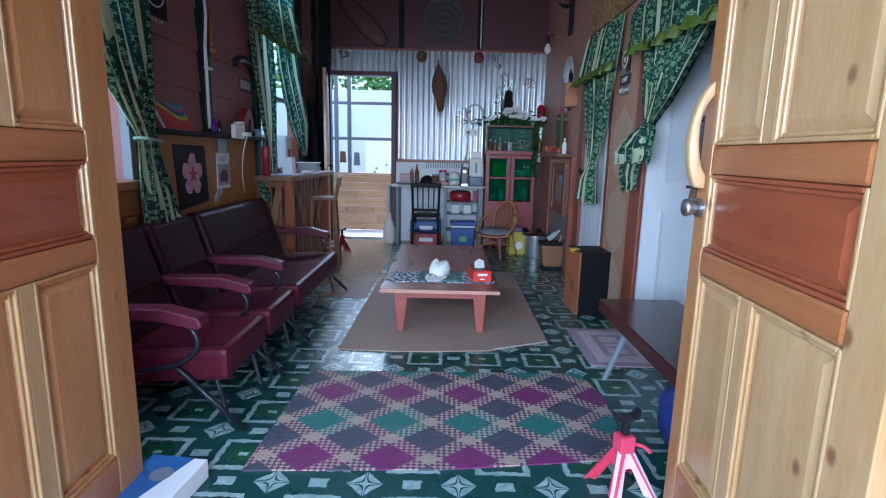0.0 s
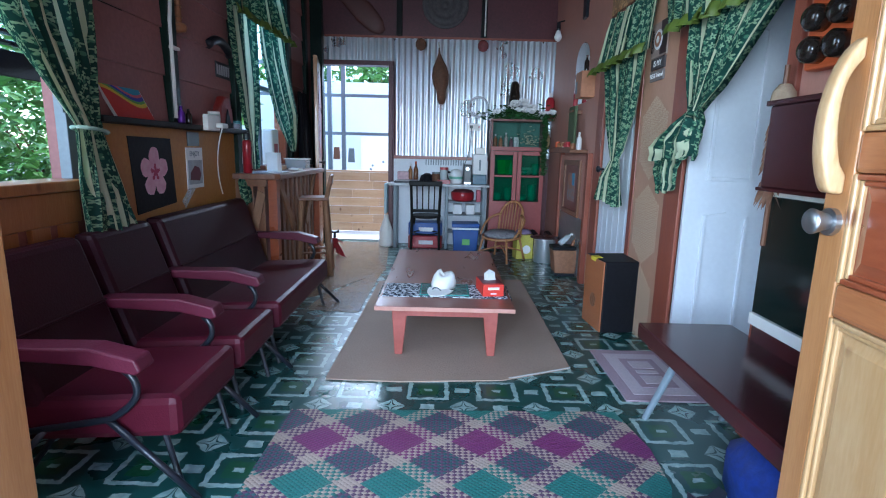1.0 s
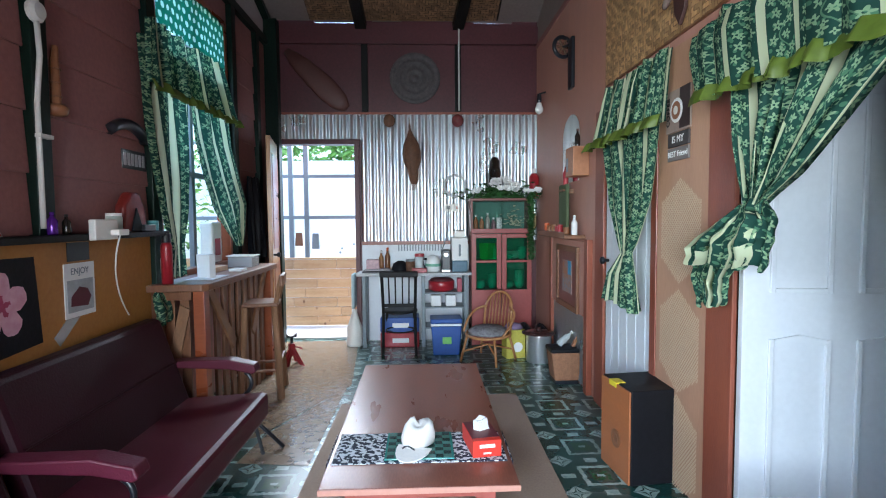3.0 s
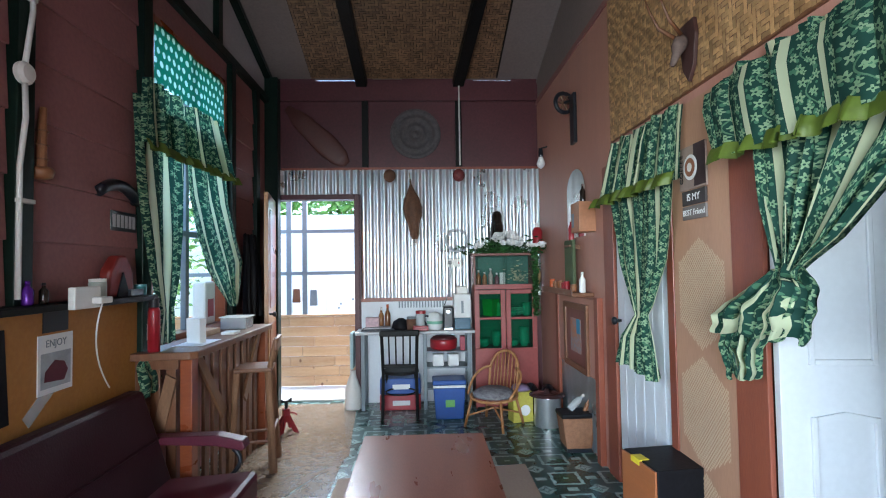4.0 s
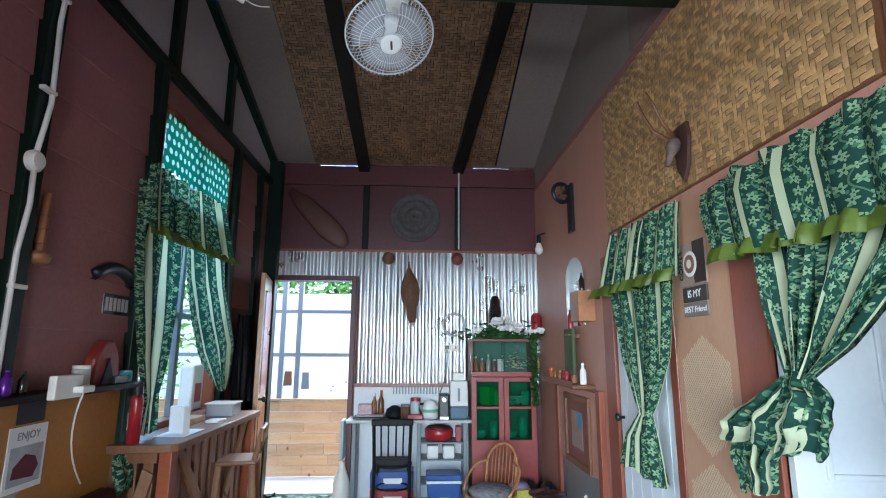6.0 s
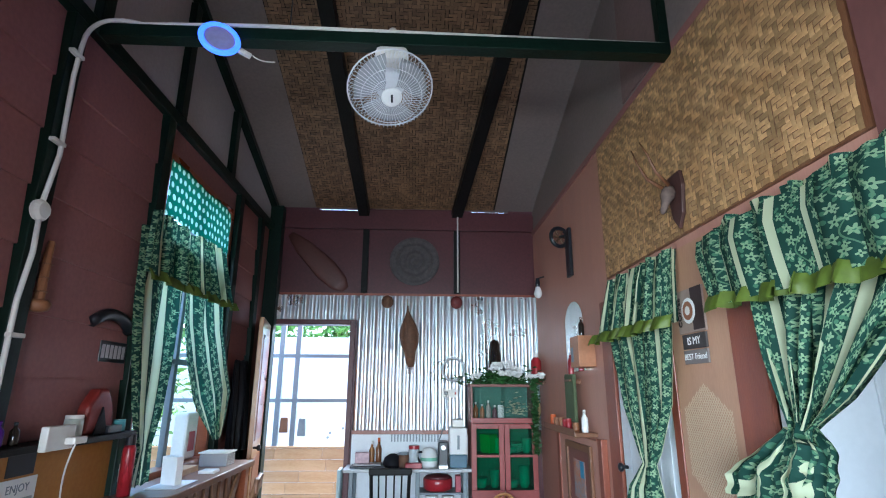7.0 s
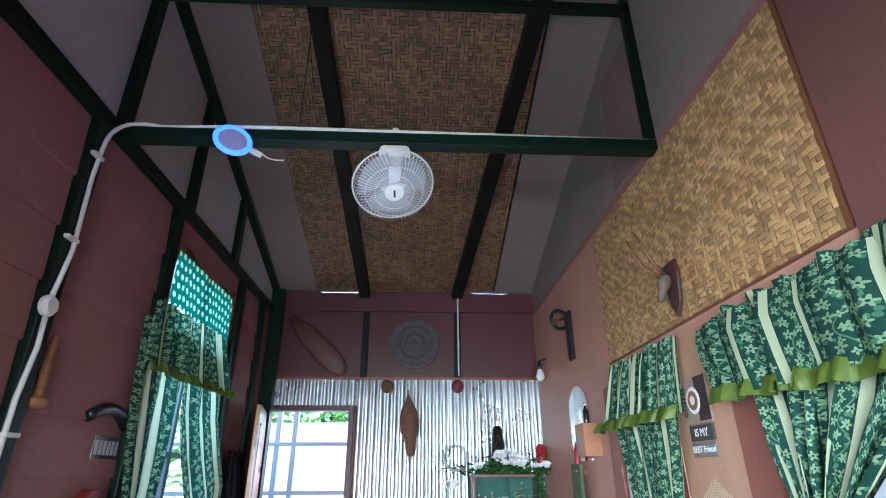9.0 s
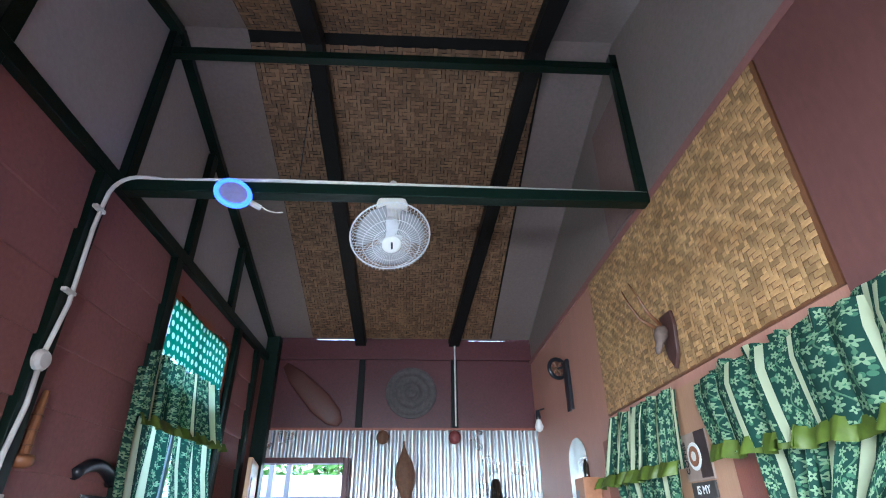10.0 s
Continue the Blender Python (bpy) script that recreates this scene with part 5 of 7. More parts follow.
for x in (-0.1, -0.035, 0.035, 0.1):
    part("spindle", tube(bmesh.new(), [(x, 0.165, 0.52), (x * 1.05, 0.195, 0.81)], 0.008, 6), BLACK, chair)
part("top_rail", B(-0.195, 0.18, 0.8, 0.195, 0.215, 0.86, 0.01), BLACK, chair)
part("back_rail", B(-0.165, 0.155, 0.49, 0.165, 0.178, 0.525, 0.005), BLACK, chair)
part("hoop_stretcher", tube(bmesh.new(), [(0.15 * math.cos(a), 0.15 * math.sin(a), 0.22) for a in [i * 0.3927 for i in range(16)]], 0.008, 6, closed=True), BLACK, chair)

CABRED = mat("red_painted_cabinet", (0.3, 0.06, 0.055), 0.4, second=(0.24, 0.045, 0.04), big=3, bump=0.05)
CABSIDE = mat("red_brown_cabinet_side", (0.2, 0.07, 0.055), 0.45, var=0.25)
GLASSC = glass("clear_cabinet_glass", (0.95, 0.98, 0.97), 0.03, 0.93)
GLASSG = glass("green_tinted_glass", (0.5, 0.88, 0.74), 0.04, 0.84)
cx0, cx1, cy = 0.68, 1.335, 6.84
cb = thing("display_cabinet", "red painted display cabinet with green glass doors", "cabinet")
part("side", B(cx0, cy + 0.02, 0, cx0 + 0.02, BACK - 0.04, 1.58, 0.003), CABSIDE, cb)
part("side", B(cx1 - 0.02, cy + 0.02, 0, cx1, BACK - 0.04, 1.58, 0.003), CABSIDE, cb)
part("top", B(cx0 - 0.01, cy, 1.58, cx1 + 0.01, BACK - 0.04, 1.605, 0.003), CABSIDE, cb)
part("back", B(cx0 + 0.02, BACK - 0.06, 0.05, cx1 - 0.02, BACK - 0.045, 1.58), mat("cabinet_green_back", (0.06, 0.2, 0.15), 0.6, var=0.3), cb)
for z in (0.05, 0.6, 0.92, 1.25):
    part("shelf", B(cx0 + 0.02, cy + 0.03, z, cx1 - 0.02, BACK - 0.061, z + 0.018), CABSIDE, cb)
part("rail", B(cx0 + 0.0, cy, 1.23, cx1, cy + 0.02, 1.28, 0.003), CABRED, cb)
part("rail", B(cx0 + 0.0, cy, 0.02, cx1, cy + 0.02, 0.12, 0.003), CABRED, cb)
mid = (cx0 + cx1) / 2
for a, b in ((cx0 + 0.002, mid - 0.003), (mid + 0.003, cx1 - 0.002)):
    dr = part("door", B(a, cy, 0.13, b, cy + 0.02, 0.62, 0.003), CABRED, cb)
    part("door_stile", B(a, cy, 0.621, a + 0.05, cy + 0.02, 1.225, 0.003), CABRED, dr)
    part("door_stile", B(b - 0.05, cy, 0.621, b, cy + 0.02, 1.225, 0.003), CABRED, dr)
    part("door_rail", B(a + 0.05, cy, 1.18, b - 0.05, cy + 0.02, 1.225, 0.003), CABRED, dr)
    part("door_rail", B(a + 0.05, cy, 0.915, b - 0.05, cy + 0.02, 0.94, 0.003), CABRED, dr)
    part("pane", B(a + 0.05, cy + 0.008, 0.621, b - 0.05, cy + 0.012, 0.915), GLASSG, dr)
    part("pane", B(a + 0.05, cy + 0.008, 0.94, b - 0.05, cy + 0.012, 1.18), GLASSG, dr)
part("sliding_pane", B(cx0 + 0.02, cy + 0.008, 1.281, mid + 0.02, cy + 0.012, 1.575), GLASSC, cb)
part("sliding_pane", B(mid - 0.02, cy + 0.016, 1.281, cx1 - 0.02, cy + 0.02, 1.575), GLASSC, cb)

rc = thing("rattan_chair", "small child-size rattan chair with round back", "chair", pose(0.79, 6.3, 0, 0, 0, -38))
def cane_rod(name, pts, r=0.012):
    part(name, tube(bmesh.new(), pts, r, 7), RATTAN, rc, smooth=True)
ring = [(0.22 * math.cos(a), 0.2 * math.sin(a), 0.27 + 0.02 * math.sin(a)) for a in [i * 0.3142 for i in range(20)]]
part("seat_ring", tube(bmesh.new(), ring, 0.014, 7, closed=True), RATTAN, rc, smooth=True)
part("cushion", turned(lathe(bmesh.new(), [(0.05, 0), (0.19, 0.01), (0.2, 0.04), (0.14, 0.075), (0.0, 0.08)], 20), Matrix.Translation((0, 0, 0.26))), mat("grey_patterned_cushion", (0.28, 0.27, 0.28), 0.9, second=(0.1, 0.09, 0.1), big=18, fine=60, bump=0.4), rc, "grey patterned seat cushion", smooth=True)
for x, y in ((-1, -1), (1, -1), (-1, 1), (1, 1)):
    cane_rod("leg", [(x * 0.15, y * 0.14, 0.27), (x * 0.2, y * 0.19, 0.0)], 0.013)
cane_rod("arm_hoop", arc((-0.22, -0.1, 0.28), (-0.3, 0.12, 0.48), (-0.13, 0.2, 0.5), 8) )
cane_rod("arm_hoop", arc((0.22, -0.1, 0.28), (0.3, 0.12, 0.48), (0.13, 0.2, 0.5), 8))
cane_rod("back_hoop", [(-0.15, 0.17, 0.28)] + [(0.15 * math.cos(a), 0.2 + 0.06 * math.sin(a), 0.48 + 0.17 * math.sin(a)) for a in [math.pi - i * math.pi / 10 for i in range(11)]] + [(0.15, 0.17, 0.28)], 0.013)
for i in range(7):
    x = -0.11 + i * 0.0367
    cane_rod("back_rod", [(x, 0.18, 0.28), (x, 0.2 + 0.05, 0.48 + 0.16 * math.sqrt(max(0, 1 - (x / 0.15) ** 2)))], 0.006)
for a in ((-0.18, -0.17, 0.18, 0.17), (0.18, -0.17, -0.18, 0.17)):
    cane_rod("brace", [(a[0], a[1], 0.1), (0, 0, 0.16), (a[2], a[3], 0.1)], 0.009)

# ---- small helpers for the loose things ----
RED = mat("red_gloss_plastic", (0.36, 0.02, 0.03), 0.3, var=0.25, bump=0.02)
PINKRED = mat("worn_pink_red_enamel", (0.62, 0.06, 0.12), 0.4, second=(0.5, 0.04, 0.08), big=12, bump=0.05)
SILVERPINK = mat("pale_pink_plate", (0.7, 0.5, 0.56), 0.4, var=0.15, bump=0.02)
BLUE = mat("blue_plastic", (0.02, 0.08, 0.32), 0.35, var=0.2, bump=0.02)
TEAL = mat("teal_ceramic", (0.08, 0.3, 0.33), 0.35, bump=0.0)
PURPLE = mat("purple_metal", (0.12, 0.02, 0.3), 0.25, metal=0.4, bump=0.0)
YELLOW = mat("yellow_card", (0.55, 0.5, 0.09), 0.6, second=(0.42, 0.36, 0.06), bump=0.0)
DARKGLASS = mat("dark_glass", (0.02, 0.015, 0.012), 0.1, bump=0.0)
ORANGE = mat("orange_lacquer", (0.62, 0.12, 0.03), 0.4, var=0.2, bump=0.02)
STRAW = mat("plaited_straw", (0.48, 0.36, 0.2), 0.7, second=(0.36, 0.25, 0.12), big=20, fine=90, bump=0.3)
BROWNWEAVE = mat("dark_brown_basketry", (0.16, 0.075, 0.04), 0.7, second=(0.1, 0.045, 0.025), big=25, fine=110, bump=0.5)
GREYWEAVE = mat("grey_basketry", (0.1, 0.085, 0.085), 0.7, second=(0.05, 0.042, 0.045), big=25, fine=90, bump=0.5)
PAPER = mat("white_paper", (0.78, 0.78, 0.77), 0.7, var=0.06, bump=0.02)
CLEAR = glass("clear_plastic", (0.93, 0.96, 0.97), 0.08, 0.72, 1.0)
MIRROR = mat("mirror_silver", (0.8, 0.84, 0.82), 0.04, metal=1.0, var=0.03, bump=0.0)
up_x = lambda x, y, z, s=-1: Matrix.Translation((x, y, z)) @ Matrix.Rotation(s * math.pi / 2, 4, "Y")
up_y = lambda x, y, z: Matrix.Translation((x, y, z)) @ Matrix.Rotation(math.pi / 2, 4, "X")


def words(name, body, size, m, material, parent):
    c = bpy.data.curves.new(name, "FONT")
    c.body, c.size, c.align_x, c.align_y, c.extrude = body, size, "CENTER", "CENTER", 0.0008
    c.materials.append(material)
    ob = new(name, c)
    ob.parent = parent
    ob.matrix_local = m
    return ob


EAST = lambda y, z, x=R - 0.02: Matrix(((0, 0, -1, x), (-1, 0, 0, y), (0, 1, 0, z), (0, 0, 0, 1)))
WEST = lambda y, z, x=L + 0.02: Matrix(((0, 0, 1, x), (1, 0, 0, y), (0, 1, 0, z), (0, 0, 0, 1)))


def bottle(name, label, x, y, z, r, h, body, cap, neck=0.4, category="bottle"):
    t = thing(name, label, category, pose(x, y, z))
    part("body", lathe(bmesh.new(), [(r * 0.9, 0), (r, 0.01), (r, h * 0.62), (r * neck, h * 0.78), (r * neck, h * 0.86)], 16), body, t, smooth=True)
    part("cap", lathe(bmesh.new(), [(r * neck * 1.1, h * 0.865), (r * neck * 1.1, h), (r * neck * 0.6, h * 1.005)], 14), cap, t, smooth=True)
    return t


def jar(name, label, x, y, z, r, h, body, lid, category="jar"):
    t = thing(name, label, category, pose(x, y, z))
    part("body", lathe(bmesh.new(), [(r * 0.92, 0), (r, 0.01), (r, h * 0.8), (r * 0.9, h * 0.84)], 18), body, t, smooth=True)
    part("lid", lathe(bmesh.new(), [(r * 0.97, h * 0.845), (r * 0.97, h), (0, h * 1.01)], 18), lid, t)
    return t


# ---- fan, ring lamp and wiring on the tie beam ----
wire = thing("conduit", "white plastic conduit up the post and along the beam", "conduit")
cx = L + 0.065
part("pipe", tube(bmesh.new(), [(cx, 3.63, 1.36), (cx, 3.63, 1.9), (cx + 0.01, 3.645, 2.1), (cx, 3.65, 2.26)], 0.011, 8), CREAM, wire, smooth=True)
part("pipe", tube(bmesh.new(), [(cx, 3.65, 2.32), (cx, 3.69, 2.56), (cx, 3.67, 2.95), (cx, 3.68, 3.1)] + arc((cx, 3.69, 3.18), (cx, 3.74, 3.36), (cx + 0.18, 3.82, 3.36), 8) + [(-0.7, 3.8, 3.36), (R - 0.01, 3.82, 3.35)], 0.011, 8), CREAM, wire, smooth=True)
part("junction_box", lathed([(0.045, 0), (0.048, 0.02), (0.035, 0.035), (0, 0.037)], up_x(L + 0.05, 3.65, 2.285, 1), 16), CREAM, wire)
for z in (1.75, 2.6, 3.05):
    part("clip", B(cx - 0.012, 3.62, z, cx + 0.015, 3.7, z + 0.018, 0.003), CREAM, wire)
fan = thing("orbit_fan", "white orbit fan hanging under the tie beam", "fan", pose(-0.02, 3.83, 3.02))
part("mount", B(-0.085, -0.06, 0.15, 0.085, 0.06, 0.235, 0.028), CREAM, fan)
part("bolt", lathe(bmesh.new(), [(0.025, 0.33), (0.028, 0.35), (0.018, 0.37)], 12), CREAM, fan)
part("neck", tube(bmesh.new(), [(0, 0, 0.18), (0, 0.0, 0.08)], 0.035, 12), CREAM, fan)
FANW = mat("white_fan_plastic", (0.72, 0.73, 0.76), 0.35, var=0.06, bump=0.0)
FT = Matrix.Translation((0, -0.05, -0.02)) @ Matrix.Rotation(radians(154), 4, "X") @ Matrix.Rotation(radians(8), 4, "Y")
part("motor", turned(lathe(bmesh.new(), [(0.03, -0.11), (0.07, -0.09), (0.075, -0.03), (0.05, -0.02)], 18), FT), FANW, fan, smooth=True)
bm = bmesh.new()
for k in range(60):
    a = k * math.pi / 30
    tube(bm, [(0.055 * math.cos(a), 0.055 * math.sin(a), 0.075), (0.14 * math.cos(a + 0.12), 0.14 * math.sin(a + 0.12), 0.07), (0.205 * math.cos(a + 0.2), 0.205 * math.sin(a + 0.2), 0.03), (0.212 * math.cos(a + 0.2), 0.212 * math.sin(a + 0.2), 0.0)], 0.0014, 4)
    tube(bm, [(0.212 * math.cos(a), 0.212 * math.sin(a), 0.0), (0.19 * math.cos(a), 0.19 * math.sin(a), -0.05), (0.08 * math.cos(a), 0.08 * math.sin(a), -0.085)], 0.0014, 4)
part("cage", turned(bm, FT), FANW, fan, "white wire cage")
for r, z in ((0.212, 0.0), (0.15, 0.068), (0.1, 0.074)):
    part("cage_ring", turned(tube(bmesh.new(), [(r * math.cos(i * 0.2094), r * math.sin(i * 0.2094), z) for i in range(30)], 0.004 if r > 0.2 else 0.0018, 6, closed=True), FT), FANW, fan)
part("hub_cap", turned(lathe(bmesh.new(), [(0.052, 0.068), (0.052, 0.076), (0.04, 0.081), (0, 0.082)], 20), FT), PAPER, fan, "white hub cap with a short dark mark")
part("hub_mark", turned(B(-0.005, -0.022, 0.0825, 0.005, 0.022, 0.0835), FT), BLACKMETAL, fan)
FROST = glass("frosted_fan_blade", (0.8, 0.83, 0.88), 0.3, 0.6, 1.0)
for k in range(3):
    bm = bmesh.new()
    rows = []
    for i in range(7):
        r = 0.03 + i * 0.026
        w = 0.35 + 0.5 * math.sin(min(1, i / 5) * 1.7)
        rows.append([bm.verts.new((r * math.cos(s * w), r * math.sin(s * w), 0.02 * s)) for s in (-1, -0.5, 0, 0.5, 1)])
    for p, q in zip(rows, rows[1:]):
        for j in range(4):
            bm.faces.new((p[j], p[j + 1], q[j + 1], q[j]))
    bmesh.ops.solidify(bm, geom=bm.faces[:], thickness=0.003)
    part("blade", turned(bm, FT @ Matrix.Rotation(k * 2.094 + 0.4, 4, "Z")), FROST, fan, smooth=True)
ring = thing("ring_lamp", "round panel lamp with a glowing blue-white rim", "lamp", pose(-0.86, 3.72, 3.215) @ Matrix.Rotation(radians(80), 4, "X") @ Matrix.Rotation(radians(27), 4, "Y"))
GLOW = bpy.data.materials.new("blue_white_glow")
GLOW.use_nodes = True
e = GLOW.node_tree.nodes["Principled BSDF"]
e.inputs["Emission Color"].default_value, e.inputs["Emission Strength"].default_value = (0.035, 0.1, 1.0, 1), 0.7
e.inputs["Base Color"].default_value = (0.06, 0.1, 0.4, 1)
part("rim", tube(bmesh.new(), [(0.085 * math.cos(i * 0.2244), 0.085 * math.sin(i * 0.2244), 0.0) for i in range(28)], 0.014, 8, closed=True), GLOW, ring, "glowing blue-white rim", smooth=True)
part("panel", lathe(bmesh.new(), [(0.074, -0.004), (0.074, 0.004), (0, 0.005)], 28), mat("milky_lilac_panel", (0.42, 0.4, 0.62), 0.4, bump=0), ring)
part("plug", turned(B(0.1, -0.015, -0.01, 0.16, 0.012, 0.01, 0.003), Matrix.Rotation(-0.25, 4, "Z")), CREAM, ring)
part("cord", tube(bmesh.new(), arc((0.16, -0.03, 0), (0.2, -0.06, 0), (0.27, -0.02, 0), 6), 0.003, 5), CREAM, ring)
solid("ceiling_cord", tube(bmesh.new(), [(-0.7, 4.6, 4.28), (-0.66, 4.2, 4.38), (-0.58, 3.9, 4.2), (-0.56, 3.84, 3.38)], 0.004, 5), BLACKMETAL, "thin dark cord hanging from the ceiling", "cord")

# ---- west wall ----
bo = thing("bamboo_ornament", "orange-brown carved bamboo wall ornament", "ornament", pose(L + 0.035, 3.79, 1.87) @ Matrix.Diagonal((0.85, 0.85, 0.88, 1)))
BAM = mat("orange_bamboo", (0.3, 0.12, 0.05), 0.45, var=0.3)
part("stem", tube(bmesh.new(), [(0, 0, 0.06), (0, 0, 0.28), (0, 0.01, 0.36)], 0.026, 10, 0.016), BAM, bo)
part("bowl", lathe(bmesh.new(), [(0.02, 0), (0.05, 0.01), (0.06, 0.04), (0.045, 0.06)], 14), BAM, bo, smooth=True)
for z in (0.1, 0.17, 0.24):
    part("node_ring", tube(bmesh.new(), [(0.028 * math.cos(i * 0.5236), 0.028 * math.sin(i * 0.5236), z) for i in range(12)], 0.004, 5, closed=True), WOOD, bo)
br = thing("arched_bracket", "dark arched horn-shaped wall piece", "ornament")
part("arch", tube(bmesh.new(), arc((L + 0.03, 4.19, 1.88), (L + 0.04, 4.36, 2.0), (L + 0.03, 4.55, 1.87), 10), 0.03, 8, 0.034), BLACKMETAL, br, smooth=True)
pl = thing("number_plate", "black plate with unreadable pale characters", "plate")
part("plate", B(L + 0.013, 4.32, 1.69, L + 0.018, 4.57, 1.8, 0.002), BLACKMETAL, pl)
for i in range(6):
    part("character_bar", B(L + 0.0185, 4.335 + i * 0.038, 1.71, L + 0.02, 4.361 + i * 0.038, 1.78), GREY, pl)
po = thing("oval_poster", "dark poster with a pale oval and white lettering", "poster")
part("sheet", B(L + 0.013, 3.0, 1.86, L + 0.016, 3.26, 2.3), BLACKCLOTH, po)
part("oval", tube(bmesh.new(), [(L + 0.017, 3.13 + 0.1 * math.cos(i * 0.2618), 2.1 + 0.085 * math.sin(i * 0.2618)) for i in range(24)], 0.006, 4, closed=True), PAPER, po)
words("lettering", "VER", 0.07, WEST(3.13, 2.09, L + 0.017), PAPER, po)
words("lettering", "LIVE IT", 0.05, WEST(3.13, 1.93, L + 0.017), PAPER, po)
# rainbow painting leaning on the ledge
rp = thing("rainbow_painting", "small canvas painted as a blue and rainbow wave over red", "painting", pose(L + 0.05, 0, 1.333, 0, -14, 0))
ZT = 0.23
cols = ((0.0, 0.42, (0.55, 0.03, 0.02)), (0.42, 0.5, (0.7, 0.5, 0.03)), (0.5, 0.56, (0.12, 0.35, 0.05)), (0.56, 0.64, (0.02, 0.03, 0.35)), (0.64, 0.7, (0.6, 0.1, 0.15)), (0.7, 1.02, (0.03, 0.28, 0.45)))
part("canvas", prism(bmesh.new(), [(3.09, 0.0), (3.43, 0.0), (3.32, ZT + 0.01), (2.98, ZT)], "x", -0.012, 0.0), CAPW, rp)
for k, (a, b, c) in enumerate(cols):
    bm = bmesh.new()
    nn = 12
    lo, hi = [], []
    for i in range(nn + 1):
        s = i / nn
        wave = lambda f: max(0.0, min(1.0, f + 0.17 * math.cos(s * 4.0) * (1 if 0 < f < 1 else 0)))
        for lst, f in ((lo, a), (hi, min(b, 1.0))):
            z = wave(f) * ZT
            q = z / ZT
            ya, yb = 3.095 + (2.985 - 3.095) * q, 3.425 + (3.315 - 3.425) * q
            lst.append(bm.verts.new((0.001, ya + (yb - ya) * s, z + 0.003)))
    for i in range(nn):
        bm.faces.new((lo[i], lo[i + 1], hi[i + 1], hi[i]))
    part("colour_band", bm, mat("paint_band", c, 0.5, var=0.15, bump=0.05), rp)
bottle("flask", "small purple metal flask on the ledge", L + 0.08, 3.66, 1.333, 0.022, 0.1, PURPLE, PURPLE)
bottle("dark_bottle", "small dark bottle on the ledge", L + 0.08, 3.75, 1.333, 0.018, 0.09, DARKGLASS, BLACKMETAL)
so = thing("socket_box", "white double wall socket with a plug", "socket")
part("plate", B(L + 0.131, 3.82, 1.3, L + 0.165, 4.0, 1.4, 0.006), CREAM, so)
part("plug", B(L + 0.165, 3.93, 1.32, L + 0.21, 4.02, 1.35, 0.006), CREAM, so)
part("flex", tube(bmesh.new(), arc((L + 0.19, 3.97, 1.32), (L + 0.1, 4.0, 1.1), (L + 0.03, 4.3, 0.86), 10), 0.004, 5), CREAM, so)
jar("mug", "pale green and pink ceramic mug on the ledge", L + 0.075, 4.12, 1.333, 0.04, 0.1, mat("pale_mint_ceramic", (0.55, 0.62, 0.55), 0.4, bump=0), CREAM, "mug")
rl = thing("red_figure", "dull red carved ornament with its shaded opening drawn black", "ornament", pose(L + 0.07, 4.3, 1.333))
part("shell", prism(bmesh.new(), [(-0.12, 0), (-0.1, 0.14), (-0.03, 0.22), (0.05, 0.22), (0.11, 0.13), (0.12, 0)], "x", -0.04, 0.02, 0.015), mat("dull_red_lacquer", (0.22, 0.02, 0.015), 0.5), rl)
# Raised black wedge; the opening's shade is put in as colour.
part("opening", prism(bmesh.new(), [(-0.05, 0.002), (0, 0.13), (0.06, 0.002)], "x", 0.021, 0.03), BLACKCLOTH, rl)
jar("cup", "small teal ceramic cup on the ledge", L + 0.08, 4.5, 1.333, 0.032, 0.06, TEAL, TEAL, "cup")
solid("ledge_box", B(L + 0.03, 4.34, 1.333, L + 0.12, 4.46, 1.37, 0.004), BLACKMETAL, "flat dark box on the ledge", "box")
# flower poster and calendar
fp = thing("flower_poster", "black cloth poster with a big pink hibiscus", "poster")
part("sheet", prism(bmesh.new(), [(3.2, 1.245), (3.62, 1.24), (3.65, 0.86), (3.24, 0.83)], "x", L + 0.019, L + 0.023), BLACKCLOTH, fp)
PETAL = mat("pink_petal_print", (0.7, 0.42, 0.5), 0.7, second=(0.6, 0.28, 0.36), big=14, bump=0)
CRIMSON = mat("crimson_print", (0.45, 0.06, 0.13), 0.7, bump=0)
for k in range(5):
    a = k * 1.2566 + 0.3
    for name, far, half, m, lift in (("petal", 0.142, 0.043, PETAL, 0.0), ("petal_vein", 0.05, 0.009, CRIMSON, 0.0024)):
        pts = []
        for i in range(14):
            q = i * math.tau / 14
            r, w = far / 2 * (1 + math.cos(q)), half * math.sin(q) * (1.15 + 0.35 * math.cos(q)) + 0.004 * math.sin(5 * q + k)
            pts.append((3.43 + r * math.cos(a) - w * math.sin(a), 1.05 + r * math.sin(a) + w * math.cos(a)))
        part(name, prism(bmesh.new(), pts, "x", L + 0.0235 + k * 0.0004 + lift, L + 0.0245 + k * 0.0004 + lift), m, fp)
part("heart", prism(bmesh.new(), [(3.43 + 0.018 * math.cos(t), 1.05 + 0.018 * math.sin(t)) for t in [i * 0.6283 for i in range(10)]], "x", L + 0.0285, L + 0.0295), CRIMSON, fp)
ca = thing("calendar", "white wall calendar with a dark red car picture", "calendar")
part("upper_sheet", B(L + 0.019, 3.83, 1.2, L + 0.023, 3.99, 1.29), BLACKMETAL, ca)
part("sheet", B(L + 0.019, 3.8, 0.93, L + 0.024, 4.02, 1.19), PAPER, ca)
part("picture", B(L + 0.0245, 3.815, 0.955, L + 0.0255, 4.005, 1.11), mat("pale_grey_print", (0.42, 0.45, 0.47), 0.6, var=0.3, big=12, bump=0), ca)
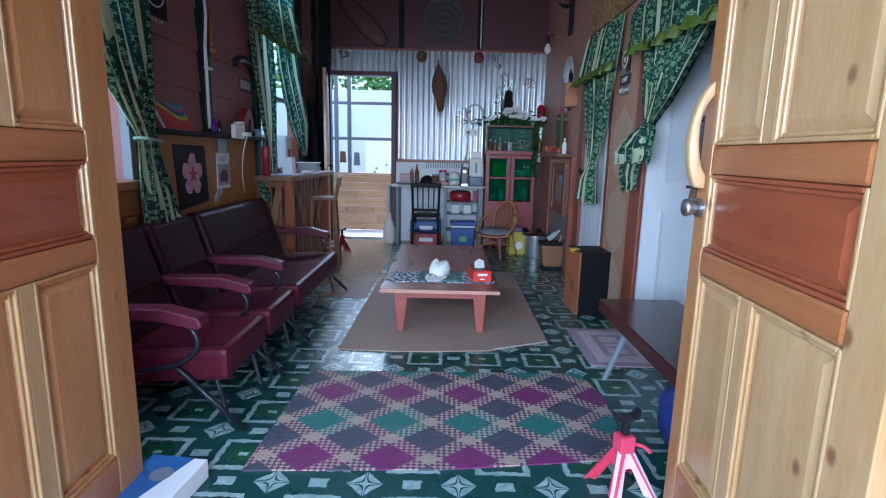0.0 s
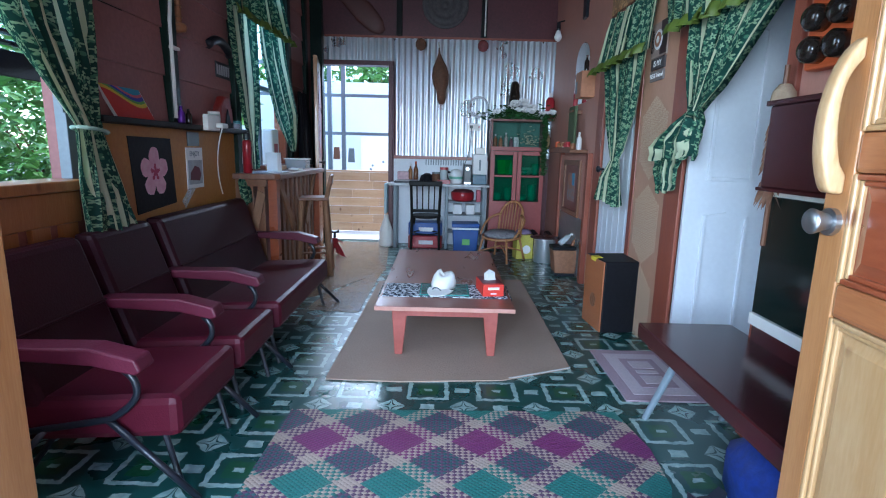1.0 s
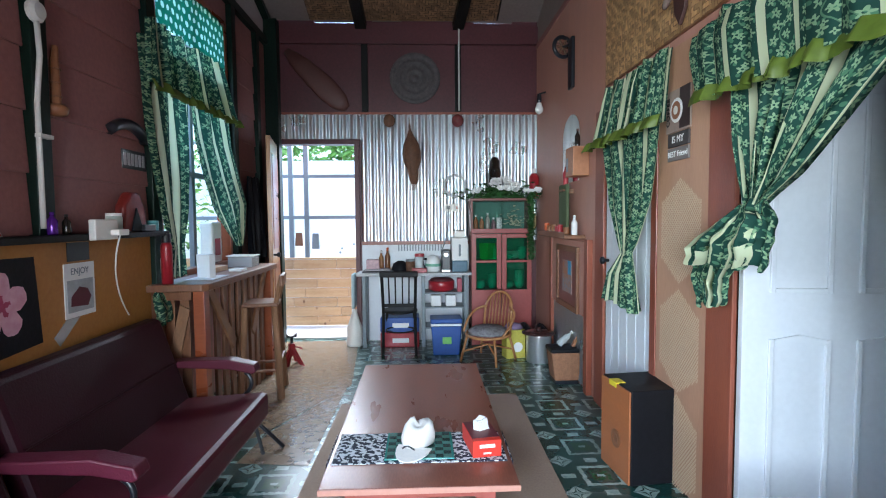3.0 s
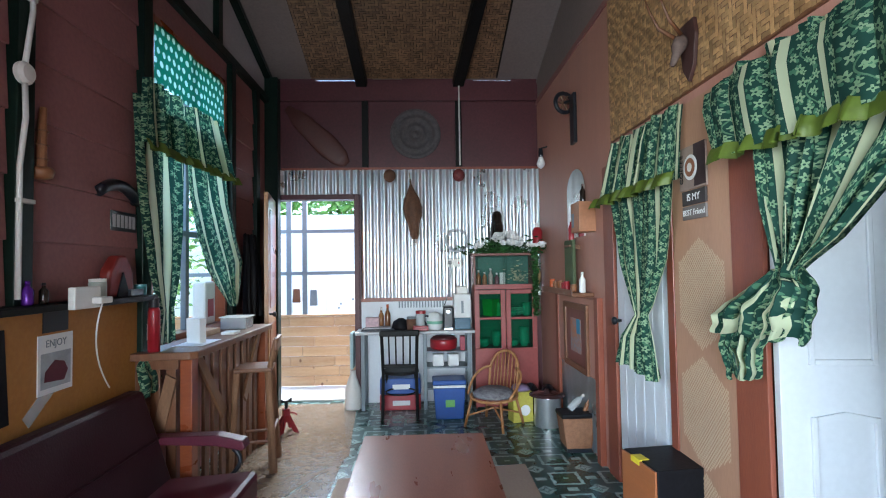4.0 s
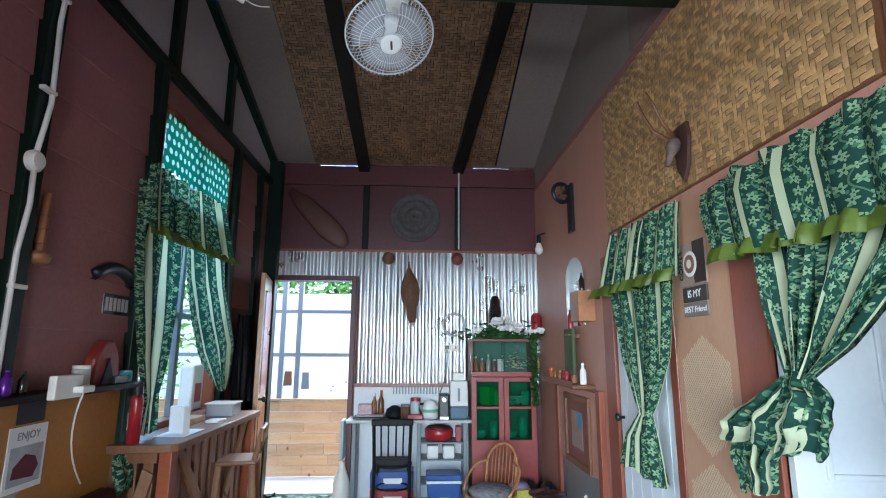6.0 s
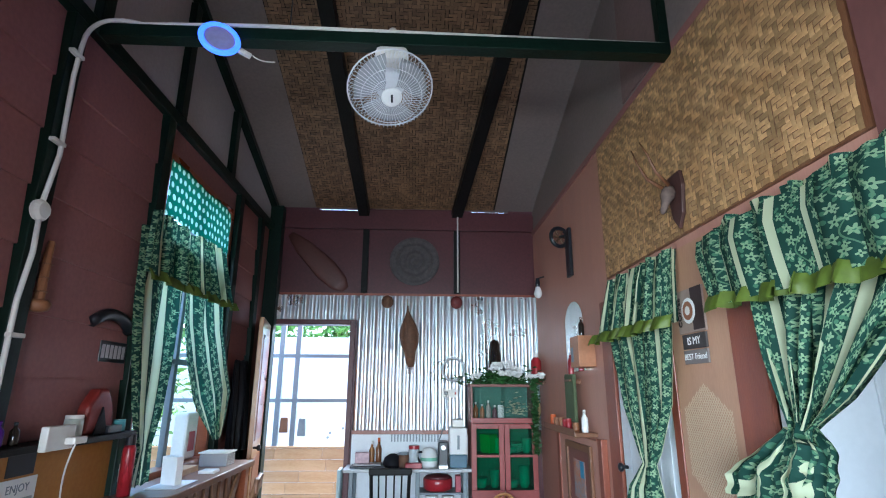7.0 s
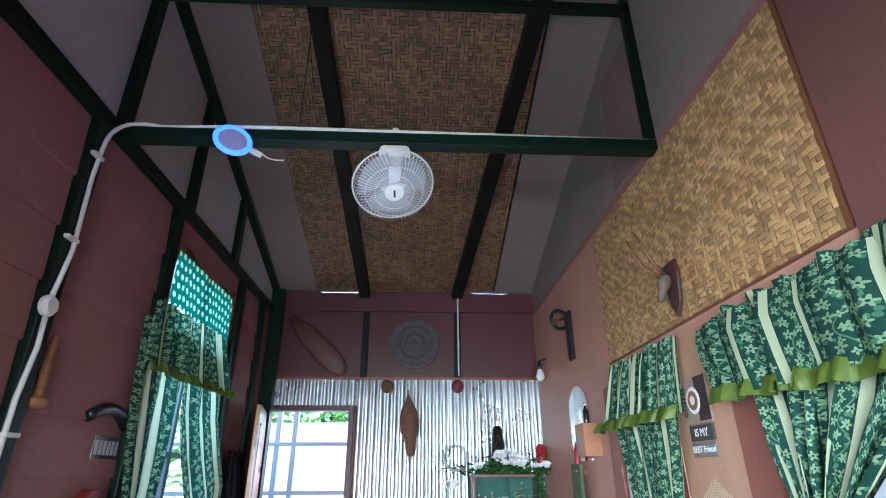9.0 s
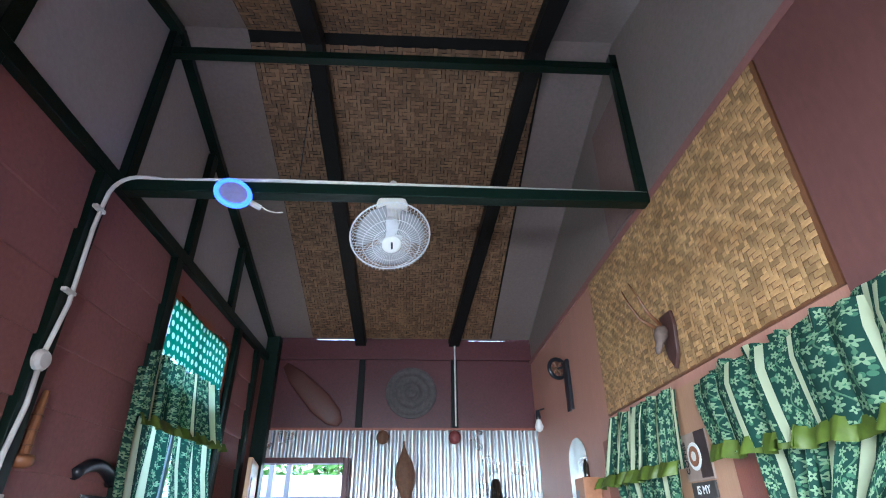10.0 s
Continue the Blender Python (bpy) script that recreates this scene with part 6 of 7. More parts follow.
part("car_shape", prism(bmesh.new(), [(3.835, 0.985), (3.96, 0.975), (3.985, 1.02), (3.96, 1.06), (3.9, 1.075), (3.84, 1.03)], "x", L + 0.026, L + 0.027), mat("maroon_print", (0.12, 0.02, 0.035), 0.5, bump=0), ca)
words("lettering", "ENJOY", 0.045, WEST(3.91, 1.15, L + 0.0248), GREYPAINT, ca)
solid("taped_strip", turned(B(0, 0, 0, 0.002, 0.06, 0.22), Matrix.Translation((L + 0.02, 3.72, 0.86)) @ Matrix.Rotation(-0.9, 4, "X")), CLEAR, "strip of clear tape on the ochre wall", "tape")
can = thing("spray_can", "tall red spray can with black cap on the counter", "spray can", pose(-1.42, 4.57, 1.001))
part("body", lathe(bmesh.new(), [(0.033, 0), (0.033, 0.235), (0.026, 0.255)], 18), RED, can, smooth=True)
part("cap", lathe(bmesh.new(), [(0.027, 0.256), (0.026, 0.31), (0, 0.312)], 16), BLACKMETAL, can)
part("label_bar", B(-0.034, -0.012, 0.07, -0.0331, 0.012, 0.16), PAPER, can)
solid("paper_holder", prism(bmesh.new(), [(-0.05, 0), (0.07, 0), (0.065, 0.16), (-0.055, 0.16)], "y", -0.02, 0.03, 0.004), PAPER, "white upright paper holder on the counter", "holder", pose(-1.33, 4.9, 1.001, 0, 0, -25))
solid("paper_sheet", B(-1.4, 4.75, 1.001, -1.22, 5.05, 1.004), PAPER, "white sheet of paper lying on the counter", "paper")
solid("paper_pad", B(-1.32, 5.3, 1.001, -1.22, 5.42, 1.02, 0.003), CREAM, "small pale pad lying on the counter", "pad")
tub = thing("plastic_tub", "clear plastic tub with tissues on the counter", "tub", pose(-1.35, 5.72, 1.001))
part("tub", B(-0.1, -0.09, 0, 0.1, 0.09, 0.09, 0.006), CLEAR, tub)
part("rim", B(-0.11, -0.1, 0.091, 0.11, 0.1, 0.1, 0.003), CREAM, tub)
part("contents", B(-0.08, -0.07, 0.005, 0.03, 0.07, 0.06, 0.01), MAROON, tub)
solid("wooden_block", B(-1.5, 5.2, 1.001, -1.38, 5.45, 1.04, 0.004), PLANK, "pine block on the window sill", "block")
jug = thing("white_canister", "white plastic canister outside the window", "canister", pose(-1.62, 5.75, 1.04))
part("body", B(-0.06, -0.1, 0, 0.05, 0.1, 0.34, 0.02), CREAM, jug)
part("red_print", B(0.0505, -0.06, 0.06, 0.052, 0.05, 0.2), RED, jug)
coat = thing("hung_coat", "dark cloth coat hung on the wall", "coat")
cloth("drape", 0.5, [(0, 6.2, 6.5, 1.8, 1.8, L + 0.08, 0.6), (0.3, 6.14, 6.58, 1.5, 1.5, L + 0.1, 1), (0.8, 6.12, 6.6, 1.0, 1.02, L + 0.1, 1.3)], 3, 0.02, nu=40, nv=20, parent=coat, material=BLACKCLOTH, seed=41)
tail = thing("curtain_tail", "crumpled green floral curtain end under the counter", "curtain")
cloth("tail", 0.3, [(0, 4.46, 4.56, 0.95, 0.95, L + 0.09, 1), (0.1, 4.44, 4.6, 0.86, 0.86, L + 0.12, 1.4), (0.2, 4.46, 4.56, 0.76, 0.78, L + 0.12, 1.2)], 3, 0.016, nu=36, nv=18, parent=tail, seed=51, rag=0.006)
# jack stands
def jack_stand(x, y, rz, s=1.0):
    t = thing("jack_stand", "red enamelled jack stand standing on the floor", "jack stand", pose(x, y, 0, 0, 0, rz))
    for k, a in enumerate((0, 90, 180, 270)):
        bm = bmesh.new()
        o, i = [(-0.11 * s, 0), (-0.034 * s, 0.2 * s), (0.034 * s, 0.2 * s), (0.11 * s, 0)], [(-0.05 * s, 0.025 * s), (-0.014 * s, 0.13 * s), (0.014 * s, 0.13 * s), (0.05 * s, 0.025 * s)]
        for q in ([o[0], o[1], i[1], i[0]], [o[1], o[2], i[2], i[1]], [o[2], o[3], i[3], i[2]]):
            prism(bm, q, "y", -0.002, 0.002)
        foot = Matrix.Rotation(radians(a), 4, "Z") @ Matrix.Translation((0, -0.095 * s, 0)) @ Matrix.Rotation(radians(-24), 4, "X")
        # Front plate of the near stand is paler than the other three.
        part("side_plate", turned(bm, foot), SILVERPINK if k == 0 and s > 0.9 else PINKRED if s > 0.9 else RED, t)
    part("collar", B(-0.032 * s, -0.032 * s, 0.175 * s, 0.032 * s, 0.032 * s, 0.245 * s, 0.006), PINKRED if s > 0.9 else RED, t)
    part("column", B(-0.014 * s, -0.014 * s, 0.245 * s, 0.014 * s, 0.014 * s, 0.31 * s, 0.004), BLACKMETAL, t)
    part("saddle", prism(bmesh.new(), [(-0.05 * s, 0.31 * s), (0.05 * s, 0.31 * s), (0.055 * s, 0.35 * s), (0.02 * s, 0.325 * s), (-0.02 * s, 0.325 * s), (-0.055 * s, 0.35 * s)], "y", -0.015, 0.015), BLACKMETAL, t)
    part("lever", tube(bmesh.new(), arc((0.03 * s, 0, 0.2 * s), (0.09 * s, -0.02, 0.2 * s), (0.1 * s, -0.03, 0.17 * s), 5), 0.007, 6), PINKRED if s > 0.9 else RED, t)
    return t


jack_stand(0.84, 1.74, 14, 0.92)
jack_stand(-1.1, 6.24, 30, 0.88)
bx = thing("cardboard_box", "low blue and white printed carton on the floor", "carton", pose(-0.83, 1.63, 0.003, 0, 0, -6))
part("carton", B(-0.11, -0.13, 0, 0.11, 0.13, 0.075, 0.003), PAPER, bx)
part("blue_print", prism(bmesh.new(), [(-0.108, -0.128), (0.0, -0.128), (0.06, 0.128), (-0.108, 0.128)], "z", 0.0755, 0.0765), mat("blue_print", (0.04, 0.14, 0.36), 0.5, bump=0), bx)
part("side_print", B(-0.108, -0.1315, 0.005, 0.0, -0.1305, 0.05), BLUE, bx)
part("seal", lathe(bmesh.new(), [(0.04, 0.077), (0.04, 0.0778), (0.0, 0.0779)], 20, (0, 0.02, 0)), GREYPAINT, bx)

# open pine door against the west wall at the back
bd = thing("door_8", "open pine door leaf swung into the room", "door", pose(-1.46, 7.17, 0, 0, 0, 10.5), kind="structure")
part("leaf", B(-0.02, -0.82, 0.03, 0.02, 0, 2.2, 0.004), PINE, bd)
for a, b in ((0.2, 0.95), (1.1, 2.05)):
    part("panel", B(0.021, -0.7, a, 0.026, -0.12, b, 0.003), PINE_RED, bd)
part("knob", lathed([(0.01, 0), (0.012, 0.03), (0.026, 0.04), (0.026, 0.058), (0.01, 0.066)], up_x(0.021, -0.76, 1.05, 1)), BLACKMETAL, bd, "dark round door knob", smooth=True)

# ---- back wall ----
tray = thing("round_tray", "large grey basketry tray hung on the wall", "tray")
part("disc", lathed([(0.27, 0), (0.28, 0.012), (0.262, 0.04), (0.24, 0.012), (0.205, 0.012), (0.19, 0.04), (0.17, 0.04), (0.155, 0.01), (0.115, 0.01), (0.1, 0.045), (0.07, 0.05), (0.06, 0.02), (0.03, 0.02), (0.02, 0.05), (0, 0.05)], up_y(0.09, BACK - 0.005, 2.96), 32), GREYWEAVE, tray, smooth=True)
part("rim", turned(tube(bmesh.new(), [(0.27 * math.cos(i * 0.19635), 0.27 * math.sin(i * 0.19635), 0.02) for i in range(32)], 0.012, 6, closed=True), up_y(0.09, BACK - 0.01, 2.96)), GREYWEAVE, tray)
sh = thing("carved_paddle", "long dull red carved wooden paddle on the wall", "ornament", pose(-0.99, BACK - 0.035, 2.93, 0, -46, 0) @ Matrix.Diagonal((1.3, 1, 1.3, 1)))
part("blade", turned(lathe(bmesh.new(), [(0.03, -0.36), (0.075, -0.2), (0.1, 0.1), (0.08, 0.26), (0.03, 0.34)], 14), Matrix.Diagonal((1, 0.25, 1, 1)) @ Matrix.Rotation(math.pi, 4, "X")), mat("dull_red_wood", (0.1, 0.034, 0.028), 0.5), sh, smooth=True)
pc = thing("conduit", "white conduit down the back wall post", "conduit")
part("pipe", tube(bmesh.new(), [(0.58, BACK - 0.06, 3.5), (0.58, BACK - 0.05, 2.6)], 0.009, 8), CREAM, pc)
part("rose", lathe(bmesh.new(), [(0.03, 0), (0.04, 0.02), (0.02, 0.05)], 12, (0.58, BACK - 0.065, 3.55)), CREAM, pc)
for x in (-0.2, 0.56):
    b = thing("ball_basket", "small round brown basketry ball on the zinc", "ornament", pose(x, BACK - 0.09, 2.48))
    part("ball", lathe(bmesh.new(), [(0.01, -0.07), (0.045, -0.055), (0.065, -0.02), (0.065, 0.02), (0.045, 0.055), (0.01, 0.07)], 16), BROWNWEAVE if x < 0 else mat("red_brown_basketry", (0.2, 0.04, 0.04), 0.6, var=0.4, big=30, bump=0.3), b, smooth=True)
    part("hook", tube(bmesh.new(), [(0, 0.01, 0.07), (0, 0.07, 0.09)], 0.004, 5), BLACKMETAL, b)
g = thing("fish_trap_basket", "brown basketry fish trap hung on the zinc", "basket", pose(0.07, BACK - 0.11, 1.78, 0, -4, 0))
part("body", lathe(bmesh.new(), [(0.03, 0.0), (0.05, 0.05), (0.06, 0.16), (0.095, 0.24), (0.105, 0.34), (0.085, 0.44), (0.045, 0.52), (0.012, 0.6), (0.008, 0.66)], 16), BROWNWEAVE, g, smooth=True)
part("loop", tube(bmesh.new(), [(0, 0, 0.66), (0, 0.06, 0.74)], 0.004, 5), STRAW, g)
for i in range(6):
    part("fringe", tube(bmesh.new(), [(-0.03 + i * 0.011, 0, 0.02), (-0.05 + i * 0.011, 0.0, -0.07)], 0.004, 4, 0.002), BROWNWEAVE, g)
hoop = solid("wall_hoop", tube(bmesh.new(), [(0.53 + 0.12 * math.cos(i * 0.2244), BACK - 0.05, 1.76 + 0.12 * math.sin(i * 0.2244)) for i in range(28)], 0.014, 8, closed=True), mat("pale_grey_plastic", (0.5, 0.52, 0.55), 0.4, bump=0), "pale grey plastic ring hung on the zinc", "ring", smooth=True)
sk = thing("wall_socket", "white double socket on the zinc with black plug", "socket")
part("plate", B(0.4, BACK - 0.055, 1.47, 0.58, BACK - 0.03, 1.56, 0.004), CREAM, sk)
part("plug", B(0.43, BACK - 0.085, 1.5, 0.47, BACK - 0.056, 1.535, 0.004), BLACKMETAL, sk)
part("flex", tube(bmesh.new(), arc((0.45, BACK - 0.07, 1.5), (0.46, BACK - 0.08, 1.25), (0.38, BACK - 0.06, 1.05), 8), 0.006, 5), BLACKMETAL, sk)
part("switch", B(0.54, BACK - 0.058, 1.5, 0.555, BACK - 0.0555, 1.53), RED, sk)
# on the desk
DZ = 0.811
lt = thing("serving_tray", "stack of dark flat trays on the desk", "tray")
part("tray", B(-0.5, 6.9, DZ, -0.16, 7.1, DZ + 0.018, 0.005), BLACKMETAL, lt)
part("tray", B(-0.47, 6.92, DZ + 0.02, -0.2, 7.08, DZ + 0.036, 0.005), GREY, lt)
solid("pink_pack", turned(B(-0.08, -0.04, 0, 0.06, 0.03, 0.1, 0.006), Matrix.Translation((-0.38, 7.0, DZ + 0.038))), mat("pale_pink_pack", (0.6, 0.4, 0.43), 0.5, var=0.3, big=20, bump=0), "pale pink food packet on the trays", "packet")
solid("cloth_hat", turned(lathe(bmesh.new(), [(0.1, 0), (0.1, 0.03), (0.08, 0.09), (0.03, 0.12), (0, 0.122)], 18), Matrix.Translation((-0.09, 7.02, DZ))), BLACKCLOTH, "black cloth cap on the desk", "cap", smooth=True)
bottle("sauce_bottle", "brown sauce bottle with orange cap on the desk", -0.24, 7.14, DZ, 0.03, 0.26, mat("brown_sauce", (0.2, 0.08, 0.03), 0.2, bump=0), ORANGE)
bottle("sauce_bottle", "amber sauce bottle with orange cap on the desk", -0.31, 7.14, DZ, 0.028, 0.23, mat("amber_sauce", (0.35, 0.16, 0.06), 0.2, bump=0), PAPER)
jar("storage_jar", "clear jar with a red lid on the desk", 0.12, 6.98, DZ, 0.055, 0.2, CLEAR, RED)
jar("storage_jar", "grey-lidded jar of coffee on the desk", 0.02, 6.96, DZ, 0.05, 0.14, BROWNWEAVE, GREYPAINT)
solid("red_packet", B(0.04, 6.87, DZ, 0.2, 6.92, DZ + 0.05, 0.006), RED, "red food packet at the desk edge", "packet")
ke = thing("kettle", "white electric kettle with a green band", "kettle", pose(0.27, 7.0, DZ))
part("body", lathe(bmesh.new(), [(0.075, 0), (0.085, 0.03), (0.08, 0.12), (0.055, 0.17), (0.0, 0.185)], 20), PAPER, ke, smooth=True)
part("green_print", lathe(bmesh.new(), [(0.086, 0.06), (0.085, 0.09)], 20), mat("mint_print", (0.2, 0.5, 0.35), 0.4, bump=0), ke)
part("handle", tube(bmesh.new(), arc((-0.07, -0.03, 0.14), (-0.16, -0.06, 0.16), (-0.08, -0.04, 0.03), 8), 0.012, 6), BLACKMETAL, ke)
cm = thing("coffee_machine", "black capsule coffee machine on the desk", "coffee machine", pose(0.41, 7.0, DZ))
part("body", B(-0.05, -0.1, 0, 0.05, 0.12, 0.24, 0.012), BLACKMETAL, cm)
part("dial", lathed([(0.026, 0), (0.026, 0.01), (0.018, 0.013), (0, 0.013)], up_y(0, -0.101, 0.19), 18), STEEL, cm)
part("drip_tray", B(-0.045, -0.13, 0.0, 0.045, -0.101, 0.03, 0.004), STEEL, cm)
wf = thing("water_filter", "white countertop water filter with clear base", "water filter", pose(0.56, 7.02, DZ))
part("base", B(-0.085, -0.1, 0, 0.085, 0.1, 0.12, 0.01), mat("blue_grey_clear_plastic", (0.12, 0.2, 0.27), 0.15, bump=0), wf)
part("tank", B(-0.09, -0.105, 0.121, 0.09, 0.105, 0.37, 0.012), PAPER, wf)
part("window", B(-0.012, -0.1075, 0.17, 0.012, -0.1055, 0.3), GREYPAINT, wf)
part("top", B(-0.06, -0.07, 0.371, 0.06, 0.07, 0.45, 0.012), CREAM, wf)
for i in range(16):
    solid("rack_rod", B(-0.12 + i * 0.032, BACK - 0.05, 1.03, -0.108 + i * 0.032, BACK - 0.031, 1.1, 0.003), GREYPAINT, "short grey rod of the wall rack", "rod", group="rods of the wall rack")
# under the desk
pot = thing("red_casserole", "dark red lidded casserole on the desk shelf", "casserole", pose(0.36, 7.0, 0.596))
part("body", lathe(bmesh.new(), [(0.1, 0), (0.14, 0.02), (0.145, 0.11), (0.14, 0.115)], 20), RED, pot, smooth=True)
part("lid", lathe(bmesh.new(), [(0.14, 0.116), (0.11, 0.14), (0.03, 0.15), (0.0, 0.15)], 20), MAROON, pot, smooth=True)
for x in (0.3, 0.46):
    solid("tissue_pack", B(x - 0.06, 6.89, 0.436, x + 0.055, 7.05, 0.56, 0.015), PAPER, "white wrapped tissue pack on the shelf", "tissue pack", group="tissue packs on the shelf")
solid("tall_red_pack", B(0.53, 6.9, 0.596, 0.58, 7.0, 0.74, 0.004), mat("pink_red_card", (0.4, 0.06, 0.09), 0.5, bump=0), "tall pink-red carton on the shelf", "carton")
co = thing("cool_box", "blue plastic cool box with a white-edged lid", "cool box", pose(0.39, 6.62, 0))
bm = prism(bmesh.new(), [(-0.135, 0), (0.135, 0), (0.155, 0.3), (-0.155, 0.3)], "y", -0.12, 0.12, 0.012)
part("body", bm, BLUE, co)
part("rim", B(-0.16, -0.125, 0.301, 0.16, 0.125, 0.325, 0.006), PAPER, co)
part("lid", B(-0.163, -0.128, 0.326, 0.163, 0.128, 0.375, 0.012), BLUE, co)
part("badge", B(-0.04, -0.1275, 0.12, 0.05, -0.126, 0.19), mat("lime_print", (0.2, 0.5, 0.12), 0.5, bump=0), co, "lime green printed mark")
for z, m_, lab in ((0.0, RED, "red plastic drinks crate under the chair"), (0.165, BLUE, "blue plastic drinks crate on the red crate")):
    c = thing("drinks_crate", lab, "crate", pose(-0.1, 7.0, z))
    part("shell", B(-0.21, -0.13, 0.0, 0.21, 0.13, 0.16, 0.01), m_, c)
    part("logo_bar", B(-0.08, -0.1325, 0.05, 0.1, -0.1305, 0.1), PAPER, c, "white logo bar")
solid("white_jug", turned(lathe(bmesh.new(), [(0.08, 0), (0.09, 0.02), (0.085, 0.2), (0.05, 0.3), (0.03, 0.36), (0.03, 0.4)], 16), Matrix.Translation((-0.6, 6.98, 0))), CREAM, "cloudy white plastic jug on the floor", "jug", smooth=True)
solid("hung_towel", B(-0.62, 6.9, 0.42, -0.585, 7.1, 0.8, 0.012), mat("pale_blue_towel", (0.5, 0.65, 0.68), 0.9, bump=0.3), "pale blue towel hung at the desk end", "towel")
# inside and on the cabinet
for i, (c, h) in enumerate((((0.3, 0.12, 0.05), 0.16), ((0.45, 0.2, 0.1), 0.14), ((0.5, 0.45, 0.4), 0.18), ((0.2, 0.1, 0.12), 0.13))):
    bottle("small_bottle", "small coloured bottle in the display cabinet", 0.74 + i * 0.065, 6.96, 1.269, 0.024, h, mat("bottle_tint", c, 0.2, bump=0), PAPER)
solid("picture_card", B(0.98, 7.04, 1.269, 1.04, 7.05, 1.4), PAPER, "small pale card in the display cabinet", "card")
solid("green_tub", turned(lathe(bmesh.new(), [(0.06, 0), (0.08, 0.01), (0.09, 0.17), (0.085, 0.18)], 4), Matrix.Translation((0.87, 7.0, 0.939))), mat("lime_plastic", (0.12, 0.5, 0.06), 0.4, bump=0), "lime green plastic tub behind the glass", "tub")
for i in range(4):
    solid("glass_plate", turned(lathe(bmesh.new(), [(0.02, 0), (0.09, 0.03), (0.1, 0.035)], 16), Matrix.Translation((1.16, 7.02, 0.94 + i * 0.02))), PAPER, "white plate stacked in the cabinet", "plate", group="stacked plates")


DISH = mat("teal_glass_dish", (0.12, 0.42, 0.34), 0.12, var=0.3, bump=0)
for x, z, r, h in ((0.78, 0.62, 0.07, 0.09), (0.92, 0.62, 0.05, 0.16), (1.08, 0.62, 0.08, 0.07), (1.22, 0.62, 0.055, 0.2), (1.1, 0.939, 0.06, 0.06), (1.25, 0.939, 0.05, 0.14)):
    solid("glass_dish", turned(lathe(bmesh.new(), [(r * 0.6, 0), (r * 0.9, h * 0.2), (r, h), (r * 0.9, h), (r * 0.8, h * 0.3), (0.0, h * 0.15)], 16), Matrix.Translation((x, 6.98, z + 0.001))), DISH, "green glass dish behind the cabinet door", "dish", group="dishes in the cabinet", smooth=True)


def petals(bm, c, r, k, rg):
    for i in range(k):
        a = i * 6.283 / k + rg.uniform(-0.2, 0.2)
        d = Vector((math.cos(a), math.sin(a), 0))
        s = Vector((-d.y, d.x, 0))
        t = rg.uniform(0.2, 0.7)
        p = [c + d * r * 0.1, c + d * r * 0.6 + s * r * 0.45 + Vector((0, 0, r * t)), c + d * r * 1.05 + Vector((0, 0, r * t * 0.9)), c + d * r * 0.6 - s * r * 0.45 + Vector((0, 0, r * t))]
        bm.faces.new([bm.verts.new(q) for q in p])


rg = random.Random(8)
fl = thing("flower_arrangement", "white artificial roses in dark greenery on the cabinet", "flowers", pose(1.0, 6.98, 1.606) @ Matrix.Diagonal((1.3, 1.1, 1.0, 1)))
part("foam_tray", B(-0.16, -0.05, 0, 0.16, 0.05, 0.03, 0.006), LEAF_DARK, fl)
for i in range(22):
    x = rg.gauss(0.0, 0.12)
    z = 0.07 + max(0, 0.16 - abs(x) * 0.75) * rg.uniform(0.1, 1.0)
    bm = bmesh.new()
    for q in (1.0, 0.72, 0.45):
        petals(bm, Vector((x, -0.12 - rg.uniform(0, 0.05), z + 0.02)), 0.04 * q, 6, rg)
    bmesh.ops.rotate(bm, cent=(x, -0.12, z + 0.02), matrix=Matrix.Rotation(0.8, 3, "X"), verts=bm.verts)
    part("rose", bm, PAPER, fl)


def leaves(count, spot, size, seed):
    rgl = random.Random(seed)
    verts, faces = [], []
    for _ in range(count):
        p = Vector(spot(rgl))
        m = Matrix.Translation(p) @ Euler((rgl.uniform(-1.5, 1.5), rgl.uniform(-1.5, 1.5), rgl.uniform(0, 6.28))).to_matrix().to_4x4()
        s = size * rgl.uniform(0.6, 1.3)
        b0 = len(verts)
        verts += [m @ (Vector(q) * s) for q in ((0, -1, 0), (0.35, -0.1, 0.12), (0, 1, -0.1), (-0.35, -0.1, 0.12))]
        faces += [(b0, b0 + 1, b0 + 2), (b0, b0 + 2, b0 + 3)]
    me = bpy.data.meshes.new("foliage")
    me.from_pydata(verts, [], faces)
    me.materials.append(LEAF_DARK)
    return me


ob = new("foliage", leaves(480, lambda q: (q.gauss(0, 0.16), q.uniform(-0.11, 0.04), abs(q.gauss(0.03, 0.06))), 0.03, 5))
ob.parent = fl
ga = thing("leaf_garland", "long green artificial garland hanging down the cabinet", "garland", pose(1.31, 6.79, 0))
ob = new("leaves", leaves(900, lambda q: (q.gauss(0, 0.017), q.gauss(-0.02, 0.015), q.uniform(0.95, 1.66)), 0.022, 6))
ob.parent = ga
part("string", tube(bmesh.new(), [(0, 0, 0.98), (0, 0, 1.62)], 0.004, 5), LEAF_DARK, ga)
bm = bmesh.new()
rg = random.Random(12)
for i in range(60):
    petals(bm, Vector((1.17 + rg.gauss(0, 0.06), 6.96 + rg.uniform(-0.03, 0.03), 1.3 + abs(rg.gauss(0.06, 0.06)))), 0.02, 5, rg)
solid("cream_posy", bm, mat("cream_petal", (0.75, 0.72, 0.5), 0.7, bump=0), "posy of small cream flowers in the cabinet", "flowers")
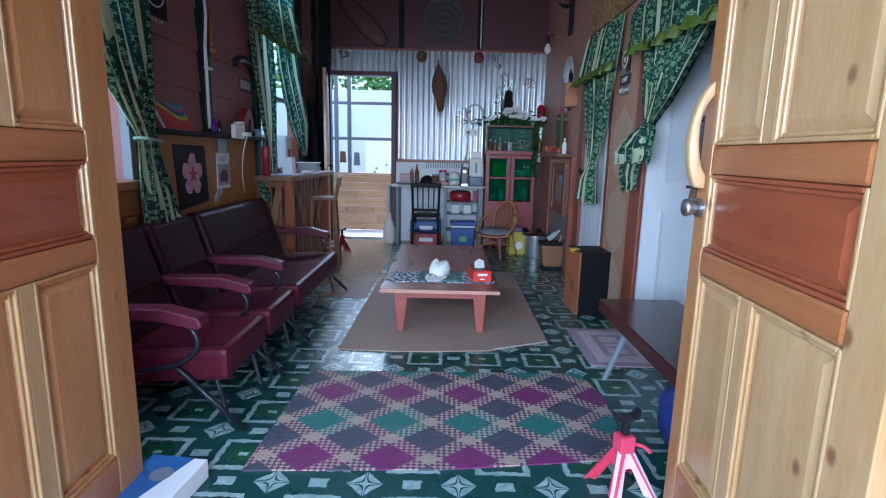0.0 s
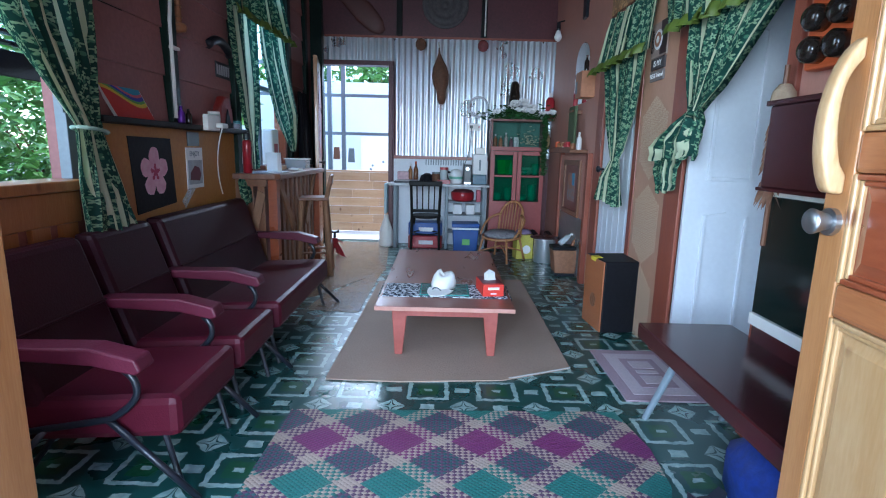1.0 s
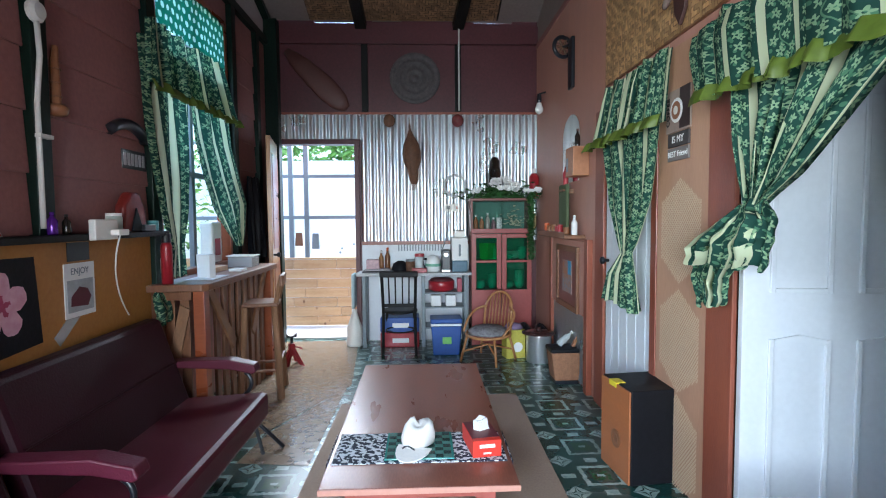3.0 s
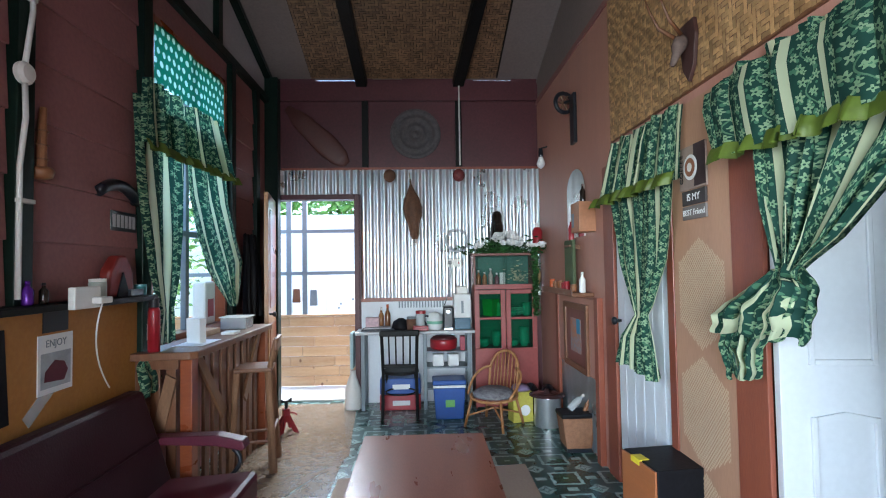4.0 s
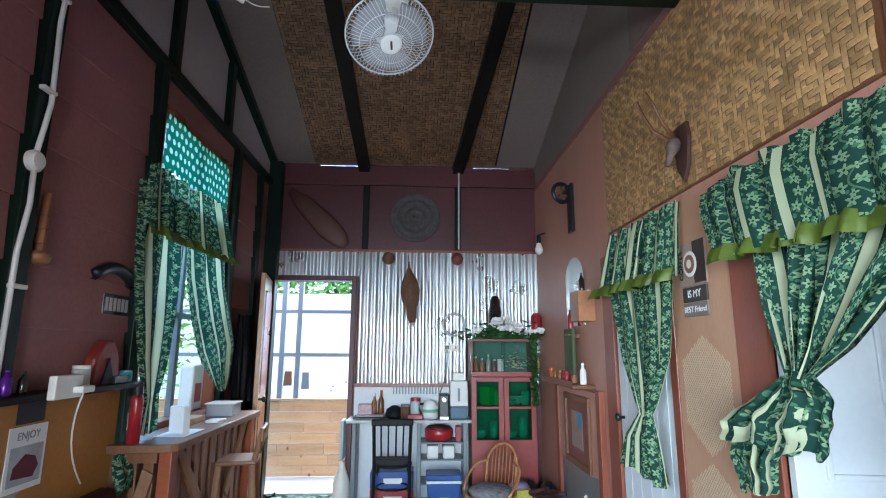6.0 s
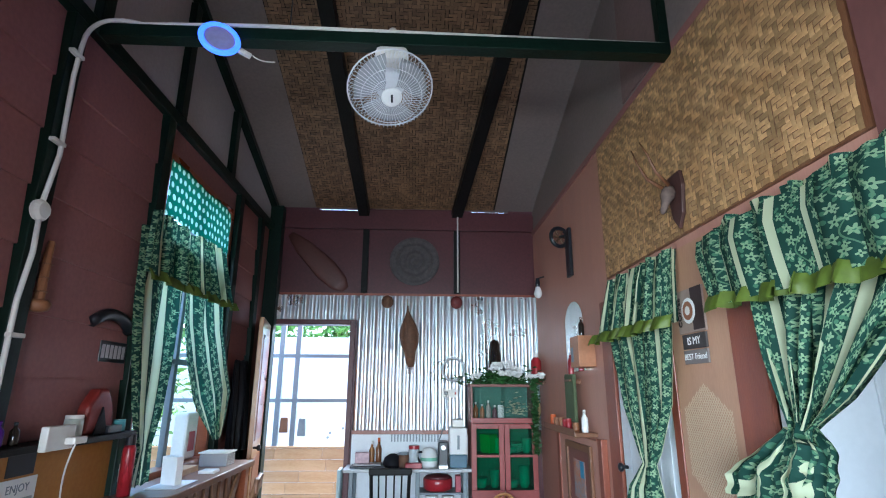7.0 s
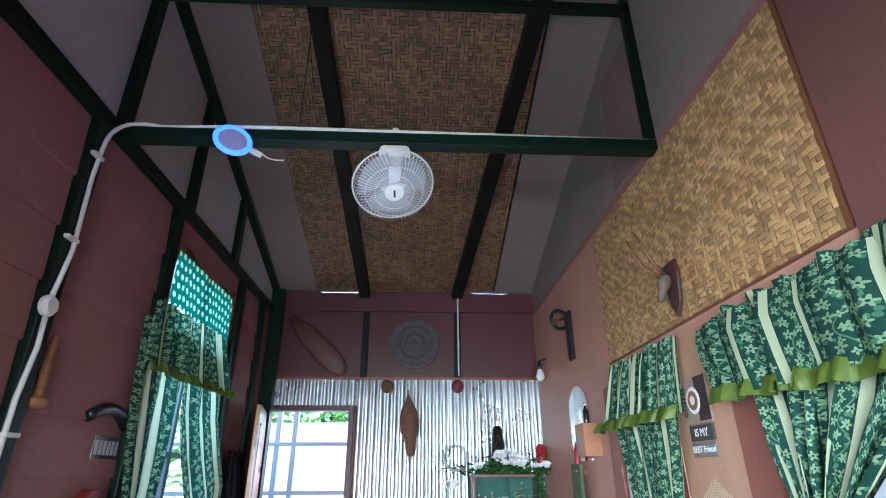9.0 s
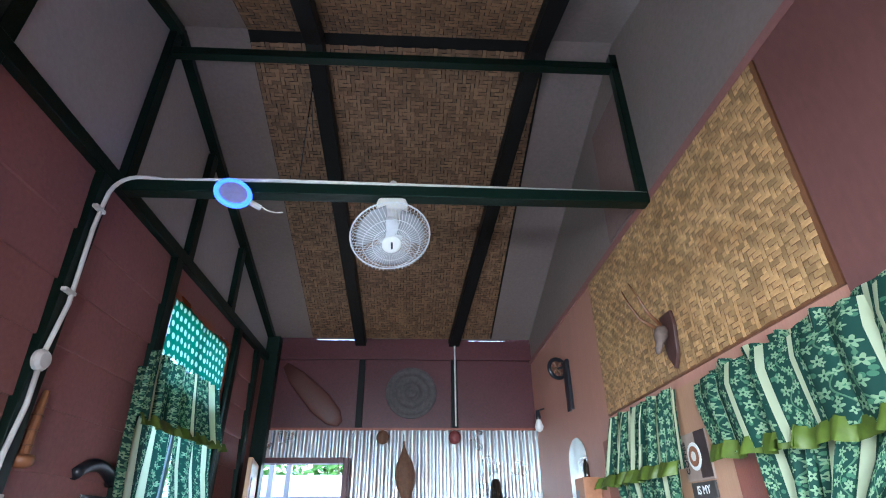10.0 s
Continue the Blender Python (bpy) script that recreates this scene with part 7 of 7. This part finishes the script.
st = solid("dark_statuette", turned(lathe(bmesh.new(), [(0.1, 0), (0.1, 0.06), (0.075, 0.14), (0.07, 0.3), (0.055, 0.36), (0.055, 0.42), (0.035, 0.46), (0, 0.47)], 16), Matrix.Translation((0.97, 7.1, 1.606))), DARKGLASS, "plain dark statuette behind the flowers", "statue", smooth=True)
solid("corner_bracket", B(1.35, 6.98, 1.605, R - 0.001, 7.14, 1.625, 0.003), WOOD, "small brown shelf in the corner", "bracket")
lan = thing("red_bottle", "clear red bottle with white stopper on a bracket", "bottle", pose(1.405, 7.06, 1.626))
part("body", lathe(bmesh.new(), [(0.05, 0), (0.055, 0.02), (0.055, 0.22), (0.03, 0.26)], 16), RED, lan, smooth=True)
part("stopper", lathe(bmesh.new(), [(0.022, 0.261), (0.025, 0.31), (0, 0.315)], 12), PAPER, lan)
hat = solid("straw_hat", turned(lathe(bmesh.new(), [(0.16, 0), (0.165, 0.005), (0.09, 0.02), (0.085, 0.07), (0.05, 0.1), (0, 0.105)], 22), up_x(1.35, 7.0, 1.36, 1) @ Matrix.Diagonal((1.2, 0.8, 0.6, 1))), STRAW, "pale straw hat hung on the cabinet side", "hat", smooth=True)

# ---- floor things at the back right ----
sp2 = thing("stock_pot", "tall polished steel pot with lid", "pot", pose(1.275, 6.24, 0))
part("body", lathe(bmesh.new(), [(0.115, 0), (0.12, 0.01), (0.12, 0.26), (0.125, 0.275)], 28), mat("brushed_pot_steel", (0.78, 0.79, 0.8), 0.36, metal=0.85, var=0.1, bump=0.01), sp2, smooth=True)
part("lid", lathe(bmesh.new(), [(0.165, 0.276), (0.165, 0.284), (0.08, 0.3), (0.02, 0.305), (0.02, 0.33), (0, 0.332)], 24), mat("dark_lid", (0.12, 0.06, 0.06), 0.25, metal=0.6, bump=0), sp2, smooth=True)
yb = thing("yellow_carton", "yellow printed carton beside the cabinet", "carton", pose(1.06, 6.42, 0, 0, 0, 12))
part("carton", B(-0.1, -0.07, 0, 0.1, 0.07, 0.28, 0.004), YELLOW, yb)
part("round_print", lathed([(0.05, 0), (0.05, 0.001), (0, 0.0011)], up_y(0.02, -0.0712, 0.11), 18), PAPER, yb)
solid("purple_cloth", turned(lathe(bmesh.new(), [(0.05, 0), (0.1, 0.01), (0.07, 0.05), (0, 0.06)], 12), Matrix.Translation((1.06, 6.43, 0.282))), mat("mauve_cloth", (0.25, 0.18, 0.3), 0.9, bump=0.3), "crumpled mauve cloth on the carton", "cloth", smooth=True)
for x, y in ((1.2, 6.62), (1.36, 6.55)):
    solid("black_pot", turned(lathe(bmesh.new(), [(0.07, 0), (0.09, 0.05), (0.085, 0.24), (0.03, 0.3), (0, 0.31)], 16), Matrix.Translation((x, y, 0))), BLACKMETAL, "black rounded pot on the floor", "pot", smooth=True)
wb = thing("wicker_bin", "brown wicker waste bin with a black liner", "bin", pose(1.35, 5.62, 0) @ Matrix.Diagonal((1.0, 1.0, 1.0, 1)))
part("basket", prism(bmesh.new(), [(-0.1, 0.03), (0.1, 0.03), (0.13, 0.27), (-0.13, 0.27)], "y", -0.1, 0.1, 0.012), mat("brown_wicker", (0.3, 0.14, 0.07), 0.6, second=(0.2, 0.085, 0.04), big=30, fine=120, bump=0.6), wb)
part("foot", B(-0.1, -0.095, 0, 0.1, 0.095, 0.03, 0.004), BLACKMETAL, wb)
part("liner", B(-0.135, -0.105, 0.262, 0.135, 0.105, 0.3, 0.012), BLACKCLOTH, wb)
bo2 = bottle("plastic_bottle", "empty clear plastic bottle lying in the bin", 1.3, 5.6, 0.31, 0.03, 0.17, CLEAR, CREAM)
bo2.matrix_world = pose(1.3, 5.6, 0.32, 0, 55, 20)
solid("wooden_bat", turned(B(-0.012, -0.02, 0, 0.012, 0.02, 0.22, 0.006), Matrix.Translation((1.42, 5.62, 0.28)) @ Matrix.Rotation(0.4, 4, "Y")), BAM, "short wooden stick in the bin", "stick")

# ---- east wall, far part ----
un = thing("wall_panelling", "brown timber panelling with a ledge", "wall panel", kind="structure")
part("board", B(R - 0.035, 5.3, 0.6, R, 6.36, 1.2, 0.004), PLY, un)
part("stile", B(R - 0.045, 5.24, 0, R, 5.32, 1.22, 0.004), REDWOOD, un)
part("stile", B(R - 0.045, 6.34, 0, R, 6.42, 1.22, 0.004), REDWOOD, un)
part("zinc", turned(corrugated(5.33, 6.33, 0.02, 0.6, 0), Matrix.Translation((R - 0.015, 0, 0)) @ Matrix.Rotation(math.pi / 2, 4, "Z") @ Matrix.Diagonal((1, 1, 1, 1))), ZINC, un, smooth=True)
led = thing("wall_shelf", "brown wooden wall shelf on the panelling", "shelf")
part("board", B(R - 0.17, 5.42, 1.22, R - 0.001, 6.36, 1.25, 0.004), WOOD, led)
part("lip", B(R - 0.175, 5.42, 1.225, R - 0.1705, 6.36, 1.275, 0.002), WOOD, led)
fr = thing("framed_picture", "brown framed picture with orange and blue motif", "picture", pose(0, 0, 0))
for q in ((5.46, 0.6, 6.1, 0.65), (5.46, 1.1, 6.1, 1.15), (5.46, 0.65, 5.51, 1.1), (6.05, 0.65, 6.1, 1.1)):
    part("frame", B(R - 0.06, q[0], q[1], R - 0.036, q[2], q[3], 0.004), WOOD, fr)
part("mount", B(R - 0.045, 5.51, 0.65, R - 0.037, 6.05, 1.1), CABSIDE, fr)
part("picture", B(R - 0.048, 5.64, 0.74, R - 0.0455, 5.92, 1.02), mat("orange_scene_print", (0.4, 0.16, 0.08), 0.5, second=(0.15, 0.28, 0.35), big=6, bump=0), fr)
part("sky_patch", B(R - 0.0495, 5.66, 0.9, R - 0.0485, 5.75, 1.02), mat("blue_print_patch", (0.06, 0.3, 0.5), 0.5, bump=0), fr)
mi = thing("arched_mirror", "arched frameless mirror on the plywood wall", "mirror")
pts = [(5.56, 1.7), (6.06, 1.7)] + [(5.81 + 0.25 * math.cos(a), 2.1 + 0.18 * math.sin(a)) for a in [i * math.pi / 12 for i in range(13)]]
part("glass", prism(bmesh.new(), pts, "x", R - 0.012, R - 0.006), MIRROR, mi)
bxs = thing("wall_box", "small orange wooden wall box", "wall box")
part("case", B(R - 0.13, 5.34, 1.72, R - 0.001, 5.55, 1.95, 0.004), mat("orange_pine", (0.45, 0.2, 0.1), 0.45), bxs)
part("photo", B(R - 0.132, 5.47, 1.76, R - 0.1305, 5.53, 1.87), GREYPAINT, bxs)
bottle("perfume_bottle", "small bottle on the wall box", R - 0.06, 5.46, 1.951, 0.022, 0.15, DARKGLASS, STEEL)
bottle("lotion_bottle", "white lotion bottle on the wall shelf", R - 0.08, 5.46, 1.251, 0.025, 0.16, PAPER, PAPER)
solid("green_cloth", B(R - 0.08, 5.7, 1.3, R - 0.05, 5.95, 1.68, 0.012), mat("dull_green_cloth", (0.09, 0.12, 0.06), 0.9, bump=0.3), "dull green cloth hung below the mirror", "cloth")
solid("green_cloth_bracket", B(R - 0.05, 5.75, 1.6, R - 0.001, 5.9, 1.63), WOOD, "small wooden hook board", "bracket")
for i, (y, mm, h) in enumerate(((6.3, ORANGE, 0.09), (6.18, BAM, 0.07), (6.02, BAM, 0.08), (5.9, RED, 0.07), (5.82, RED, 0.08), (5.62, BAM, 0.06))):
    jar("candle_jar", "small coloured candle jar on the wall shelf", R - 0.1, y, 1.251, 0.026, h, mm, mm)
bl = thing("wall_bulb", "white bulb in a black wall holder", "bulb", pose(R - 0.07, 6.78, 2.6))
part("holder", lathe(bmesh.new(), [(0.02, 0), (0.025, 0.02), (0.02, 0.09)], 12), BLACKMETAL, bl)
part("globe", lathe(bmesh.new(), [(0.01, -0.12), (0.035, -0.1), (0.045, -0.07), (0.025, -0.01), (0.02, 0)], 14), PAPER, bl, smooth=True)
part("arm", tube(bmesh.new(), [(0, 0, 0.09), (0.07, 0, 0.11)], 0.008, 6), BLACKMETAL, bl)
wh = thing("wheel_ornament", "dark spoked wheel on a wall bracket", "ornament")
WT = Matrix.Translation((1.4, 5.9, 2.885)) @ Matrix.Rotation(math.pi / 2, 4, "X") @ Matrix.Rotation(0.3, 4, "Y")
part("tyre", turned(tube(bmesh.new(), [(0.085 * math.cos(i * 0.314), 0.085 * math.sin(i * 0.314), 0) for i in range(20)], 0.018, 8, closed=True), WT), BLACKMETAL, wh, smooth=True)
for i in range(6):
    part("spoke", turned(tube(bmesh.new(), [(0, 0, 0), (0.08 * math.cos(i * 1.047), 0.08 * math.sin(i * 1.047), 0)], 0.01, 6), WT), BROWNWEAVE, wh)
part("bracket", B(R - 0.03, 5.74, 2.5, R - 0.001, 5.86, 2.93, 0.006), BLACKMETAL, wh)
part("axle", tube(bmesh.new(), [(1.4, 5.9, 2.885), (R - 0.02, 5.84, 2.885)], 0.012, 6), BLACKMETAL, wh)

# sign between the doors
sg = thing("coffee_sign", "coffee cup sign with a lettered board below", "sign")
part("board", B(R - 0.026, 3.78, 1.82, R - 0.015, 4.02, 2.03, 0.002), mat("pale_brown_board", (0.34, 0.25, 0.21), 0.6), sg)
part("dark_corner", B(R - 0.0275, 3.78, 1.83, R - 0.0262, 3.88, 2.03), mat("near_black_brown_print", (0.05, 0.03, 0.03), 0.6), sg)
part("cup", lathed([(0.062, 0), (0.06, 0.002), (0, 0.0022)], up_x(R - 0.028, 3.91, 1.925), 20), PAPER, sg)
part("coffee", lathed([(0.045, 0), (0.045, 0.001), (0, 0.0011)], up_x(R - 0.0305, 3.91, 1.925), 20), mat("coffee_brown_print", (0.3, 0.12, 0.06), 0.5, bump=0), sg)
part("foam", lathed([(0.022, 0), (0.022, 0.001), (0, 0.0011)], up_x(R - 0.032, 3.91, 1.925), 12), CREAM, sg)
part("plaque", B(R - 0.026, 3.79, 1.745, R - 0.015, 4.0, 1.815, 0.002), mat("dark_grey_plaque", (0.06, 0.05, 0.05), 0.6), sg)
words("lettering", "COFFEE", 0.042, EAST(3.995, 1.925, R - 0.0275) @ Matrix.Rotation(math.pi / 2, 4, "Z"), BLACKCLOTH, sg)
words("lettering", "IS MY", 0.05, EAST(3.895, 1.78, R - 0.027), PAPER, sg)
part("plaque", B(R - 0.026, 3.79, 1.675, R - 0.015, 4.0, 1.74, 0.002), mat("mid_grey_plaque", (0.2, 0.17, 0.16), 0.6), sg)
words("lettering", "BEST Friend", 0.04, EAST(3.895, 1.707, R - 0.027), PAPER, sg)
# antlers on a shield
an = thing("antler_mount", "bleached horned skull on a dark wooden shield", "ornament", pose(R - 0.02, 3.88, 2.5))
part("shield", turned(prism(bmesh.new(), [(-0.06, 0.12), (0.06, 0.12), (0.075, 0.04), (0.05, -0.1), (0.0, -0.17), (-0.05, -0.1), (-0.075, 0.04)], "x", -0.02, 0.0, 0.004), Matrix()), mat("dark_shield_wood", (0.07, 0.03, 0.025), 0.5), an)
part("skull", turned(lathe(bmesh.new(), [(0.008, -0.1), (0.016, -0.085), (0.02, -0.04), (0.036, 0.0), (0.034, 0.03), (0.024, 0.05), (0, 0.055)], 12), Matrix.Translation((-0.06, 0, 0.0)) @ Matrix.Rotation(0.35, 4, "Y")), mat("old_bone", (0.17, 0.115, 0.095), 0.7, var=0.5, big=25, bump=0.2), an, smooth=True)
for s in (-1, 1):
    part("antler", tube(bmesh.new(), [(-0.06, s * 0.025, 0.05), (-0.13, s * 0.05, 0.11), (-0.17, s * 0.06, 0.2), (-0.2, s * 0.05, 0.27)], 0.011, 6, 0.003), WOOD, an, smooth=True)

# tall red bottle on its bracket
solid("bottle_bracket", B(R - 0.1, 5.74, 1.62, R - 0.001, 5.88, 1.636, 0.003), WOOD, "small brown wooden wall bracket", "bracket")
bottle("tall_red_bottle", "tall clear red bottle on a wall bracket", R - 0.055, 5.81, 1.637, 0.024, 0.23, RED, PAPER)
solid("green_carton", B(0.86, 6.98, 0.939, 1.0, 7.1, 1.08, 0.004), mat("bright_green_card", (0.05, 0.4, 0.12), 0.5, bump=0), "bright green carton inside the cabinet", "carton")

# rack of dark rolls and the feather duster by the near end
rk = thing("bottle_rack", "orange-red wall rack holding dark round bottles", "rack")
part("board", B(R - 0.06, 2.1, 1.52, R - 0.001, 2.46, 1.86, 0.01), ORANGE, rk)
for i in range(3):
    for j in range(2):
        part("bottle_end", lathed([(0.045, 0), (0.045, 0.05), (0.03, 0.065), (0, 0.067)], up_x(R - 0.061, 2.38 - j * 0.12, 1.58 + i * 0.105), 16), DARKGLASS, rk, smooth=True)
du = thing("feather_duster", "brown feather duster hung beside the box", "duster", pose(R - 0.05, 2.56, 0.86))
FEATH = mat("brown_feather", (0.2, 0.085, 0.05), 0.8, second=(0.3, 0.17, 0.1), big=20, bump=0.1)
rg = random.Random(9)
bm = bmesh.new()
for i in range(150):
    z = rg.uniform(0.24, 0.58)
    a = rg.uniform(0, 6.283)
    d = Vector((math.cos(a) * 0.6, math.sin(a), 0))
    s = Vector((-d.y, d.x, 0)) * 0.008
    p = Vector((0, 0, z))
    ln = 0.04 + 0.035 * (1 - z)
    bm.faces.new([bm.verts.new(q) for q in (p - s, p + s, p + d * ln * 0.8 + s * 1.5 - Vector((0, 0, 0.06)), p + d * ln * 1.1 - Vector((0, 0, 0.1)), p + d * ln * 0.8 - s * 1.5 - Vector((0, 0, 0.06)))])
tagged(part("plume", bm, FEATH, du), kind="stuff")
part("handle", tube(bmesh.new(), [(0, 0, 0.0), (0, 0, 0.7)], 0.01, 7), WOOD, du)
part("tuft", lathe(bmesh.new(), [(0.02, 0.54), (0.045, 0.56), (0.04, 0.6), (0.02, 0.63)], 12), mat("pale_fur", (0.45, 0.33, 0.22), 0.9, fine=120, bump=0.6), du, smooth=True)

# ---- the single bamboo strips of the wall mat's near stretch ----
mat_thing = thing("bamboo_wall_mat", "golden plaited bamboo strips on the wall", "woven mat", MAT_M)
strip_mesh = {}
for x, y, along, k in floats(86, 39, 0.025):
    if near_strip(x, y):
        if (along, k) not in strip_mesh:
            me = bpy.data.meshes.new("strip")
            me.from_pydata(float_verts(0.025 * 0.52 * k, 0.025 * 0.43, along, 0.0018), [], float_faces(along))
            me.materials.append(BAMBOO_PIECE)
            strip_mesh[along, k] = me
        ob = new("strip", strip_mesh[along, k])
        ob.parent = mat_thing
        ob.location = (x, y, 0)
